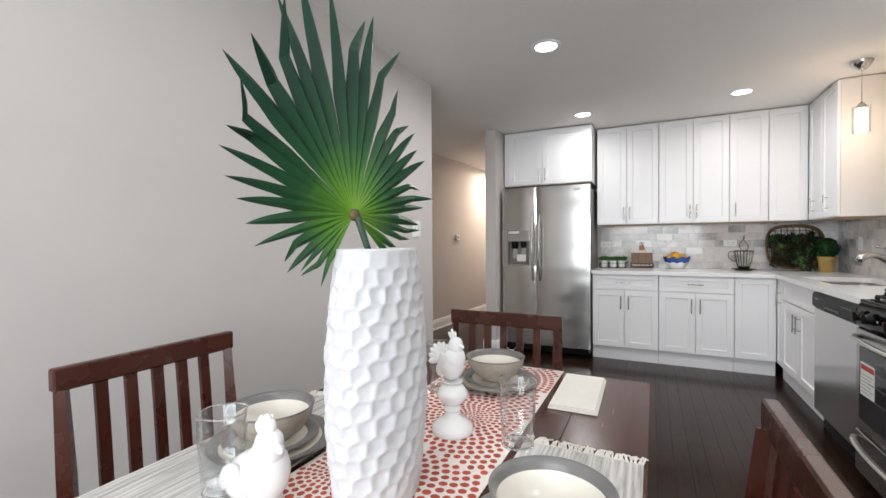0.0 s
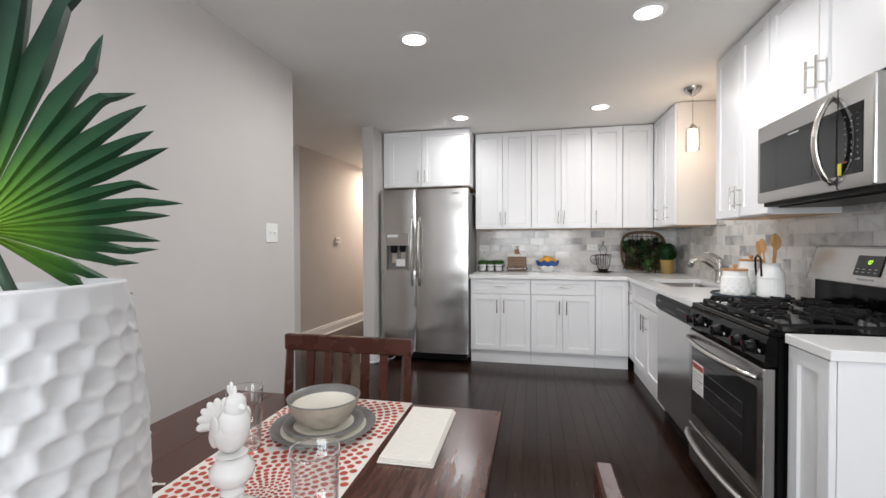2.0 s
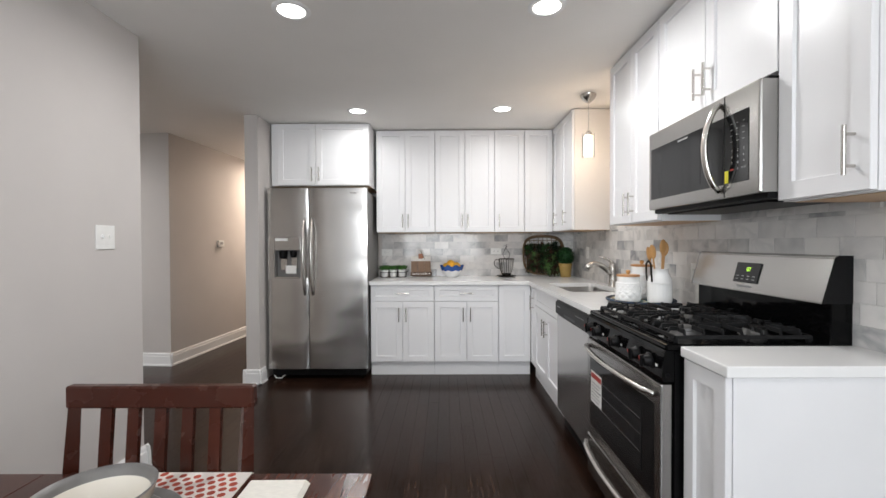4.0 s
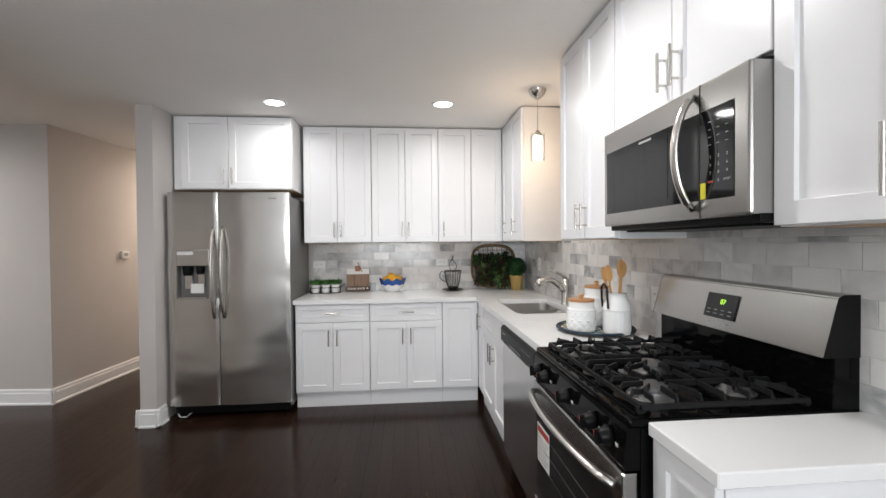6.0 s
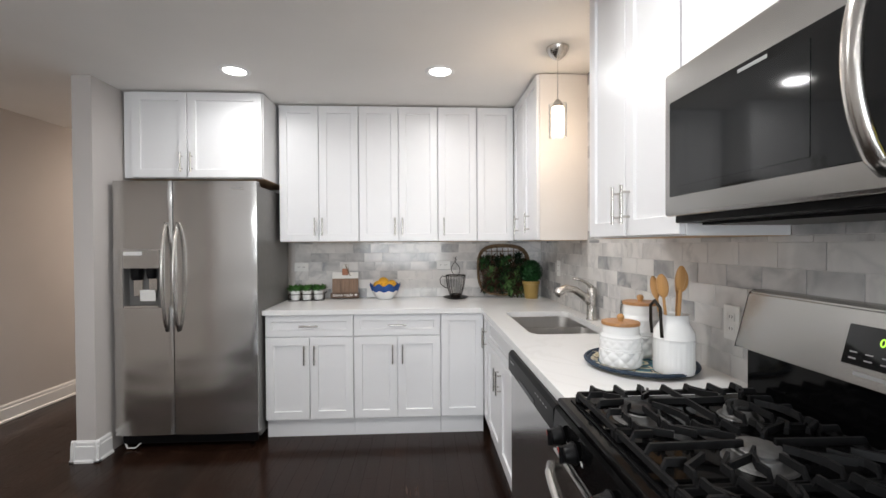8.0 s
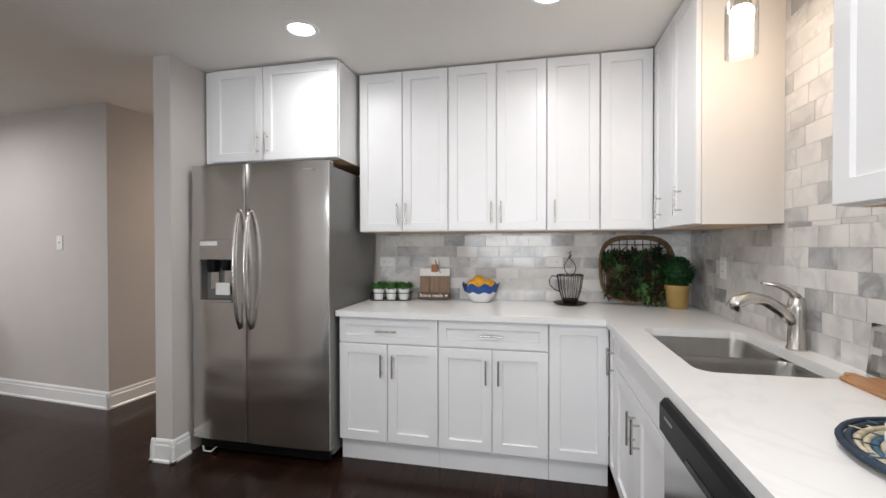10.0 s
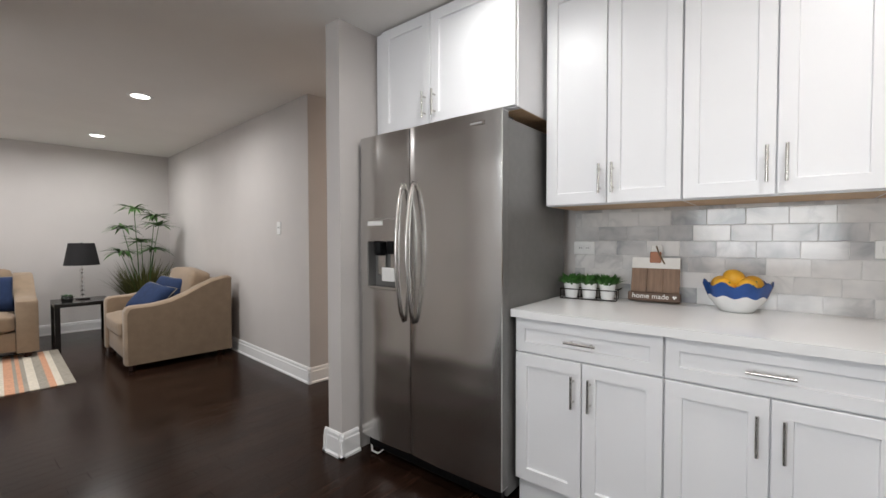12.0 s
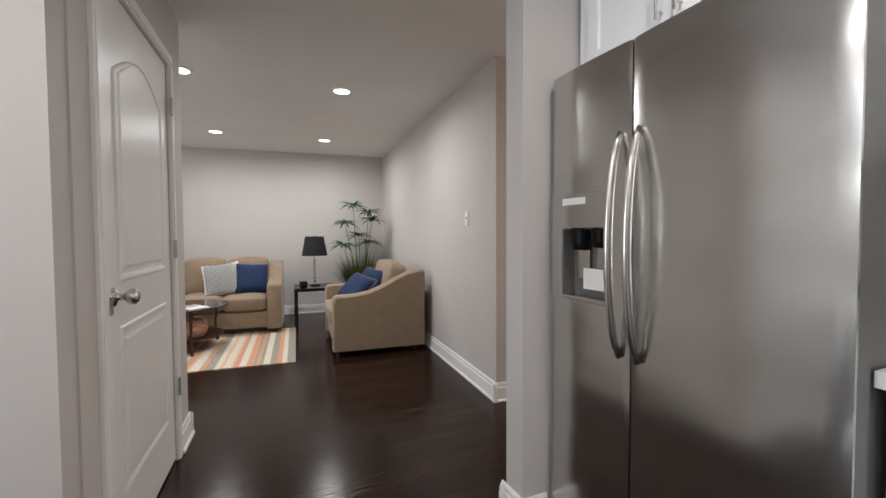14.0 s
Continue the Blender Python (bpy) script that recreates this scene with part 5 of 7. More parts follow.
def tray_set():
    t = thing("woven_tray", "round woven coil tray in blue, teal and beige", "tray", pose(1.845, 3.60, CT))
    cols = [mat("coil_navy", (0.02, 0.035, 0.06), 0.7, var=0.3, scale=60), mat("coil_teal", (0.11, 0.24, 0.25), 0.7, var=0.4, scale=40), mat("coil_beige", (0.55, 0.49, 0.36), 0.7, var=0.3, scale=50), mat("coil_blue", (0.05, 0.12, 0.19), 0.7, var=0.5, scale=30)]
    order = (1, 2, 3, 1, 3, 2, 1, 3, 1, 2, 3, 2, 2, 0, 0)
    for i, k in enumerate(order):
        r = 0.013 + 0.0128 * i
        z = 0.006 + (0.004 * max(0, i - 11))
        n = 40
        part("coil", tube([(r * math.cos(2 * math.pi * q / n), r * math.sin(2 * math.pi * q / n), z) for q in range(n)], 0.0066, 6, closed=True), cols[k], t, "", True)
    rng = random.Random(2)
    for i in range(60):
        a, r = rng.uniform(0, 2 * math.pi), rng.uniform(0.05, 0.185)
        z = 0.0135 + max(0, (r - 0.155) * 0.3)
        bm = box(r - 0.012, r + 0.012, -0.003, 0.003, z - 0.001, z, 0.0005)
        bm.transform(pose(0, 0, 0, 0, 0, math.degrees(a)))
        part("stitch", bm, cols[rng.choice((0, 2, 3))], t)
    canister("canister", "short white quilted canister with wooden lid", 1.755, 3.565, 0.07, 0.185, True)
    canister("canister", "tall white quilted canister with wooden lid", 1.90, 3.70, 0.07, 0.25, True)
    m = thing("utensil_crock", "white fluted metal milk can holding wooden spoons", "utensil holder", pose(1.90, 3.475, 0.9275))
    n, bm, rings = 72, bmesh.new(), []
    for r, z, f in ((0.062, 0, 0), (0.064, 0.004, 0), (0.064, 0.015, 1), (0.064, 0.105, 1), (0.064, 0.115, 0), (0.066, 0.118, 0), (0.064, 0.121, 0), (0.064, 0.14, 0), (0.05, 0.165, 0), (0.046, 0.175, 0), (0.046, 0.195, 0), (0.05, 0.2, 0), (0.046, 0.199, 0), (0.043, 0.18, 0), (0.0425, 0.06, 0)):
        rings.append([bm.verts.new(((r + 0.0016 * f * math.cos(24 * 2 * math.pi * i / n)) * math.cos(2 * math.pi * i / n), (r + 0.0016 * f * math.cos(24 * 2 * math.pi * i / n)) * math.sin(2 * math.pi * i / n), z)) for i in range(n)])
    for p, q in zip(rings, rings[1:]):
        for i in range(n):
            j = (i + 1) % n
            bm.faces.new((p[i], p[j], q[j], q[i]))
    bm.faces.new(rings[0][::-1])
    bm.faces.new(rings[-1])
    part("can", bm, CERAMIC, m, "white enamel can", 50)
    part("bail_handle", tube([(-0.06, -0.03, 0.125), (-0.063, -0.03, 0.17), (-0.064, -0.026, 0.225), (-0.062, 0.01, 0.245), (-0.06, 0.04, 0.225), (-0.055, 0.048, 0.17), (-0.05, 0.048, 0.125)], 0.0055, 8), WIRE, m, "black wire handle", True)
    for k, (dx, dy, h, rz) in enumerate(((-0.018, 0.024, 0.335, 10), (0.014, 0.004, 0.36, 60), (-0.004, -0.022, 0.375, 100), (0.02, 0.022, 0.35, 130), (-0.022, -0.006, 0.345, 35))):
        s = thing("wooden_spoon", "plain wooden cooking spoon standing in the can", "spoon", pose(1.90 + dx * 0.4, 3.475 + dy * 0.4, 0.9275, -dy * 350, dx * 350, 0), "wooden spoons")
        part("handle", tube([(0, 0, 0.062), (0, 0, h - 0.08)], 0.005, 8), SPOONWOOD, s)
        b2 = bmesh.new()
        bmesh.ops.create_uvsphere(b2, u_segments=14, v_segments=10, radius=1)
        b2.transform(pose(0, 0, h - 0.045, 0, 0, rz) @ Matrix.Diagonal((0.008, 0.021, 0.042, 1)))
        part("spoon_bowl", b2, SPOONWOOD, s, "", True)


pot_trio()
cutting_board()
fruit_bowl()
wire_cup()
leaning_basket()
topiary()
tray_set()
for ch, y, z in (("E", 4.18, 0), ("A", 4.09, 0), ("T", 4.0, 0)):
    bm = text_bm(ch, 0.235, 0.009)
    lo = min(v.co.y for v in bm.verts)
    bm.transform(pose(0, -lo, 0))
    bm.transform(Matrix.Diagonal((0.55, 1, 1, 1)))
    solo("metal_letter", bm, CHROME, "polished metal letter leaning on marble tile", "letter", group="metal letters on the counter", m=pose(2.06, y, CT, 90, 0, -90) @ pose(0, 0, 0, -5))
cbd = thing("cutting_board", "small wooden board lying behind the tray", "cutting board", pose(2.01, 4.03, CT))
part("board", box(-0.06, 0.05, -0.05, 0.12, 0, 0.012, 0.003), LIDWOOD, cbd)
part("board_handle", box(-0.02, 0.012, 0.12, 0.17, 0.001, 0.011, 0.004), LIDWOOD, cbd)

# ---- dining table and what stands on it ----
TZ = 0.751
BEFORE = set(bpy.data.objects)
LINEN = mat("linen", (0.74, 0.71, 0.65), 0.9, var=0.05, scale=60, bump=0.25, bscale=300, stretch=(1, 3, 1))
CLOTH = mat("runner_cloth", (0.78, 0.72, 0.68), 0.9, var=0.04, scale=60, bump=0.15, bscale=400)
REDDOT = mat("runner_red", (0.42, 0.075, 0.045), 0.9, var=0.2, scale=40, island=0.15)
STONEWARE = mat("grey_stoneware", (0.17, 0.165, 0.16), 0.3, var=0.15, scale=20)
TAUPE = mat("taupe_glaze", (0.38, 0.34, 0.28), 0.25, var=0.15, scale=30)
VASEW = mat("vase_white", (0.62, 0.625, 0.64), 0.34, var=0.015, scale=12)


def woven(name):
    m = mat(name, (0.72, 0.70, 0.67), 0.95, var=0.0, bump=0.4, bscale=260, stretch=(1, 0.5, 1))
    N, L = m.node_tree.nodes, m.node_tree.links
    tc = N.new("ShaderNodeTexCoord")
    mp = N.new("ShaderNodeMapping")
    mp.inputs["Scale"].default_value = (1, 0.04, 1)
    L.new(tc.outputs["Object"], mp.inputs["Vector"])
    n = N.new("ShaderNodeTexNoise")
    n.inputs["Scale"].default_value, n.inputs["Detail"].default_value = 150, 4
    L.new(mp.outputs[0], n.inputs["Vector"])
    r = N.new("ShaderNodeValToRGB")
    r.color_ramp.elements[0].position, r.color_ramp.elements[0].color = 0.34, (0.36, 0.35, 0.335, 1)
    r.color_ramp.elements[1].position, r.color_ramp.elements[1].color = 0.62, (0.66, 0.645, 0.62, 1)
    L.new(n.outputs["Fac"], r.inputs[0])
    L.new(r.outputs[0], N["Principled BSDF"].inputs["Base Color"])
    return m


WOVEN = woven("woven_stripe")


def dining_table():
    t = thing("dining_table", "dark mahogany rectangular dining table with square legs", "table", pose(-0.008, 1.222, 0))
    w, l = 0.472, 0.74
    n = 5
    for i in range(n):
        x0 = -w + 2 * w * i / n
        part("top_board", box(x0 + 0.0002, x0 + 2 * w / n - 0.0002, -l, l, TZ - 0.027, TZ, 0.0015), TABLEW, t)
    for x0, x1, y0, y1 in ((-w + 0.06, -w + 0.08, -l + 0.1, l - 0.1), (w - 0.08, w - 0.06, -l + 0.1, l - 0.1), (-w + 0.1, w - 0.1, -l + 0.06, -l + 0.08), (-w + 0.1, w - 0.1, l - 0.08, l - 0.06)):
        part("apron", box(x0, x1, y0, y1, TZ - 0.115, TZ - 0.0275), MAHOG, t)
    for sx in (-1, 1):
        for sy in (-1, 1):
            x, y = sx * (w - 0.065), sy * (l - 0.065)
            part("leg", box(x - 0.032, x + 0.032, y - 0.032, y + 0.032, 0, TZ - 0.0275, 0.003), MAHOG, t)


def chair(m):
    """Faces local +y; the back at -y."""
    c = thing("dining_chair", "dark mahogany slat-back dining chair", "chair", m, "chairs round the table")
    w = 0.222
    part("seat", box(-0.21, 0.21, -0.2, 0.22, 0.435, 0.465, 0.008, seg=2), MAHOG, c)
    for sx in (-1, 1):
        part("back_leg", tube([(sx * 0.205, -0.26, 0.0), (sx * 0.205, -0.215, 0.44), (sx * 0.207, -0.228, 0.70), (sx * 0.207, -0.245, 0.892)], [0.022, 0.026, 0.025, 0.019], 4, flat=0.8), MAHOG, c)
        part("leg", box(sx * 0.185 - 0.019, sx * 0.185 + 0.019, 0.17, 0.208, 0, 0.4345, 0.003), MAHOG, c)
        part("side_rail", box(sx * 0.19 - 0.01, sx * 0.19 + 0.01, -0.2, 0.17, 0.375, 0.4345), MAHOG, c)
    part("top_rail", box(-w - 0.002, w + 0.002, -0.262, -0.236, 0.889, 0.942, 0.004), MAHOG, c)
    part("lower_rail", box(-0.19, 0.19, -0.232, -0.212, 0.52, 0.56, 0.003), MAHOG, c)
    for k in range(5):
        x = -0.13 + 0.065 * k
        bm = bmesh.new()
        rows = [[bm.verts.new((x + dx, y + dy, z)) for dx, dy in ((-0.0135, -0.006), (0.0135, -0.006), (0.0135, 0.006), (-0.0135, 0.006))] for y, z in ((-0.222, 0.555), (-0.230, 0.66), (-0.239, 0.78), (-0.249, 0.888))]
        for a, b in zip(rows, rows[1:]):
            for i in range(4):
                bm.faces.new((a[i], a[(i + 1) % 4], b[(i + 1) % 4], b[i]))
        bmesh.ops.recalc_face_normals(bm, faces=bm.faces[:])
        part("slat", bm, MAHOG, c)
    part("front_rail", box(-0.165, 0.165, 0.18, 0.2, 0.375, 0.4345), MAHOG, c)
    return c


def vase():
    v = thing("vase", "tall white oval ceramic vase with honeycomb dimples", "vase", pose(0.025, 1.065, TZ + 0.003))
    n, rows, H = 150, 130, 0.453
    rng = random.Random(6)
    cells = []
    NR, NC = 15, 18
    for r in range(-1, NR + 1):
        for c in range(NC):
            cells.append(((c + 0.5 * (r % 2) + rng.uniform(-0.17, 0.17)) / NC, (r + 0.5 + rng.uniform(-0.14, 0.14)) / NR))
    cells = np.array(cells)
    prof = [(0.0, 0.80), (0.12, 0.90), (0.3, 0.985), (0.45, 1.0), (0.62, 0.985), (0.8, 0.91), (0.93, 0.83), (1.0, 0.765)]
    bm, rings = bmesh.new(), []
    for j in range(rows + 1):
        t = j / rows
        for (t0, s0), (t1, s1) in zip(prof, prof[1:]):
            if t0 <= t <= t1:
                k = (t - t0) / (t1 - t0)
                s = s0 + (s1 - s0) * k
        ring = []
        for i in range(n):
            u = i / n
            a = 2 * math.pi * u
            du = np.abs(cells[:, 0] - u)
            du = np.minimum(du, 1 - du) * NC
            dv = (cells[:, 1] - t) * NR * 1.1
            d = np.sort(np.sqrt(du * du + dv * dv))[:2]
            edge = (d[1] - d[0])
            dim = -0.0068 * (1 - math.exp(-edge * 3.0)) * min(1, 6 * min(t, 1 - t) + 0.1)
            ring.append(bm.verts.new(((0.071 * s + dim) * math.cos(a), (0.127 * s + dim) * math.sin(a), H * t)))
        rings.append(ring)
    for sc, z in ((0.735, H + 0.001), (0.69, H - 0.02), (0.85, H * 0.5)):
        rings.append([bm.verts.new((0.071 * sc * math.cos(2 * math.pi * i / n), 0.121 * sc * math.sin(2 * math.pi * i / n), z)) for i in range(n)])
    for p, q in zip(rings, rings[1:]):
        for i in range(n):
            j = (i + 1) % n
            bm.faces.new((p[i], p[j], q[j], q[i]))
    bm.faces.new(rings[0][::-1])
    bm.faces.new(rings[-1])
    part("body", bm, VASEW, v, "", True)


def leaf_material():
    m = mat("palm_leaf", (0.02, 0.08, 0.03), 0.42, var=0.0, bump=0.08, bscale=90, spec=0.3)
    N, L = m.node_tree.nodes, m.node_tree.links
    tc = N.new("ShaderNodeTexCoord")
    ln = N.new("ShaderNodeVectorMath")
    ln.operation = "LENGTH"
    L.new(tc.outputs["Object"], ln.inputs[0])
    ns = N.new("ShaderNodeTexNoise")
    ns.inputs["Scale"].default_value, ns.inputs["Detail"].default_value = 12, 4
    L.new(tc.outputs["Object"], ns.inputs["Vector"])
    ad = N.new("ShaderNodeMath")
    ad.operation = "MULTIPLY_ADD"
    ad.inputs[1].default_value = 0.08
    L.new(ns.outputs["Fac"], ad.inputs[0])
    L.new(ln.outputs["Value"], ad.inputs[2])
    r = N.new("ShaderNodeValToRGB")
    e = r.color_ramp.elements
    e[0].position, e[0].color = 0.055, (0.16, 0.32, 0.03, 1)
    e[1].position, e[1].color = 0.28, (0.008, 0.036, 0.021, 1)
    for p, c in ((0.10, (0.075, 0.20, 0.025, 1)), (0.155, (0.018, 0.075, 0.027, 1))):
        x = e.new(p)
        x.color = c
    L.new(ad.outputs[0], r.inputs[0])
    L.new(r.outputs[0], N["Principled BSDF"].inputs["Base Color"])
    return m


def palm_leaf():
    LEAF = leaf_material()
    rng = random.Random(12)
    p = thing("palm_leaf", "large green fan palm leaf standing in the vase", "plant", pose(-0.006, 1.034, 1.268, 0, 0, -6))
    STALK = mat("palm_stalk", (0.03, 0.06, 0.035), 0.5, var=0.2, scale=30)
    part("stalk", tube([(0.02, 0.05, -0.3), (0.016, 0.022, -0.07), (0.008, 0.004, -0.012), (0.004, 0.0, 0.006)], [0.005, 0.0058, 0.0065, 0.004], 8), STALK, p, "", True)
    part("hub", lathe([(0, -0.012), (0.009, -0.009), (0.011, 0.0), (0.008, 0.009), (0, 0.011)], 14), mat("palm_hub", (0.10, 0.075, 0.03), 0.6, var=0.2, scale=40), p, "brown knotted leaf base", True)
    table = [(-146, 0.145), (-120, 0.17), (-95, 0.215), (-75, 0.26), (-55, 0.31), (-30, 0.37), (0, 0.42), (14, 0.39), (28, 0.325), (45, 0.275), (65, 0.235), (90, 0.22), (124, 0.165)]
    N, SPAN = 34, 264
    for k in range(N):
        th = -142 + SPAN * k / (N - 1)
        for (a0, l0), (a1, l1) in zip(table, table[1:]):
            if a0 <= th <= a1:
                ln = l0 + (l1 - l0) * (th - a0) / (a1 - a0)
        ln *= rng.uniform(0.93, 1.06)
        th += rng.uniform(-1.2, 1.2)
        half = math.tan(radians(SPAN / (N - 1) / 2)) * 1.16
        d = Vector((0, math.sin(radians(th)), math.cos(radians(th))))
        s = Vector((0, math.cos(radians(th)), -math.sin(radians(th))))
        nrm = Vector((1, 0, 0))
        web = ln * rng.uniform(0.50, 0.62)
        # some tips are creased: they turn aside or fall forward past the crease
        crease = rng.uniform(0.68, 0.82) if rng.random() < (0.6 if abs(th) < 30 else 0.22) else 2.0
        fall, aside = rng.uniform(-0.4, 0.6), rng.uniform(-0.4, 0.4)
        bend, side = rng.uniform(-0.02, 0.10), rng.uniform(-0.03, 0.03)
        bm, rows, steps = bmesh.new(), [], 18
        for i in range(steps + 1):
            r = 0.008 + (ln - 0.008) * i / steps
            t = r / ln
            if r < web:
                w = r * half
            else:
                q = (r - web) / (ln - web)
                w = web * half * (1 - 0.16 * min(1.0, q * 3.5)) * (1 - q ** 2.4)
            c = d * r + s * side * t * t * ln + nrm * (0.012 * math.sin(radians(th * 2)) * t - bend * ln * max(0, t - 0.5) ** 2 * 2.0) + Vector((0, 0, -1)) * 0.05 * ln * t ** 3
            if t > crease:
                e = (t - crease) * ln
                c += (s * aside + nrm * fall - d * 0.15) * e * min(1.0, e / (0.06 * ln))
            fold = w * 0.6
            if i == steps:
                rows.append([bm.verts.new(c)])
            else:
                rows.append([bm.verts.new(c - s * w - nrm * fold), bm.verts.new(c + nrm * fold * 0.3), bm.verts.new(c + s * w - nrm * fold)])
        for a, b in zip(rows, rows[1:]):
            if len(b) == 3:
                bm.faces.new((a[0], b[0], b[1], a[1]))
                bm.faces.new((a[1], b[1], b[2], a[2]))
            else:
                bm.faces.new((a[0], b[0], a[1]))
                bm.faces.new((a[1], b[0], a[2]))
        part("leaflet", bm, LEAF, p)


def place_setting(x, y, base, tall=1.0):
    g = "grey and cream stoneware place settings"
    a = thing("dinner_plate", "grey stoneware dinner plate with cream centre", "plate", pose(x, y, base), g)
    part("plate", lathe([(0, 0), (0.075, 0), (0.08, 0.003), (0.135, 0.017), (0.136, 0.019), (0.134, 0.0195), (0.105, 0.0105), (0.085, 0.008), (0, 0.007)], 48), STONEWARE, a, "", True)
    part("glazed_centre", lathe([(0.0, 0.0076), (0.085, 0.0086), (0.104, 0.0112), (0.110, 0.0125)], 48), CREAM, a, "cream glaze", True)
    b = thing("salad_plate", "small cream stoneware plate with wide grey rim", "plate", pose(x, y, base + 0.0097), g)
    part("plate", lathe([(0, 0), (0.055, 0), (0.06, 0.003), (0.103, 0.014), (0.104, 0.016), (0.102, 0.0165), (0.065, 0.007), (0, 0.006)], 48), CREAM, b, "", True)
    part("rim", lathe([(0.1035, 0.0135), (0.1048, 0.016), (0.102, 0.0174), (0.088, 0.0142), (0.078, 0.0112)], 48), STONEWARE, b, "wide dark grey glazed rim", True)
    c = thing("soup_bowl", "taupe stoneware bowl, grey rim and cream inside", "bowl", pose(x, y, base + 0.0165), g)
    part("outside", lathe([(0, 0), (0.042, 0), (0.045, 0.004), (0.07, 0.022), (0.088, 0.05), (0.0935, 0.072)], 48), TAUPE, c, "", True)
    part("rim", lathe([(0.0935, 0.072), (0.095, 0.075), (0.0925, 0.076), (0.087, 0.064), (0.083, 0.056)], 48), STONEWARE, c, "dark grey glazed rim", True)
    part("inside", lathe([(0.083, 0.0562), (0.073, 0.034), (0.055, 0.018), (0, 0.012)], 48), CREAM, c, "cream glaze", True)


def tumbler(x, y, base):
    t = thing("tumbler", "clear squarish glass water tumbler with thick base", "glass", pose(x, y, base, 0, 0, 30) @ Matrix.Scale(1.1, 4), "water glasses")
    bm = lathe([(0, 0), (0.029, 0), (0.032, 0.003), (0.036, 0.07), (0.0385, 0.133), (0.0378, 0.135), (0.0362, 0.133), (0.034, 0.07), (0.029, 0.018), (0, 0.015)], 48)
    for v in bm.verts:
        a = math.atan2(v.co.y, v.co.x)
        k = 1 + (0.085 * (1 - abs(math.cos(2 * a)) ** 1.5) - 0.03) * min(1.0, v.co.z / 0.05)
        v.co.x *= k
        v.co.y *= k
    g = part("glass_body", bm, THIN, t, "", True)
    g.visible_shadow = False
    for z, r in ((0.135, 0.0378), (0.004, 0.0305)):
        pts = []
        for q in range(40):
            a = 2 * math.pi * q / 40
            k = r * (1 + (0.085 * (1 - abs(math.cos(2 * a)) ** 1.5) - 0.03) * min(1.0, z / 0.05))
            pts.append((k * math.cos(a), k * math.sin(a), z))
        o = part("rim" if z > 0.1 else "base", tube(pts, 0.0011 if z > 0.1 else 0.003, 6, closed=True), GLASS, t, "", True)
        o.visible_shadow = False


def bird_mesh(bm, s, base, turn, tall):
    """A plain perched bird facing local +x before its turn."""
    M = pose(0, 0, base, 0, 0, turn) @ Matrix.Scale(s, 4)

    def ball(x, y, z, rx, ry, rz, rot=0, yaw=0, tilt=0):
        b = bmesh.new()
        bmesh.ops.create_uvsphere(b, u_segments=18, v_segments=12, radius=1)
        b.transform(M @ pose(x, y, z, tilt, rot, yaw) @ Matrix.Diagonal((rx, ry, rz, 1)))
        merge(bm, b)

    if tall:
        ball(0.0, 0, 0.048, 0.036, 0.034, 0.046, 14)
        ball(0.010, 0, 0.066, 0.030, 0.031, 0.034)
        ball(0.014, 0, 0.098, 0.0215, 0.021, 0.025)
        ball(0.015, 0, 0.108, 0.020, 0.0195, 0.018)
        ball(0.037, 0, 0.104, 0.011, 0.0055, 0.0055, 15)
        for k, (x, z, r) in enumerate(((0.012, 0.128, 10), (0.002, 0.134, -12), (-0.006, 0.126, -38))):
            ball(x, 0, z, 0.0055, 0.004, 0.013, r)
        for sy in (-1, 1):
            for k in range(4):
                ball(-0.006 - 0.006 * k, sy * (0.031 - 0.002 * k), 0.062 - 0.010 * k, 0.016, 0.0055, 0.026 - 0.002 * k, 24, 0, -sy * 8)
        for k in range(9):
            a = -88 + 22 * k
            b = bmesh.new()
            bmesh.ops.create_uvsphere(b, u_segments=10, v_segments=8, radius=1)
            b.transform(M @ pose(-0.042, 0, 0.055, 0, -18, 0) @ pose(0, 0, 0, a, 0, 0) @ pose(0, 0, 0.027) @ Matrix.Diagonal((0.007, 0.0105, 0.022, 1)))
            merge(bm, b)
        ball(-0.03, 0, 0.05, 0.02, 0.02, 0.022)
    else:
        ball(-0.012, 0, 0.042, 0.058, 0.037, 0.036, -28)
        ball(0.018, 0, 0.056, 0.033, 0.034, 0.042)
        ball(0.026, 0, 0.088, 0.022, 0.0215, 0.026)
        ball(0.029, 0, 0.102, 0.0205, 0.019, 0.018)
        ball(0.051, 0, 0.099, 0.011, 0.0055, 0.006, 25)
        for k, (x, z, r) in enumerate(((0.034, 0.122, 12), (0.025, 0.126, -6), (0.015, 0.122, -30), (0.008, 0.114, -50))):
            ball(x, 0, z, 0.006, 0.0075, 0.013, r)
        for sy in (-1, 1):
            for k in range(5):
                ball(-0.018 - 0.014 * k, sy * (0.033 - 0.004 * k), 0.052 - 0.009 * k, 0.03, 0.006, 0.016 - 0.0015 * k, -30)
        for k in range(5):
            ball(-0.082, -0.02 + 0.01 * k, 0.012 + 0.002 * abs(k - 2), 0.032, 0.0075, 0.007, -20, 8 * (2 - k))
        ball(0, 0, 0.012, 0.036, 0.031, 0.014)


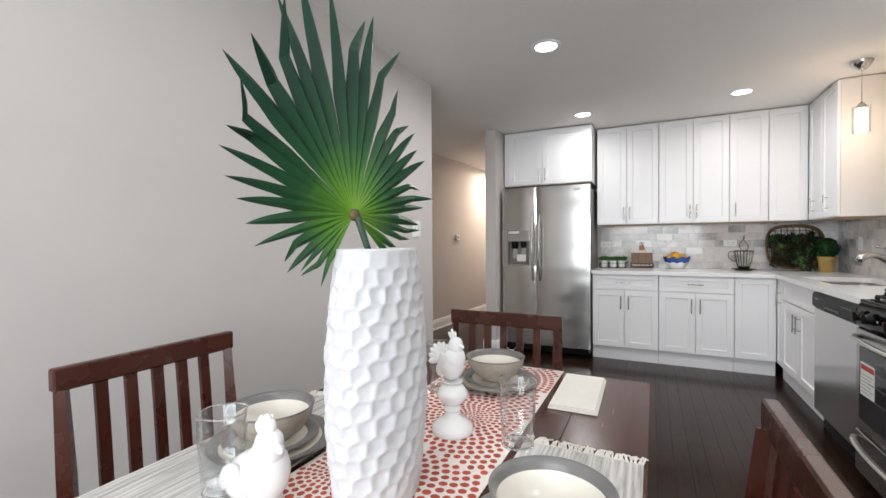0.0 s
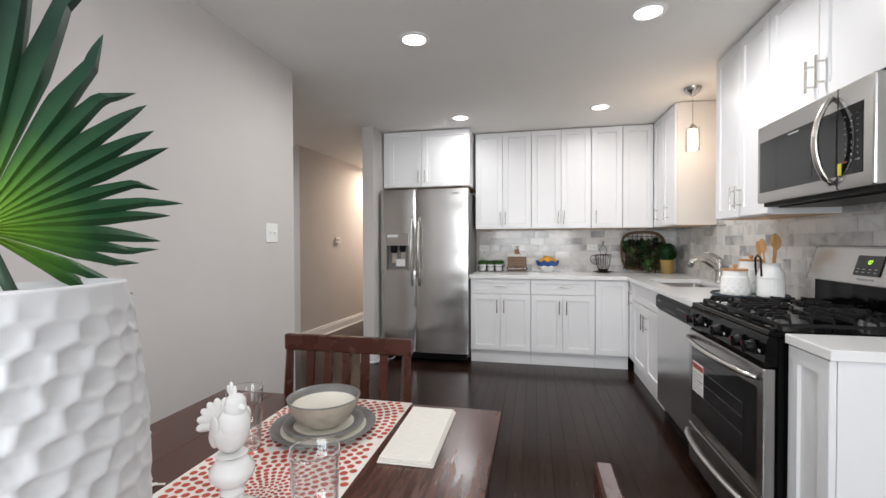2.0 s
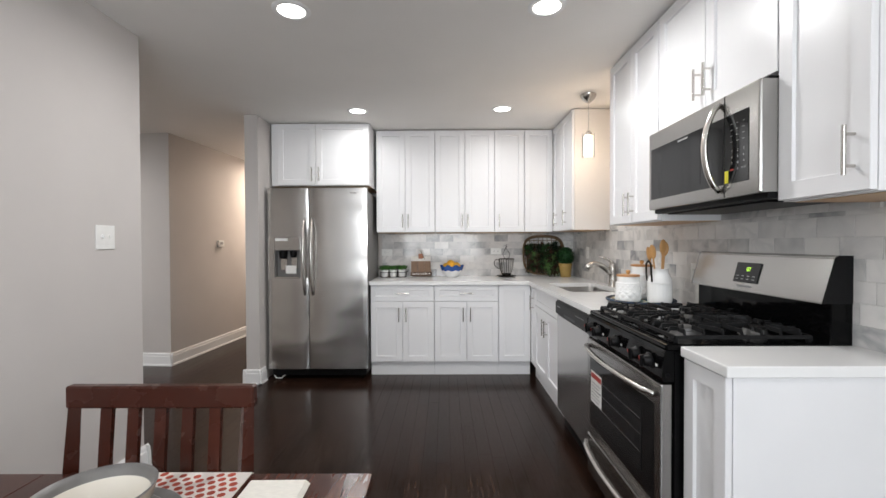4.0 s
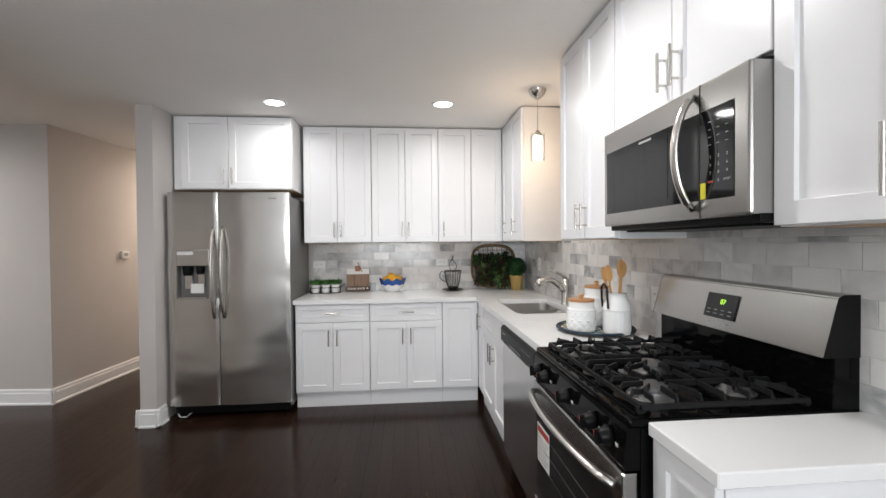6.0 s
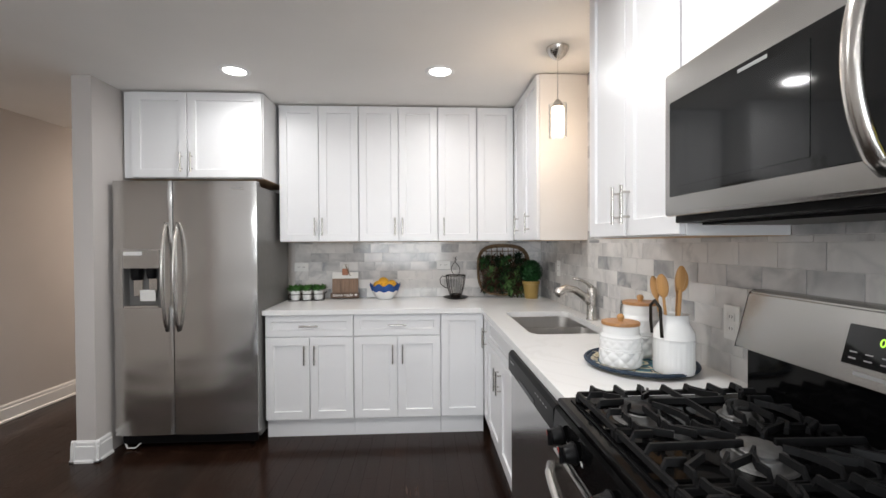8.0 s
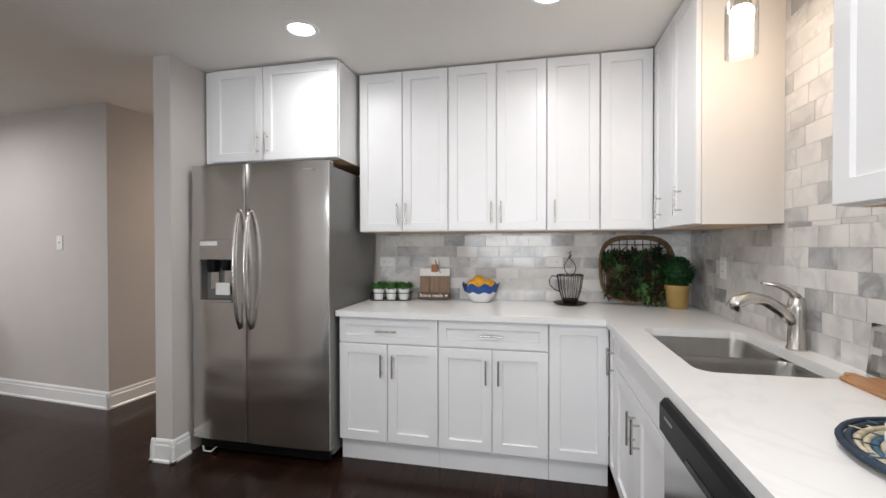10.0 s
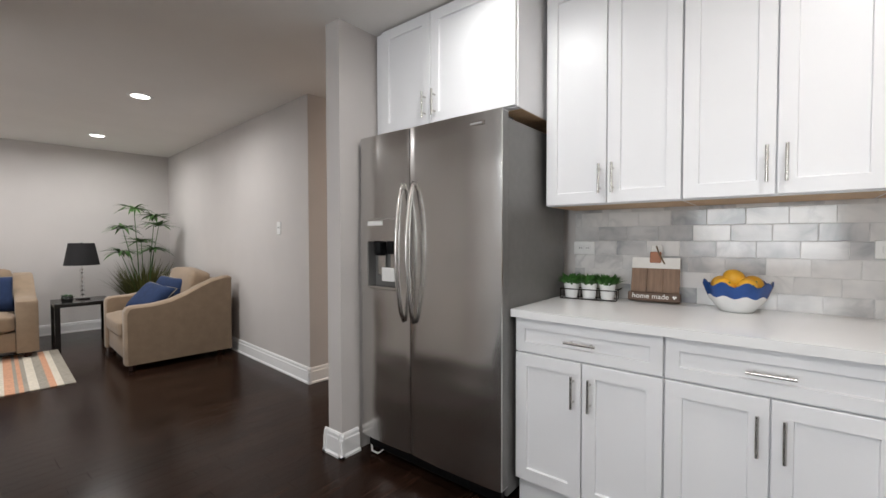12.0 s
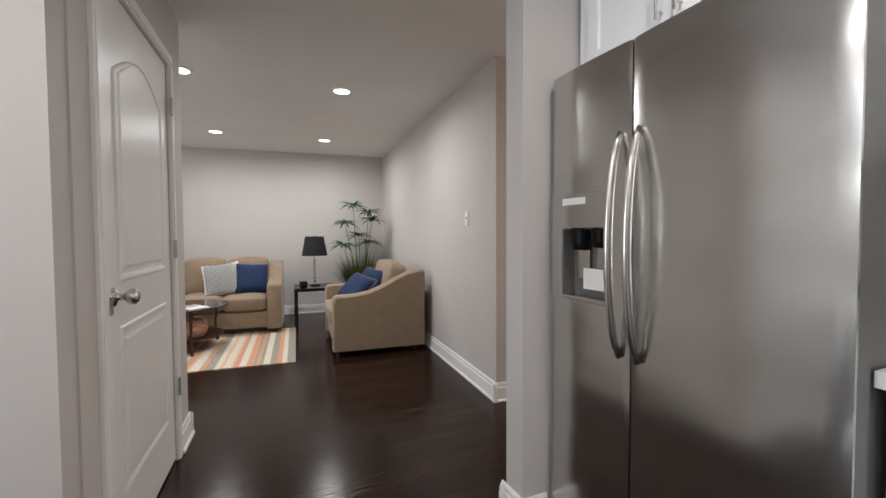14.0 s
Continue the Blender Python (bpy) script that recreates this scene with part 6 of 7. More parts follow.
def figurines():
    bm = lathe([(0, 0), (0.044, 0), (0.047, 0.006), (0.044, 0.018), (0.03, 0.028), (0.018, 0.034), (0.014, 0.045), (0.019, 0.05), (0.019, 0.055), (0.014, 0.06), (0.024, 0.066), (0.034, 0.08), (0.034, 0.09), (0.024, 0.104), (0.016, 0.108), (0.024, 0.113), (0, 0.116)], 28)
    bird_mesh(bm, 0.80, 0.112, -22, True)
    solo("bird_figurine", bm, CERAMIC, "white glazed bird figurine on a turned pedestal", "figurine", m=pose(0.032, 1.36, TZ + 0.003) @ Matrix.Scale(1.1, 4), smooth=50)
    bm = bmesh.new()
    bird_mesh(bm, 1.24, 0.0, -12, False)
    solo("bird_figurine", bm, CERAMIC, "white glazed sitting bird figurine", "figurine", m=pose(-0.15, 0.945, TZ + 0.003), smooth=50)


def runner():
    r = thing("table_runner", "white table runner printed with red dot rings", "table runner")
    x0, x1, yf = -0.182, 0.187, 1.9625
    ys = 0.495
    bm = bmesh.new()
    pts = [(ys, TZ + 0.0005)] + [(ys + (yf - ys) * k / 20, TZ + 0.0005) for k in range(1, 21)] + [(yf + 0.006, TZ - 0.004), (yf + 0.008, TZ - 0.12)]
    lo = [[bm.verts.new((x, y, z)) for x in (x0, x1)] for y, z in pts]
    hi = [[bm.verts.new((x, y + (0.002 if i > 20 else 0), z + (0.002 if i <= 20 else 0.001))) for x in (x0, x1)] for i, (y, z) in enumerate(pts)]
    for a, b in zip(hi, hi[1:]):
        bm.faces.new((a[0], a[1], b[1], b[0]))
    for a, b in zip(lo, lo[1:]):
        bm.faces.new((a[1], a[0], b[0], b[1]))
    for s in (0, 1):
        for i in range(len(pts) - 1):
            bm.faces.new((lo[i][s], lo[i + 1][s], hi[i + 1][s], hi[i][s]))
    bmesh.ops.recalc_face_normals(bm, faces=bm.faces[:])
    part("cloth", bm, CLOTH, r)
    cx = 0.03
    centres = [(cx, 1.46), (-0.10, 1.10), (0.05, 0.78), (-0.1, 1.78), (0.10, 0.45)]
    rng = random.Random(9)
    vs, fs = [], []
    for ci, (ax, ay) in enumerate(centres):
        k = 0
        rad = 0.009
        while rad < 0.30:
            dot = 0.0034 + 0.0054 * min(1, rad / 0.12)
            n = max(5, int(2 * math.pi * rad / (dot * 2.45)))
            ph = rng.random()
            for i in range(n):
                a = 2 * math.pi * (i + ph) / n
                x, y = ax + rad * math.cos(a), ay + rad * math.sin(a)
                if not (x0 + dot < x < x1 - dot and ys + 0.01 < y < yf - dot):
                    continue
                d = [math.hypot(x - px, y - py) for px, py in centres]
                if min(d) < d[ci] - 1e-6 or (len(d) > 1 and sorted(d)[1] - d[ci] < dot * 0.9):
                    continue
                b = len(vs)
                rr, rt = dot * rng.uniform(0.92, 1.1), dot * rng.uniform(0.85, 1.0)
                for q in range(8):
                    e = 2 * math.pi * q / 8
                    lx, ly = rr * math.cos(e), rt * math.sin(e)
                    vs.append((x + lx * math.cos(a) - ly * math.sin(a), y + lx * math.sin(a) + ly * math.cos(a), TZ + 0.0029))
                fs.append(tuple(range(b, b + 8)))
            rad += dot * 2.35
    me = bpy.data.meshes.new("printed_dots")
    me.from_pydata(vs, [], fs)
    me.materials.append(REDDOT)
    o = new("printed_dots", me)
    o.parent = r
    tagged(o, "printed red dots", kind="stuff")


def placemat(label, x0, x1, y0, y1, seed):
    rng = random.Random(seed)
    p = thing("placemat", label, "placemat", group="woven placemats")
    bm = bmesh.new()
    n = 24
    g = [[bm.verts.new((x0 + (x1 - x0) * i / 8, y0 + (y1 - y0) * j / n, TZ + 0.0032 + rng.uniform(0, 0.0012))) for i in range(9)] for j in range(n + 1)]
    for a, b in zip(g, g[1:]):
        for i in range(8):
            bm.faces.new((a[i], a[i + 1], b[i + 1], b[i]))
    ex = bmesh.ops.extrude_face_region(bm, geom=bm.faces[:])
    for v in ex["geom"]:
        if isinstance(v, bmesh.types.BMVert):
            v.co.z = TZ + 0.0006
    bmesh.ops.recalc_face_normals(bm, faces=bm.faces[:])
    part("mat", bm, WOVEN, p)
    for side in (0, 1):
        b = bmesh.new()
        y = y1 if side else y0
        sg = 1 if side else -1
        m = 64
        for k in range(m):
            x = x0 + (x1 - x0) * (k + 0.5) / m
            l = rng.uniform(0.022, 0.036)
            dx = rng.uniform(-0.018, 0.018)
            tube([(x, y - sg * 0.002, TZ + 0.004), (x + dx * 0.5, y + sg * l * 0.5, TZ + 0.007 + rng.uniform(0, 0.004)), (x + dx, y + sg * l, TZ + 0.003)], 0.0022, 5, b)
        part("fringe", b, LINEN, p, "knotted off-white fringe")


dining_table()
chair(pose(-0.047, 1.755, 0, 0, 0, 180))
chair(pose(-0.475, 1.10, 0, 0, 0, -90))
chair(pose(0.405, 1.112, 0, 0, 0, 90))
runner()
placemat("woven grey and white placemat with fringe", 0.205, 0.455, 0.84, 1.385, 1)
placemat("woven grey and white placemat with fringe", -0.475, -0.20, 0.78, 1.40, 2)
vase()
palm_leaf()
place_setting(0.012, 1.735, TZ + 0.003)
place_setting(0.335, 1.065, TZ + 0.006)
place_setting(-0.31, 1.115, TZ + 0.006)
tumbler(0.198, 1.352, TZ + 0.0065)
tumbler(-0.125, 1.60, TZ + 0.003)
tumbler(-0.245, 0.945, TZ + 0.0065)
figurines()
nap = thing("napkin", "folded cream linen napkin", "napkin", pose(0.272, 1.762, TZ + 0.0006, 0, 0, 1))
for i, (a, b) in enumerate(((0.0, 0.004), (0.0045, 0.0085), (0.009, 0.0125))):
    e = 0.003 * i
    part("fold", box(-0.066 + e * 0.5, 0.066 - e, -0.155 + e, 0.155 - e * 0.6, a, b, 0.0017), LINEN, nap)

# the whole dining group stands a little nearer the kitchen
for ob in set(bpy.data.objects) - BEFORE:
    if ob.parent is None:
        ob.matrix_basis = pose(0.02, 0.02, 0) @ ob.matrix_basis

# ---- living room ----
SOFA = mat("tan_upholstery", (0.27, 0.195, 0.13), 0.9, var=0.08, scale=12, bump=0.15, bscale=350, sheen=0.2)
SOFALEG = mat("dark_sofa_leg", (0.04, 0.014, 0.008), 0.35, var=0.2, scale=12)
NAVY = mat("navy_cotton", (0.011, 0.028, 0.085), 0.85, var=0.15, scale=25, bump=0.15, bscale=350)
NAVYEDGE = mat("pale_piping", (0.28, 0.25, 0.22), 0.8, var=0.1, scale=30)
BLACKW = mat("black_wood", (0.010, 0.009, 0.009), 0.25, var=0.2, scale=20)
SHADE = mat("black_shade", (0.012, 0.011, 0.012), 0.8, var=0.15, scale=80)
PALMG = mat("papyrus_green", (0.055, 0.13, 0.03), 0.5, var=0.3, scale=20, island=0.35)
GRASSG = mat("dry_grass", (0.10, 0.105, 0.03), 0.6, var=0.3, scale=20, island=0.4)


def cushion(x0, x1, y0, y1, z0, z1, puff=0.03, nx=10, ny=8):
    """A soft block with a crowned top and rounded edges."""
    bm = box(x0, x1, y0, y1, z0, z1)
    bmesh.ops.subdivide_edges(bm, edges=bm.edges[:], cuts=7, use_grid_fill=True)
    cx, cy, cz = (x0 + x1) / 2, (y0 + y1) / 2, (z0 + z1) / 2
    hx, hy, hz = (x1 - x0) / 2, (y1 - y0) / 2, (z1 - z0) / 2
    for v in bm.verts:
        u, w, t = (v.co.x - cx) / hx, (v.co.y - cy) / hy, (v.co.z - cz) / hz
        k = puff
        v.co.x += math.copysign(k * 0.4, u) * (1 - w * w) * (1 - t * t) * abs(u)
        v.co.y += math.copysign(k * 0.5, w) * (1 - u * u) * (1 - t * t) * abs(w)
        v.co.z += math.copysign(k, t) * (1 - u * u) * (1 - w * w) * abs(t)
        e = sum(abs(q) > 0.98 for q in (u, w, t))
        if e >= 2:
            s = 0.012 * (e - 1)
            v.co.x -= math.copysign(s, u) if abs(u) > 0.98 else 0
            v.co.y -= math.copysign(s, w) if abs(w) > 0.98 else 0
            v.co.z -= math.copysign(s, t) if abs(t) > 0.98 else 0
    return bm


def sofa(label, m, w, d, seats, arm=0.16):
    """Faces local -y, front at y = 0, centred on x."""
    s = thing("sofa", label, "sofa", m, "tan sofas")
    part("base", box(-w / 2 + arm, w / 2 - arm, 0.02, d - 0.08, 0.085, 0.28, 0.012, seg=2), SOFA, s, "", 40)
    prof = [(0.0, 0.065), (0.0, 0.555), (0.015, 0.59), (0.05, 0.605), (0.22, 0.61), (0.36, 0.635), (0.5, 0.69), (0.64, 0.765), (0.76, 0.815), (d - 0.03, 0.84), (d, 0.82), (d, 0.065)]
    for sx in (-1, 1):
        bm = bmesh.new()
        xa, xb = sx * (w / 2 - arm), sx * w / 2
        prs = []
        for x, ins in ((xa, 0.012), (xa + sx * 0.015, 0), (xb - sx * 0.02, 0), (xb, 0.016)):
            prs.append([bm.verts.new((x, y + (ins if y < 0.02 else -ins if y > d - 0.05 else 0), z - (ins if z > 0.2 else 0))) for y, z in prof])
        for a, b in zip(prs, prs[1:]):
            for i in range(len(prof)):
                j = (i + 1) % len(prof)
                bm.faces.new((a[i], a[j], b[j], b[i]))
        bm.faces.new(prs[0])
        bm.faces.new(prs[-1][::-1])
        bmesh.ops.recalc_face_normals(bm, faces=bm.faces[:])
        part("arm", bm, SOFA, s, "", 40)
    part("back", box(-w / 2 + arm, w / 2 - arm, d - 0.2, d - 0.02, 0.2, 0.80, 0.03, seg=2), SOFA, s, "", 40)
    span = (w - 2 * arm) / seats
    for k in range(seats):
        x0 = -w / 2 + arm + span * k
        part("seat_cushion", cushion(x0 + 0.004, x0 + span - 0.004, -0.01, d - 0.22, 0.285, 0.46, 0.03), SOFA, s, "", True)
        bm = cushion(x0 + 0.006, x0 + span - 0.006, -0.10, 0.10, -0.22, 0.22, 0.035)
        bm.transform(pose(0, d - 0.28, 0.665, -12))
        part("back_cushion", bm, SOFA, s, "", True)
    for sx in (-1, 1):
        for y in (0.06, d - 0.1):
            part("foot", tube([(sx * (w / 2 - 0.09), y, 0), (sx * (w / 2 - 0.08), y, 0.105)], [0.026, 0.036], 4), SOFALEG, s)
    return s


def pillow(label, m, material, size=0.43, edge=None, pattern=False):
    p = thing("throw_pillow", label, "pillow", m, "throw pillows")
    n = 14
    bm = bmesh.new()
    top, bot = [], []
    for sgn, store in ((1, top), (-1, bot)):
        for j in range(n + 1):
            row = []
            for i in range(n + 1):
                u, v = 2 * i / n - 1, 2 * j / n - 1
                h = 0.075 * ((1 - u ** 4) * (1 - v ** 4)) ** 0.5
                k = 1 - 0.07 * (1 - abs(u * v)) * max(abs(u), abs(v)) ** 3
                row.append(bm.verts.new((u * size / 2 * k, sgn * h, v * size / 2 * k)))
            store.append(row)
        for j in range(n):
            for i in range(n):
                q = (store[j][i], store[j][i + 1], store[j + 1][i + 1], store[j + 1][i])
                bm.faces.new(q if sgn < 0 else q[::-1])
    bmesh.ops.remove_doubles(bm, verts=bm.verts[:], dist=1e-4)
    part("cover", bm, material, p, "", True)
    if edge:
        pts = []
        for a, b, c, d in ((-1, -1, 1, -1), (1, -1, 1, 1), (1, 1, -1, 1), (-1, 1, -1, -1)):
            for q in range(10):
                u, v = a + (c - a) * q / 10, b + (d - b) * q / 10
                k = 1 - 0.07 * (1 - abs(u * v)) * max(abs(u), abs(v)) ** 3
                pts.append((u * size / 2 * k, 0, v * size / 2 * k))
        part("piping", tube(pts, 0.0045, 5, closed=True), edge, p)
    if pattern:
        dk = bmesh.new()
        for a in range(-7, 8):
            for c in range(-10, 11):
                u, v = a / 7.6, (c + 0.5 * (a % 2)) / 6.8
                if abs(u) > 0.9 or abs(v) > 0.9:
                    continue
                h = 0.075 * ((1 - u ** 4) * (1 - v ** 4)) ** 0.5
                b = box(-0.0125, 0.0125, -0.004, 0.0, -0.0065, 0.0065)
                b.transform(pose(u * size / 2 * 0.97, -h - 0.0008, v * size / 2 * 0.97, 0, 35 if a % 2 else -35))
                merge(dk, b)
        o = part("printed_marks", dk, BLACKW, p, "black printed marks")
        tagged(o, kind="stuff")
    return p


YAW = -4.4
sofa_m = pose(-5.225, 3.22, 0, 0, 0, 90 + YAW)
sofa("long tan upholstered sofa with sloped arms", sofa_m, 1.84, 0.95, 3, 0.17)
love_m = pose(-4.33, 4.575, 0, 0, 0, YAW)
sofa("tan upholstered loveseat with sloped arms", love_m, 1.13, 0.93, 1, 0.15)
pillow("navy blue cotton throw pillow with pale piping", sofa_m @ pose(0.56, 0.33, 0.655, -24, 4, 14), NAVY, 0.40, NAVYEDGE)
pillow("white throw pillow with black printed marks", sofa_m @ pose(0.22, 0.31, 0.655, -24, -8, 4), PAPER, 0.42, None, True)
pillow("navy blue cotton throw pillow with pale piping", love_m @ pose(0.06, 0.46, 0.645, -26, 5, 30), NAVY, 0.38, NAVYEDGE)
pillow("navy blue cotton throw pillow with pale piping", love_m @ pose(0.22, 0.27, 0.625, -44, 10, 28), NAVY, 0.36, NAVYEDGE)


def side_table():
    t = thing("side_table", "square black wooden side table", "side table", pose(-5.68, 4.58, 0, 0, 0, YAW))
    part("top", box(-0.26, 0.26, -0.26, 0.26, 0.455, 0.50, 0.003), BLACKW, t)
    for sx in (-1, 1):
        for sy in (-1, 1):
            part("leg", box(sx * 0.235 - 0.024, sx * 0.235 + 0.024, sy * 0.235 - 0.024, sy * 0.235 + 0.024, 0, 0.4545, 0.002), BLACKW, t)
    l = thing("table_lamp", "table lamp with black drum shade and glass-ball stem", "lamp", pose(-5.72, 4.60, 0.5005))
    part("foot", box(-0.06, 0.06, -0.06, 0.06, 0, 0.018, 0.003), BLACKW, l)
    for k in range(7):
        bm = bmesh.new()
        bmesh.ops.create_uvsphere(bm, u_segments=16, v_segments=10, radius=0.024)
        bm.transform(pose(0, 0, 0.045 + 0.05 * k))
        part("glass_ball", bm, GLASS, l, "clear glass ball", True)
    part("rod", tube([(0, 0, 0.018), (0, 0, 0.47)], 0.004, 8), CHROME, l)
    part("shade", lathe([(0.172, 0.415), (0.125, 0.68), (0.122, 0.68), (0.169, 0.415), (0.172, 0.415)], 36), SHADE, l, "tapered black fabric shade", 40)
    part("finial", lathe([(0.0, 0.67), (0.006, 0.67), (0.008, 0.69), (0, 0.7)], 10), CHROME, l)
    sp = bmesh.new()
    for a in (0, 120, 240):
        tube([(0, 0, 0.675), (0.123 * math.cos(radians(a)), 0.123 * math.sin(radians(a)), 0.675)], 0.002, 5, sp)
    part("shade_spider", sp, CHROME, l)
    rng = random.Random(21)
    p = thing("potted_plant", "small plant in a dark glass pot", "potted plant", pose(-5.555, 4.43, 0.5005))
    part("pot", lathe([(0, 0), (0.045, 0), (0.058, 0.03), (0.05, 0.075), (0.046, 0.072), (0.05, 0.035), (0, 0.02)], 24), BLACKGLASS, p, "", True)
    b = bmesh.new()
    tuft(b, rng, (0, 0, 0.05), 70, 0.075, 0.014, (0.2, 1.3), 0.4, 0.03)
    part("foliage", b, DARKGREEN, p)


def corner_plant():
    rng = random.Random(31)
    p = thing("papyrus_plant", "tall artificial papyrus plant in a corner", "plant", pose(-5.78, 5.26, 0, 0, 0, YAW))
    part("pot", lathe([(0, 0), (0.12, 0), (0.125, 0.01), (0.155, 0.26), (0.165, 0.28), (0.15, 0.285), (0.14, 0.25), (0, 0.24)], 32), BLACKPLA, p, "dark pot", 40)
    heads = [((0.0, -0.05), (-0.02, -0.10), 1.62), ((0.03, 0.02), (0.10, 0.10), 1.52), ((-0.03, -0.03), (-0.05, -0.22), 1.36), ((0.02, 0.0), (0.04, 0.16), 1.40), ((0.0, -0.02), (0.02, -0.26), 1.05), ((0.0, 0.03), (0.05, 0.10), 1.08), ((0.0, 0.0), (-0.06, -0.02), 1.18)]
    for (bx, by), (tx, ty), h in heads:
        st = part("stem", tube([(bx, by, 0.24), (bx * 0.6 + tx * 0.4, by * 0.6 + ty * 0.4, h * 0.6), (tx, ty, h)], [0.007, 0.006, 0.004], 7), PALMG, p, "", True)
        b = bmesh.new()
        for k in range(26):
            a = 2 * math.pi * k / 26 + rng.uniform(-0.15, 0.15)
            blade(b, (tx, ty, h), (math.cos(a), math.sin(a), rng.uniform(0.1, 0.8)), rng.uniform(0.20, 0.30), 0.036, rng.uniform(0.25, 0.6), 6, 0.25)
        part("leaf_whorl", b, PALMG, st)
    b = bmesh.new()
    for k in range(520):
        a = rng.uniform(0, 2 * math.pi)
        r = 0.10 * rng.random() ** 0.5
        blade(b, (r * math.cos(a), r * math.sin(a), 0.25), (math.cos(a) * 0.55, math.sin(a) * 0.55, rng.uniform(0.9, 2.2)), rng.uniform(0.6, 0.95), 0.013, rng.uniform(0.15, 0.5), 5, 0.2)
    part("grass_clump", b, GRASSG, p, "fine arching grass blades")


def rug():
    r = thing("striped_rug", "orange, cream and grey striped woven rug", "rug", pose(-3.815, 4.19, 0, 0, 0, YAW))
    cols = [mat("rug_cream", (0.66, 0.60, 0.50), 0.95, var=0.12, scale=50, bump=0.3, bscale=250), mat("rug_orange", (0.60, 0.32, 0.2), 0.95, var=0.15, scale=50, bump=0.3, bscale=250), mat("rug_grey", (0.33, 0.30, 0.25), 0.95, var=0.15, scale=50, bump=0.3, bscale=250), mat("rug_peach", (0.68, 0.43, 0.30), 0.95, var=0.15, scale=50, bump=0.3, bscale=250)]
    rng = random.Random(17)
    y, prev = 0.0, -1
    while y > -1.65:
        wdt = rng.choice((0.022, 0.03, 0.045, 0.06, 0.075))
        k = rng.choice([c for c in (0, 0, 1, 2, 3, 0, 1) if c != prev])
        prev = k
        part("stripe", box(-1.56 + rng.uniform(-0.004, 0.004), rng.uniform(-0.004, 0.004), y - wdt, y, 0.001, 0.009), cols[k], r)
        y -= wdt


def coffee_table():
    t = thing("coffee_table", "oval glass-topped coffee table with dark wooden legs", "coffee table", pose(-4.80, 3.16, 0.0095, 0, 0, YAW))
    part("top", lathe([(0, 0.44), (0.40, 0.44), (0.405, 0.445), (0.40, 0.452), (0, 0.452)], 48), GLASS, t, "round glass top", 40)
    part("rim", tube([(0.41 * math.cos(2 * math.pi * k / 40), 0.41 * math.sin(2 * math.pi * k / 40), 0.445) for k in range(40)], 0.009, 8, closed=True), SOFALEG, t, "dark wooden rim", True)
    for a in (20, 140, 260):
        c, s = math.cos(radians(a)), math.sin(radians(a))
        part("leg", tube([(0.40 * c, 0.40 * s, 0.436), (0.37 * c, 0.37 * s, 0.2), (0.40 * c, 0.40 * s, 0)], [0.016, 0.013, 0.016], 8), SOFALEG, t)
    part("lower_shelf", lathe([(0, 0.13), (0.362, 0.13), (0.362, 0.15), (0, 0.15)], 40), SOFALEG, t)
    b = thing("wicker_basket", "round pinkish wicker basket on the table's shelf", "basket", pose(-4.66, 3.20, 0.16))
    WK = mat("pink_wicker", (0.42, 0.24, 0.16), 0.8, var=0.3, scale=50, bump=0.2, bscale=150)
    for k in range(12):
        z = 0.01 + 0.0145 * k
        rad = 0.15 + 0.035 * math.sin(math.pi * k / 11)
        part("weave", tube([(rad * math.cos(2 * math.pi * q / 28), rad * math.sin(2 * math.pi * q / 28), z) for q in range(28)], 0.0085, 6, closed=True), WK, b)
    part("bottom", lathe([(0, 0.003), (0.15, 0.003), (0.15, 0.012), (0, 0.012)], 28), WK, b)
    m = thing("magazine", "open magazine lying on the glass top", "magazine", pose(-4.62, 3.26, 0.463, 0, 0, 35))
    part("pages", box(-0.14, 0.14, -0.1, 0.1, 0, 0.006, 0.001), PAPER, m)
    part("cover_print", box(-0.12, 0.0, -0.08, 0.08, 0.0062, 0.0068), GREYINK, m)


side_table()
corner_plant()
rug()
coffee_table()

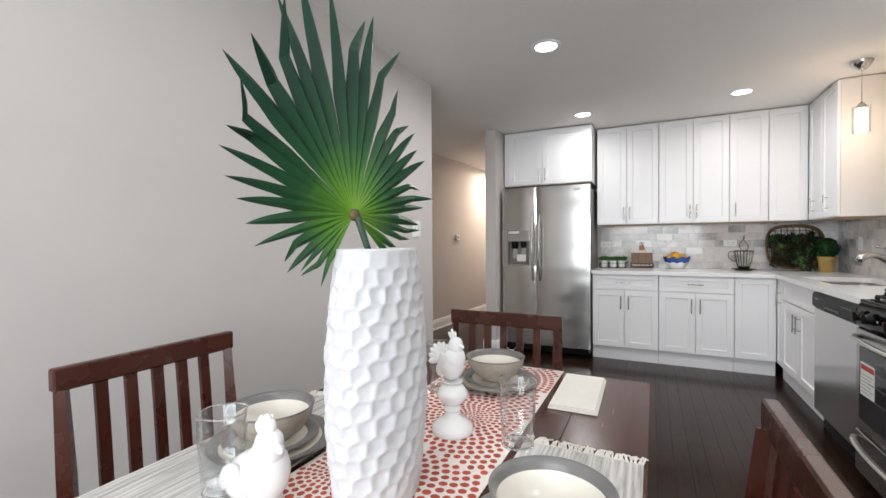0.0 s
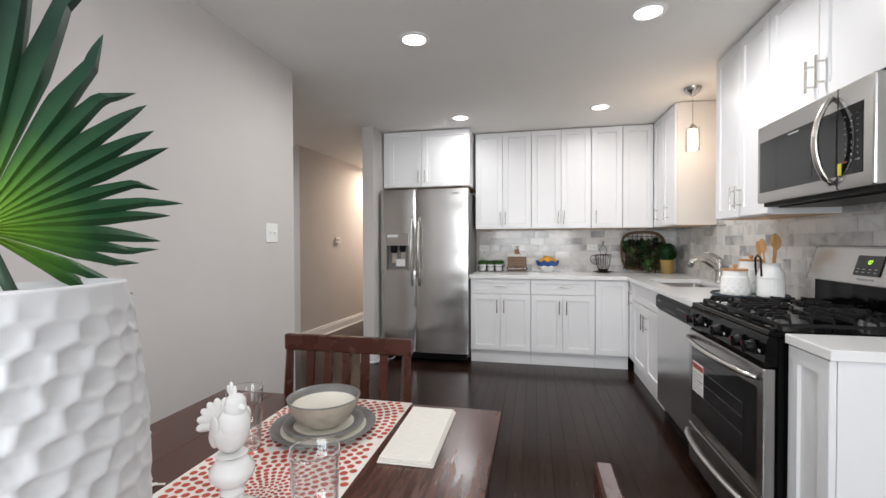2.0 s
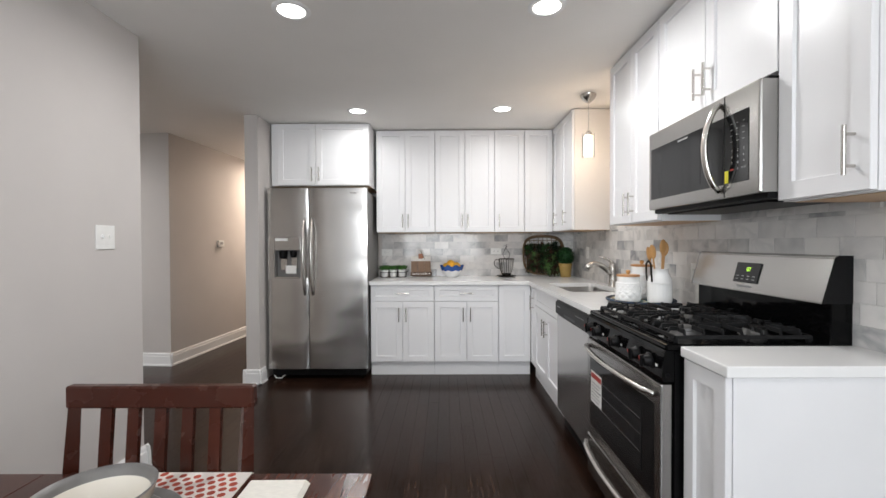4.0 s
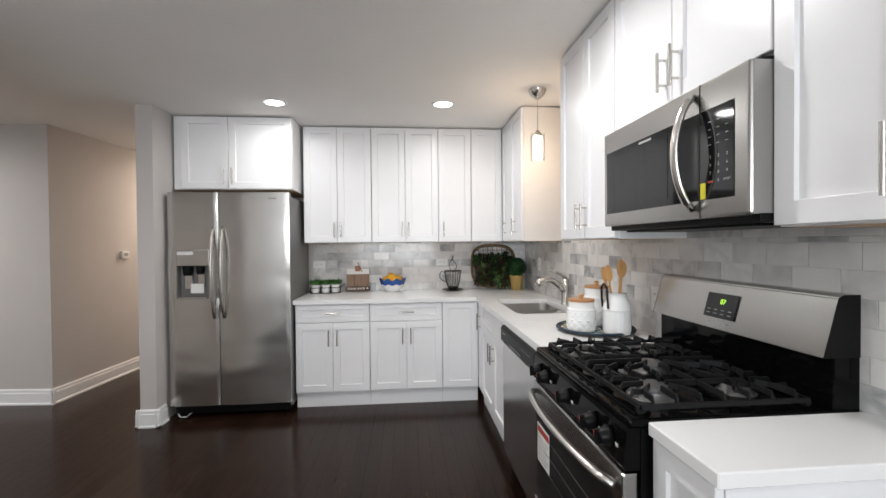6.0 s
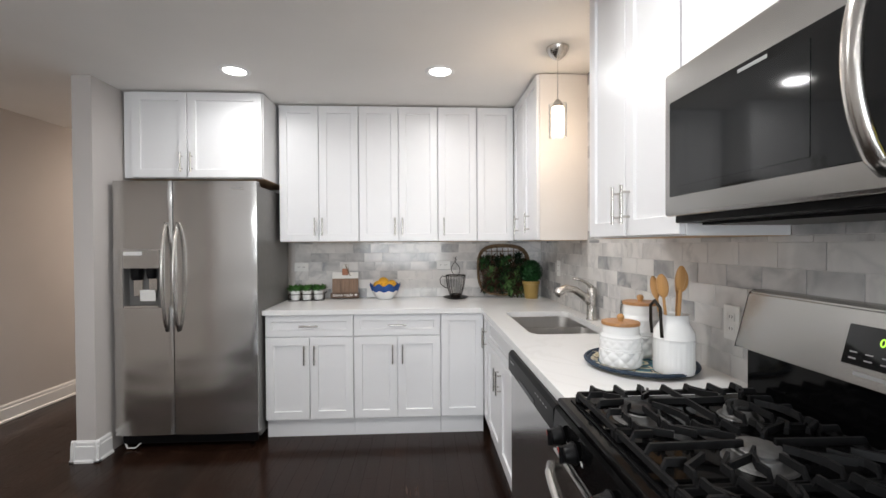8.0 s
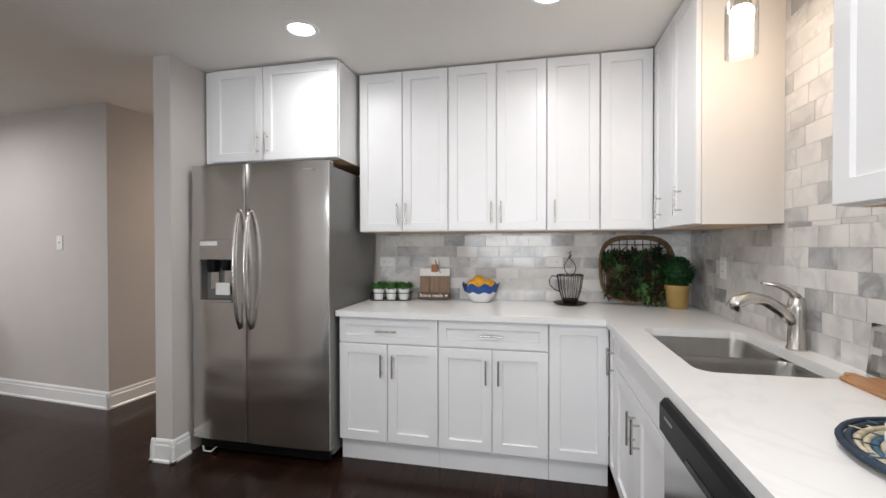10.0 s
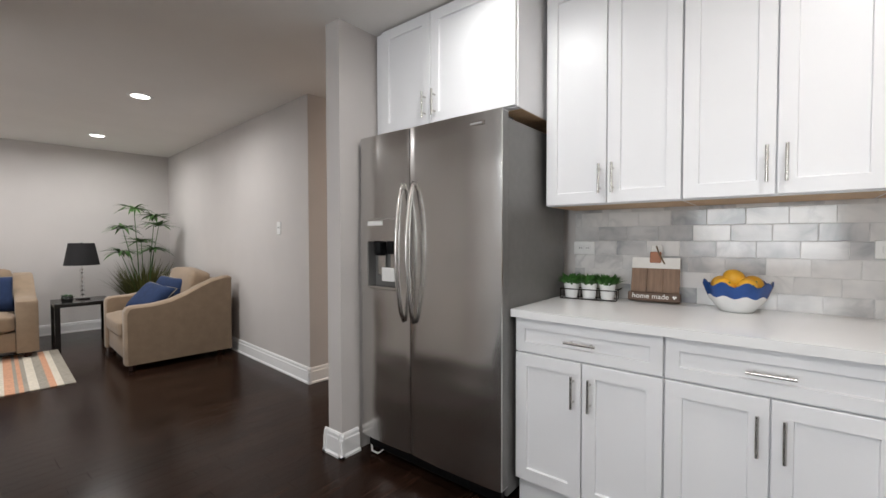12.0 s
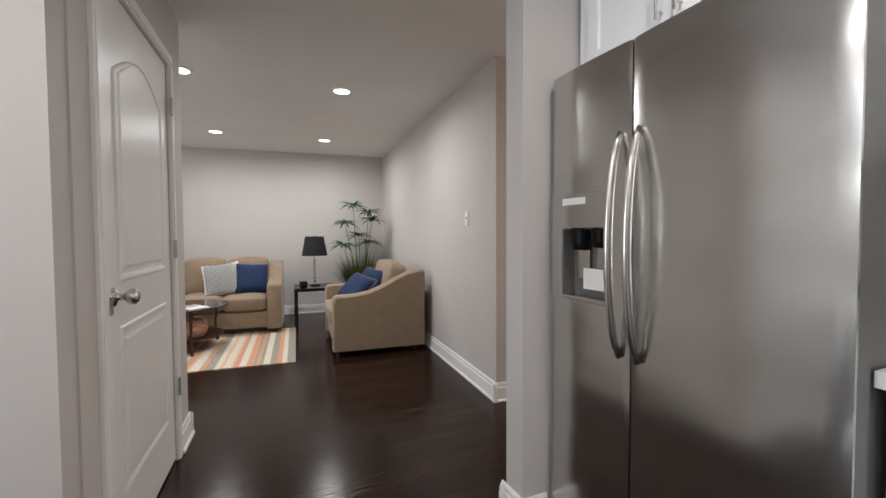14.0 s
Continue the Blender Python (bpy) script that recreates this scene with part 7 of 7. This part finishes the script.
# ---- floor boards and wall tiles ----
def floor():
    base = thing("floor", "dark stained glossy oak strip floor", "floor", kind="structure")
    part("subfloor", box(-7.1, 2.3, -1.8, 8.75, -0.06, -0.005), SUBFLOOR, base)
    W, rng = 0.0826, random.Random(4)
    data = {}

    def shape(n):
        key = round(n, 1)
        if key not in data:
            bm = bmesh.new()
            w, l = W - 0.0003, key - 0.0008
            lo = [bm.verts.new((x, y, -0.005)) for x, y in ((0, 0), (w, 0), (w, l), (0, l))]
            md = [bm.verts.new((x, y, -0.0008)) for x, y in ((0, 0), (w, 0), (w, l), (0, l))]
            hi = [bm.verts.new((x, y, 0)) for x, y in ((0.0006, 0.0005), (w - 0.0006, 0.0005), (w - 0.0006, l - 0.0005), (0.0006, l - 0.0005))]
            for a, b in ((lo, md), (md, hi)):
                for i in range(4):
                    bm.faces.new((a[i], a[(i + 1) % 4], b[(i + 1) % 4], b[i]))
            bm.faces.new(hi)
            data[key] = mesh_of("floor_board", bm, FLOORW)
        return key, data[key]

    rest_v, rest_f, count = [], [], 0
    x = -7.0
    while x < 2.1:
        y = -1.7 - rng.random()
        while y < 8.6:
            n, me = shape(rng.choice((0.6, 0.8, 1.0, 1.2, 1.4, 1.6)))
            yc = y + n / 2
            near = -2.2 < x < 1.5 and 2.3 < yc < 5.3 and count < 290
            if near:
                ob = new("floor_board", me)
                ob.location = (x, y, 0)
                ob.parent = base
                count += 1
            else:
                k = len(rest_v)
                rest_v += [(v.co.x + x, v.co.y + y, v.co.z) for v in me.vertices]
                rest_f += [tuple(i + k for i in p.vertices) for p in me.polygons]
            y += n
        x += W
    me = bpy.data.meshes.new("far_floor_boards")
    me.from_pydata(rest_v, [], rest_f)
    me.materials.append(FLOORW)
    ob = new("far_floor_boards", me)
    ob.parent = base
    tagged(ob, kind="stuff")


def tiles(name, label, m, spans, TW=0.1524, TH=0.0765, skip=()):
    """A running bond of marble tiles; spans: (x0, x1, z0, z1) on a wall plane, local x along it and -y into the room."""
    g = thing(name, label, "backsplash", m, kind="structure")
    data = {}
    rng = random.Random(7)
    bm = bmesh.new()
    for x0, x1, z0, z1 in spans:
        box(x0, x1, -0.006, -0.001, z0, z1, bm=bm)
    part("grout", bm, GROUT, g)
    for x0, x1, z0, z1 in spans:
        zr = 0.914 + TH * math.floor((z0 - 0.914) / TH + 1e-6)
        while zr < z1 - 0.004:
            z = max(zr, z0)
            h = min(zr + TH, z1) - z
            ri = round((zr - 0.914) / TH)
            x = x0 - TW * ((ri * 0.5 + 0.13 * (ri % 3)) % 1.0)
            while x < x1 - 0.002:
                a, b = max(x, x0), min(x + TW, x1)
                if b - a > 0.008:
                    key = (round(b - a, 3), round(h, 3))
                    if key not in data:
                        w, hh, e = key[0] - 0.0018, key[1] - 0.0018, 0.0012
                        t = bmesh.new()
                        bk = [t.verts.new((u, -0.006, v)) for u, v in ((0, 0), (w, 0), (w, hh), (0, hh))]
                        md = [t.verts.new((u, -0.0078, v)) for u, v in ((0, 0), (w, 0), (w, hh), (0, hh))]
                        fr = [t.verts.new((u, -0.0086, v)) for u, v in ((e, e), (w - e, e), (w - e, hh - e), (e, hh - e))]
                        for p, q in ((bk, md), (md, fr)):
                            for i in range(4):
                                t.faces.new((p[i], p[(i + 1) % 4], q[(i + 1) % 4], q[i]))
                        t.faces.new(fr)
                        data[key] = mesh_of("tile", t, MARBLE)
                    ob = new("tile", data[key])
                    ob.matrix_basis = pose(a, 0, z, rng.uniform(-0.12, 0.12), 0, rng.uniform(-0.12, 0.12))
                    ob.parent = g
                x += TW
            zr += TH


floor()
tiles("backsplash_north", "grey and white marble tile backsplash above the counter", pose(-0.05, 5.75, 0), [(0, 2.135, 0.914, 1.392)])
tiles("backsplash_east", "grey and white marble tile wall beside the range and sink", pose(2.095, 5.74, 0, 0, 0, -90),
      [(0, 3.64, 0.914, 1.392), (1.043, 1.878, 1.392, CEIL), (2.525, 3.325, 1.392, 1.44)])
